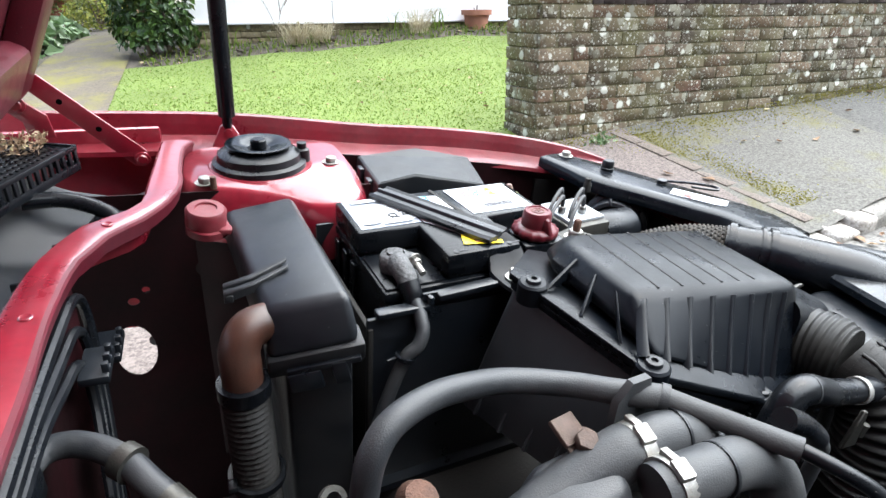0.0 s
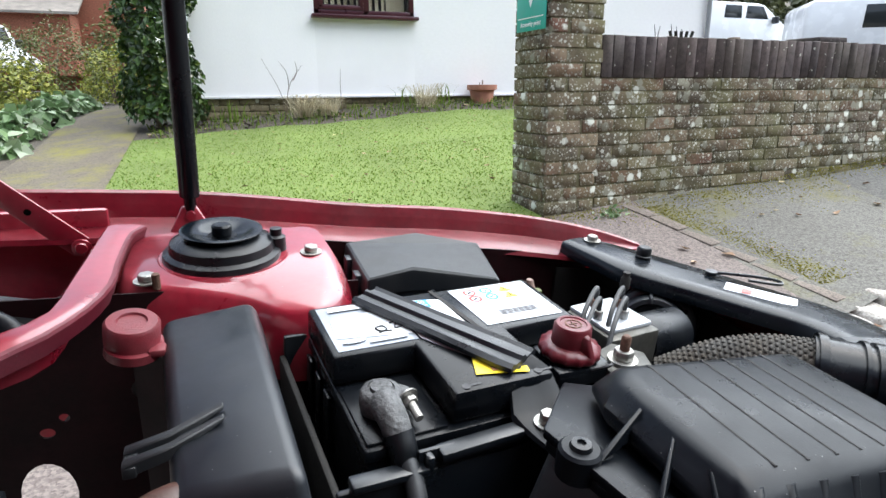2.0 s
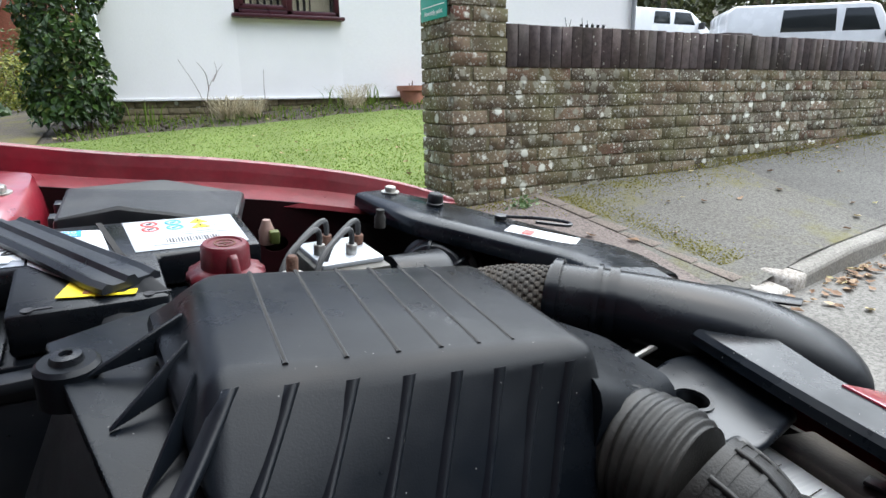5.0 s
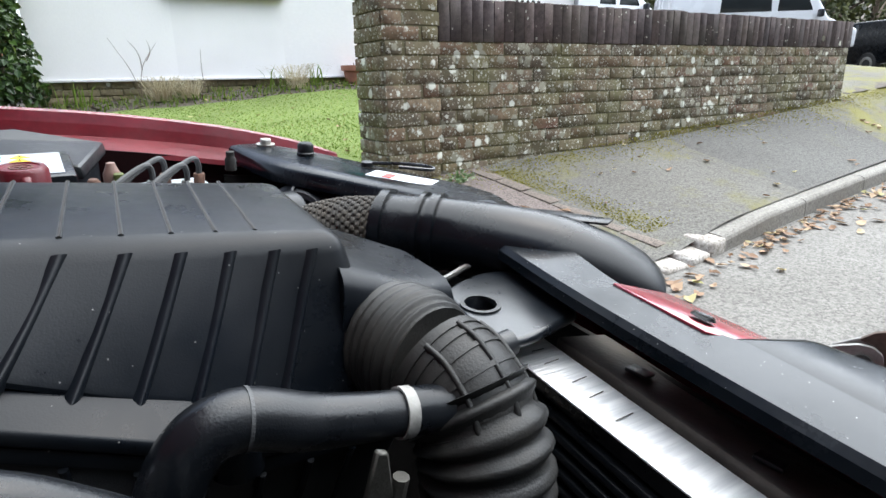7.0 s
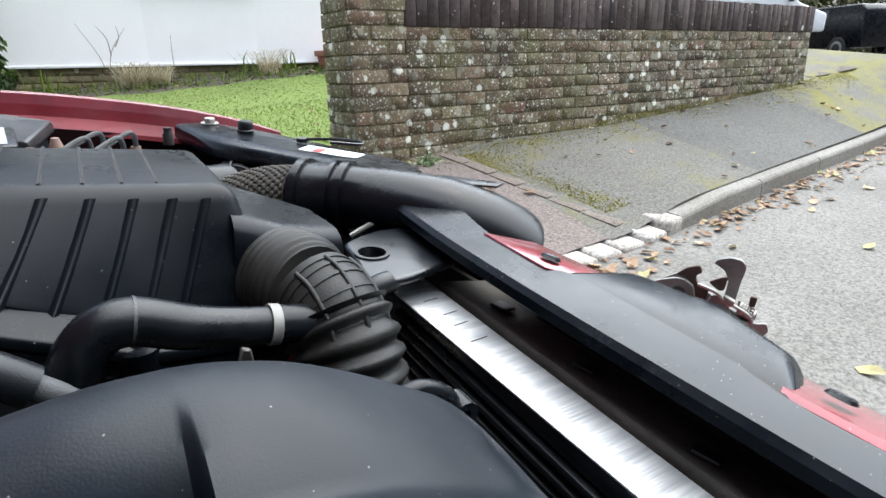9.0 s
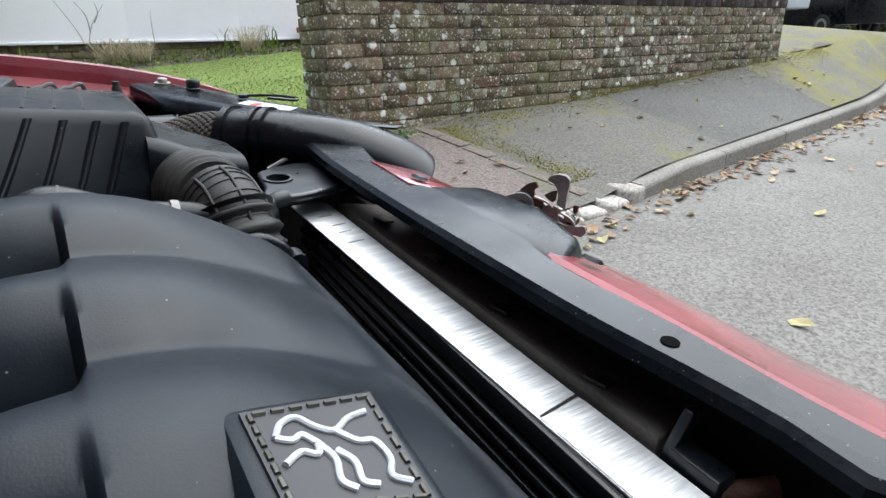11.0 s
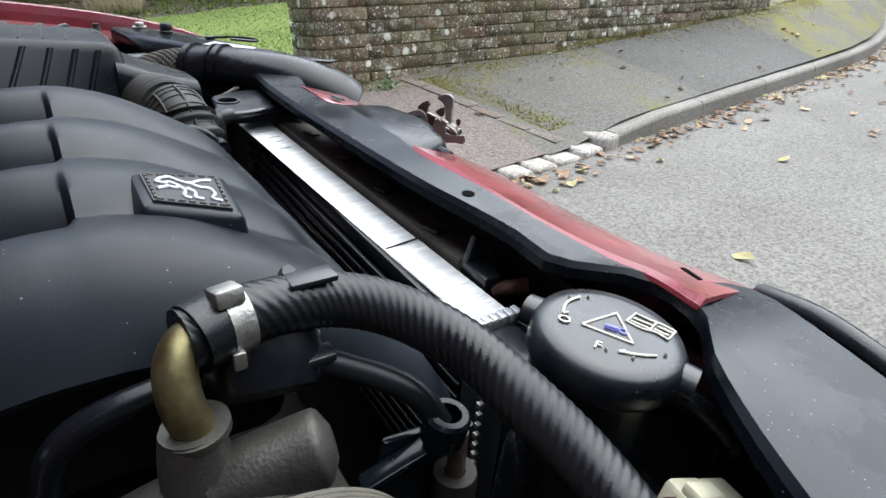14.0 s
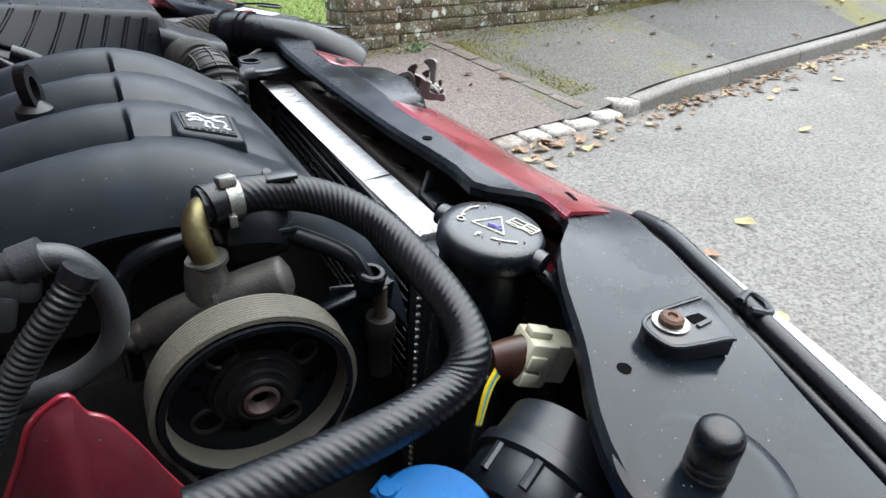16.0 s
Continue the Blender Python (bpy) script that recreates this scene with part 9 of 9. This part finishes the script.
PH = [(0.518, -0.106, 0.781), (0.545, -0.1, 0.781), (0.578, -0.096, 0.775), (0.605, -0.108, 0.768), (0.623, -0.135, 0.761), (0.631, -0.168, 0.754), (0.637, -0.2, 0.745), (0.637, -0.226, 0.738), (0.631, -0.243, 0.732), (0.615, -0.252, 0.723), (0.584, -0.26, 0.722), (0.545, -0.265, 0.722), (0.512, -0.268, 0.723), (0.476, -0.27, 0.724)]
ph_line = spline([V3(*q) for q in PH], 56)
ph_rows, run = [], 0.0
for i in range(len(ph_line) - 1):
    way = (ph_line[i + 1] - ph_line[i])
    run += way.length
    sd = way.normalized().cross(V3(0, 0, 1)).normalized()
    up = sd.cross(way.normalized())
    ph_rows.append([ph_line[i] + (sd * math.cos(a) + up * math.sin(a)) * (0.0121 + 0.0002 * math.cos(run / 0.0046 * 2 * math.pi + 10 * a)) for a in (2 * math.pi * k / 70 for k in range(70))])
part("hose", loft(ph_rows), RUBBER, ph, smooth=70)
part("cuff", tube([(0.521, -0.107, 0.781), (0.532, -0.103, 0.7815)], 0.0138, 22, 2), RUBBER, ph)
part("screw_clamp", join(ring((0.5365, -0.102, 0.7816), 0.0134, 0.0009, (1, 0.2, 0.0), 30, 0.0045), box((0.535, -0.106, 0.7955), (0.011, 0.011, 0.007), 0.0015, (-15, 0, 10)), box((0.535, -0.116, 0.773), (0.005, 0.004, 0.008), 0.001)), STEEL, ph, "bright steel screw clamp")
saddle = part("pipe_saddle", join(box((0.570, -0.099, 0.7898), (0.02, 0.011, 0.003), 0.001), tube([(0.562, -0.089, 0.7865), (0.563, -0.093, 0.7915)], 0.003, 6, 2)), PLASTIC, ph, "black plastic pipe saddle")
part("saddle_foot", box((0.566, -0.108, 0.757), (0.018, 0.01, 0.004), 0.001), PLASTIC, ph)
pp = thing("steering_pipe", (0.55, -0.09, 0.74), "black steel pressure pipe bent behind the pump", "pipe")
part("pipe", tube([(0.462, -0.1, 0.66), (0.464, -0.1, 0.71), (0.469, -0.1, 0.738), (0.485, -0.1, 0.752), (0.52, -0.1, 0.757), (0.56, -0.102, 0.753), (0.585, -0.112, 0.745), (0.604, -0.128, 0.737), (0.613, -0.138, 0.722)], 0.0062, 14, 8), PLASTIC_SMOOTH, pp, smooth=70)
part("pipe_clamp", tube([(0.556, -0.102, 0.7535), (0.568, -0.103, 0.7505)], 0.0088, 14, 2), PLASTIC, pp)
pbr = thing("pipe_bracket", (0.63, -0.135, 0.7), "black steel bracket arm with a rubber bush", "bracket")
part("arm", hexa([V3(0.573, -0.143, 0.704), V3(0.63, -0.141, 0.713), V3(0.632, -0.13, 0.713), V3(0.575, -0.132, 0.702)], [V3(0.573, -0.143, 0.7075), V3(0.63, -0.141, 0.7165), V3(0.632, -0.13, 0.7165), V3(0.575, -0.132, 0.7055)], 0.0008), PANEL_BLACK, pbr)
part("eye", join(lathe([(0.0062, -0.006), (0.0105, -0.006), (0.0108, 0.007), (0.0092, 0.0085), (0.0062, 0.0085), (0.0062, -0.006)], (0.6145, -0.139, 0.721), (0.12, -0.1, 1), 24)), PANEL_BLACK, pbr, "cupped eye holding the pipe end")
part("bolt_shank", lathe([(0, 0), (0.0045, 0), (0.0045, 0.03), (0, 0.03)], (0.6225, -0.14, 0.685), (0, 0, 1), 14), LATCH_BROWN, pbr)
part("bush", lathe([(0.005, 0.018), (0.0105, 0.018), (0.0112, 0.015), (0.0112, 0.0), (0.009, -0.004), (0.009, -0.035), (0, -0.035)], (0.6225, -0.14, 0.671), (0, 0, 1), 24), RUBBER_DUSTY, pbr, "dusty rubber bush")
part("leg", box((0.605, -0.128, 0.65), (0.05, 0.005, 0.125), 0.002, (0, 8, 0)), PANEL_BLACK, pbr)
loom = thing("wiring_loom", (0.45, -0.2, 0.68), "looped grey hose with a corrugated conduit through a clip", "loom")
part("hose_loop", tube([(0.34, -0.165, 0.775), (0.39, -0.17, 0.792), (0.4286, -0.173, 0.802), (0.442, -0.173, 0.8045), (0.4545, -0.173, 0.7995), (0.463, -0.173, 0.7835), (0.4648, -0.173, 0.7633), (0.458, -0.173, 0.7455), (0.444, -0.173, 0.7345), (0.4264, -0.173, 0.7296), (0.40, -0.17, 0.722), (0.35, -0.16, 0.70)], 0.0064, 16, 8), RUBBER_GREY, loom, smooth=70)
part("corrugated_conduit", tube([(0.4555, -0.186, 0.7975), (0.4448, -0.188, 0.7849), (0.4325, -0.188, 0.7697), (0.4191, -0.189, 0.7511), (0.4118, -0.19, 0.74), (0.395, -0.195, 0.712)], 0.0074, 16, 8, 0.0011, 0.0034), PLASTIC_DUSTY, loom, smooth=70)
part("conduit_mouth", tube([(0.4585, -0.185, 0.801), (0.4545, -0.186, 0.796)], 0.0082, 18, 2), RUBBER, loom)
part("clip", join(ring((0.4395, -0.173, 0.8035), 0.0072, 0.0016, (0.95, 0.0, 0.25), 20, 0.006), box((0.43, -0.176, 0.793), (0.022, 0.008, 0.012), 0.003, (0, 20, 0)), box((0.4235, -0.176, 0.783), (0.012, 0.01, 0.02), 0.003, (0, 20, 0))), RUBBER_GREY, loom, "grey plastic clip over the loop")
rtower = thing("strut_tower_flange", (0.44, -0.2, 0.6), "dusty maroon folded steel flange of the near strut tower", "strut tower")
rt = [V3(0.39, -0.215, 0.668), V3(0.4072, -0.21, 0.7039), V3(0.4185, -0.21, 0.726), V3(0.4267, -0.21, 0.7445), V3(0.4347, -0.21, 0.7525), V3(0.4437, -0.21, 0.7562), V3(0.4475, -0.21, 0.744), V3(0.4554, -0.21, 0.7356), V3(0.4637, -0.211, 0.7157), V3(0.4722, -0.212, 0.6896), V3(0.4854, -0.214, 0.6542), V3(0.505, -0.225, 0.6)]
fl_ = loft([[p + V3(-0.004, 0.0, 0.0), p + V3(0, -0.006, 0.001), p + V3(-0.002, -0.016, -0.012), p + V3(-0.01, -0.04, -0.12), p + V3(-0.02, -0.06, -0.25)] for p in rt], closed=False, caps=False)
bmesh.ops.solidify(fl_, geom=fl_.faces[:], thickness=0.002)
part("flange", fl_, RED_DUSTY_SHADED, rtower, smooth=50)
part("folded_lip", tube([p + V3(-0.002, -0.003, 0.0008) for p in rt], 0.0015, 8, 4), RED, rtower, "rolled top lip of the flange")
for k in (3, 7):
    part("spot_weld", lathe([(0.0, 0), (0.003, 0), (0.004, 0.0008), (0.0045, 0)], rt[k] + V3(-0.006, -0.0215, -0.045), (-0.1, -1, 0.25), 14), RED, rtower)

# ---- header tank cap, headlamp and clips at the near side ----
tank = thing("header_tank", (0.708, -0.142, 0.6), "black coolant header tank with a printed screw cap", "coolant tank")
part("neck", lathe([(0, 0), (0.033, 0), (0.036, 0.03), (0.036, 0.1), (0, 0.1)], (0.708, -0.142, 0.632), (0, 0, 1), 32), PLASTIC_SMOOTH, tank)
part("body", hexa([V3(0.66, -0.24, 0.45), V3(0.73, -0.22, 0.45), V3(0.74, -0.1, 0.45), V3(0.68, -0.09, 0.45)], [V3(0.672, -0.215, 0.655), V3(0.735, -0.2, 0.66), V3(0.742, -0.11, 0.66), V3(0.685, -0.1, 0.655)], 0.012, 3), PLASTIC_SMOOTH, tank)
part("overflow_pipe", tube([(0.735, -0.165, 0.715), (0.745, -0.188, 0.708), (0.752, -0.205, 0.695)], 0.006, 12, 4), PLASTIC_SMOOTH, tank)
CAPM = Matrix.Translation((0.7075, -0.1435, 0.7275)) @ Matrix.Rotation(radians(3), 4, "X") @ Matrix.Rotation(radians(4), 4, "Y")
cp = lathe([(0, 0), (0.0385, 0), (0.040, 0.003), (0.040, 0.014), (0.037, 0.0185), (0.03, 0.0195), (0, 0.02)], (0, 0, 0), seg=48)
cp.transform(CAPM)
cap_ = part("screw_cap", cp, PLASTIC, tank, "matt black screw cap with two lugs", smooth=50)
for sgn in (1, -1):
    d_ = V3(-0.42, 0.9, 0) * sgn
    lg = tube([d_ * 0.032 + V3(0, 0, 0.009), d_ * 0.046 + V3(0, 0, 0.009)], lambda u: 0.0105 - 0.001 * u, 14, 4, flat=lambda u: (1.0, 0.85))
    lg.transform(CAPM)
    part("lug", lg, PLASTIC, cap_)
PRM = CAPM @ Matrix.Translation((0, 0, 0.0202)) @ Matrix.Rotation(radians(0), 4, "Z")


def printed(name, lines, material, r=0.0006):
    for line in (lines if name in ("turn_arrow", "print_dot") else [None]):
        bm = join(*[tube([V3(u, v, 0) for u, v in ln], r, 6, 3) for ln in ([line] if line else lines)])
        bm.transform(PRM)
        part(name, bm, material, cap_)


printed("warning_triangle", [[(-0.0135, 0.008), (0.0125, 0.008)], [(0.0125, 0.008), (0.0, -0.014)], [(0.0, -0.014), (-0.0135, 0.008)]], CREAM_INK)
printed("mark_bar", [[(-0.003, 0.002), (0.001, -0.003)]], VIOLET_INK, 0.0017)
printed("dot_ring", [[(0.0022 * math.cos(a) - 0.001 + 0.004, 0.0022 * math.sin(a) + 0.001 - 0.006) for a in (0, 1.05, 2.1, 3.15, 4.2, 5.25, 6.28)]], VIOLET_INK, 0.0006)
printed("manual_symbol", [[(0.012, 0.001), (0.015, -0.007), (0.0195, -0.012), (0.021, -0.019)], [(0.023, 0.004), (0.026, -0.004), (0.029, -0.009), (0.031, -0.016)], [(0.012, 0.001), (0.023, 0.004)], [(0.021, -0.019), (0.031, -0.016)], [(0.018, -0.0095), (0.0275, -0.0065)], [(0.0145, 0.0005), (0.019, -0.009)], [(0.018, 0.0015), (0.023, -0.008)], [(0.021, -0.01), (0.024, -0.017)], [(0.025, -0.009), (0.028, -0.0165)]], CREAM_INK, 0.00055)
printed("turn_arrow", [[(0.004, 0.027), (-0.004, 0.0265), (-0.010, 0.024), (-0.016, 0.019)], [(-0.016, 0.019), (-0.013, 0.0185)], [(-0.012, -0.0155), (-0.004, -0.0215), (0.004, -0.0255)], [(-0.012, -0.0155), (-0.0085, -0.0165)]], CREAM_INK, 0.0007)
printed("print_dot", [[(0.009, 0.0255), (0.0092, 0.0255)], [(-0.002, 0.029), (-0.0018, 0.029)], [(-0.009, -0.022), (-0.0088, -0.022)], [(0.009, -0.027), (0.0092, -0.027)], [(-0.017, -0.012), (-0.0168, -0.012)]], CREAM_INK, 0.0011)
letters("O", 0.0085, PRM @ Matrix.Translation((-0.0195, 0.0145, 0.0)) @ Matrix.Rotation(radians(-60), 4, "Z"), CREAM_INK, cap_, thick=0.0004)
letters("F", 0.0085, PRM @ Matrix.Translation((-0.0185, -0.008, 0.0)) @ Matrix.Rotation(radians(-60), 4, "Z"), CREAM_INK, cap_, thick=0.0004)

lamp = thing("headlamp", (0.8, -0.28, 0.55), "headlamp with black gasket and hazed clear edge", "headlamp")
LG = resample([(0.872, -0.135, 0.712), (0.862, -0.165, 0.722), (0.84, -0.24, 0.724), (0.822, -0.31, 0.722), (0.806, -0.37, 0.72), (0.788, -0.43, 0.718), (0.772, -0.48, 0.715)], 24)
part("lens", loft([[p + V3(-0.002, 0, -0.004), p + V3(0.004, 0.0, 0.001), p + V3(lerp(0.012, 0.026, i / 23), 0.0035, 0.0015), p + V3(lerp(0.024, 0.054, i / 23), 0.008, -0.008), p + V3(lerp(0.045, 0.068, i / 23), 0.01, -0.05), p + V3(0.06, 0.008, -0.16)] for i, p in enumerate(LG)], closed=False, caps=False), CLEAR_GREY, lamp, "hazed clear lens edge", smooth=60)
part("gasket", tube([p + V3(0.003, 0, 0.0005) for p in LG[::3]], 0.0082, 10, 4), RUBBER, lamp, "black rubber gasket")
part("back_plate", hexa([V3(0.80, -0.03, 0.52), V3(0.86, -0.16, 0.52), V3(0.866, -0.158, 0.52), V3(0.806, -0.03, 0.52)], [V3(0.80, -0.03, 0.722), V3(0.845, -0.16, 0.722), V3(0.851, -0.158, 0.722), V3(0.806, -0.03, 0.722)]), PLASTIC_SMOOTH, lamp)
part("gasket_inner", tube([p + V3(-0.013, -0.002, -0.002) for p in LG[::3]], 0.0045, 10, 4), PLASTIC_SMOOTH, lamp)
part("housing", hexa([V3(0.66, -0.47, 0.52), V3(0.80, -0.47, 0.52), V3(0.84, -0.2, 0.52), V3(0.72, -0.2, 0.52)], [V3(0.64, -0.47, 0.705), V3(0.77, -0.47, 0.705), V3(0.82, -0.17, 0.705), V3(0.765, -0.19, 0.71)], 0.01), PLASTIC_SMOOTH, lamp)
hclip = thing("headlamp_clip", (0.75, -0.284, 0.745), "black plastic headlamp clip held by a rusty screw", "clip")
part("tab", prism([(0.7207, -0.284), (0.7245, -0.2765), (0.7322, -0.2735), (0.7755, -0.2735), (0.779, -0.278), (0.7665, -0.3065), (0.7615, -0.311), (0.7555, -0.3085), (0.7291, -0.3032), (0.7216, -0.2972)], 0.7385, 0.7505, 0.0012), PLASTIC, hclip)
part("raised_edge", join(tube([(0.7755, -0.2745, 0.7505), (0.738, -0.2738, 0.7505), (0.7255, -0.277, 0.7505), (0.7212, -0.2845, 0.7505), (0.7222, -0.2965, 0.7505), (0.7291, -0.3025, 0.7505), (0.7555, -0.308, 0.7505), (0.7625, -0.3105, 0.7505)], 0.0014, 8, 4)), PLASTIC, hclip)
part("retaining_finger", prism([(0.7505, -0.2925), (0.762, -0.2915), (0.7625, -0.2945), (0.7505, -0.2955)], 0.7505, 0.7522, 0.0005), PLASTIC, hclip)
part("window", prism([(0.7517, -0.2844), (0.7615, -0.2852), (0.7625, -0.2905), (0.7507, -0.291)], 0.7505, 0.7511), HOLE, hclip)
part("washer", lathe([(0.004, 0), (0.0106, 0), (0.0106, 0.0016), (0.004, 0.0016)], (0.738, -0.285, 0.7506), seg=26), STEEL, hclip)
part("screw", lathe([(0, 0), (0.0072, 0), (0.0072, 0.003), (0.0055, 0.0045), (0.003, 0.0045), (0.0025, 0.003), (0, 0.003)], (0.738, -0.285, 0.7522), seg=18), RUST, hclip, "rusty round-headed screw")
part("hook", join(tube([(0.822, -0.274, 0.733), (0.84, -0.269, 0.731), (0.845, -0.280, 0.728), (0.835, -0.289, 0.729), (0.82, -0.284, 0.733)], 0.003, 8, 4)), PLASTIC, hclip)
conn = thing("wire_connector", (0.7, -0.22, 0.65), "cream two-part plug with a brown boot", "connector")
CM = Matrix.Translation((0.7025, -0.215, 0.6815)) @ Matrix.Scale(1.06, 4) @ Matrix.Rotation(radians(18), 4, "Y") @ Matrix.Rotation(radians(-12), 4, "Z")
for nm, bm_, mt in (("plug", join(box((0, 0, 0), (0.022, 0.026, 0.034), 0.003), box((-0.002, 0.0, 0.019), (0.016, 0.01, 0.006), 0.0015), box((-0.004, -0.014, 0.004), (0.012, 0.003, 0.01), 0.001), box((-0.004, -0.014, -0.009), (0.012, 0.003, 0.01), 0.001)), CREAM_PLASTIC),
                    ("socket", box((0.019, 0.002, 0.001), (0.018, 0.022, 0.03), 0.002), CREAM_PLASTIC), ("boot", tube([(-0.008, 0, -0.003), (-0.018, 0, -0.005), (-0.027, 0, -0.008)], lambda u: 0.0155 - 0.004 * u, 16, 4, flat=lambda u: (0.8, 1.15)), BROWN_PLASTIC)):
    bm_.transform(CM)
    part(nm, bm_, mt, conn)
for k, mt in enumerate((YELLOW_INK, BLUE_INK, YELLOW_INK)):
    part("wire", tube([(0.673 + 0.002 * k, -0.217, 0.6835 - 0.002 * k), (0.6625 + 0.002 * k, -0.222, 0.6725), (0.6555 + 0.0012 * k, -0.228, 0.658), (0.6495, -0.234, 0.64)], 0.0016, 6, 5), mt, conn)
part("sheath", tube([(0.653, -0.23, 0.652), (0.6486, -0.235, 0.6384), (0.6473, -0.24, 0.61), (0.645, -0.25, 0.56)], 0.0042, 10, 5), PLASTIC_SMOOTH, conn)
lcap = thing("headlamp_rear_cap", (0.67, -0.29, 0.6), "round black headlamp rear cap with a moulded rim", "headlamp cap")
part("cap", lathe([(0, 0), (0.038, 0), (0.043, 0.008), (0.043, 0.024), (0.047, 0.026), (0.047, 0.034), (0.043, 0.036), (0.043, 0.06), (0, 0.06)], (0.632, -0.305, 0.652), (0.85, 0.35, 0.25), 36), PLASTIC, lcap, smooth=50)
for sg in (-0.6, 0.0, 0.6):
    ax_ = V3(0.85, 0.35, 0.25).normalized()
    o_ = (V3(0, 0, 1) - ax_ * ax_.z).normalized() * math.cos(sg) + ax_.cross(V3(0, 0, 1)).normalized() * math.sin(sg)
    part("grip_rib", tube([V3(0.632, -0.305, 0.652) + ax_ * 0.007 + o_ * 0.0435, V3(0.632, -0.305, 0.652) + ax_ * 0.024 + o_ * 0.0445], 0.003, 8, 2), PLASTIC, lcap)
part("rib", box((0.652, -0.292, 0.692), (0.045, 0.004, 0.012), 0.001, (0, -16, 22)), PLASTIC, lcap)
wash = thing("washer_cap", (0.572, -0.305, 0.66), "bright blue plastic washer bottle cap", "cap")
part("cap", lathe([(0, 0), (0.031, 0), (0.0325, 0.003), (0.0325, 0.008), (0.029, 0.0125), (0, 0.0135)], (0.577, -0.303, 0.689), (0.05, -0.05, 1), 36), BLUE_PLASTIC, wash, smooth=50)
part("tab", box((0.563, -0.281, 0.7025), (0.012, 0.012, 0.003), 0.001, (0, 0, 30)), BLUE_PLASTIC, wash)
part("boss", lathe([(0, 0), (0.005, 0), (0.0045, 0.0015), (0, 0.0015)], (0.563, -0.282, 0.704)), BLUE_PLASTIC, wash)
part("neck", lathe([(0, 0), (0.026, 0), (0.026, 0.09), (0, 0.09)], (0.577, -0.303, 0.6), seg=28), PLASTIC_DUSTY, wash)
tie = thing("pink_tie", (0.625, -0.28, 0.66), "thin pink cord across the wires", "cord")
part("cord", tube([(0.61, -0.29, 0.665), (0.63, -0.275, 0.668), (0.65, -0.265, 0.672)], 0.0014, 6, 4), RED_INK, tie)
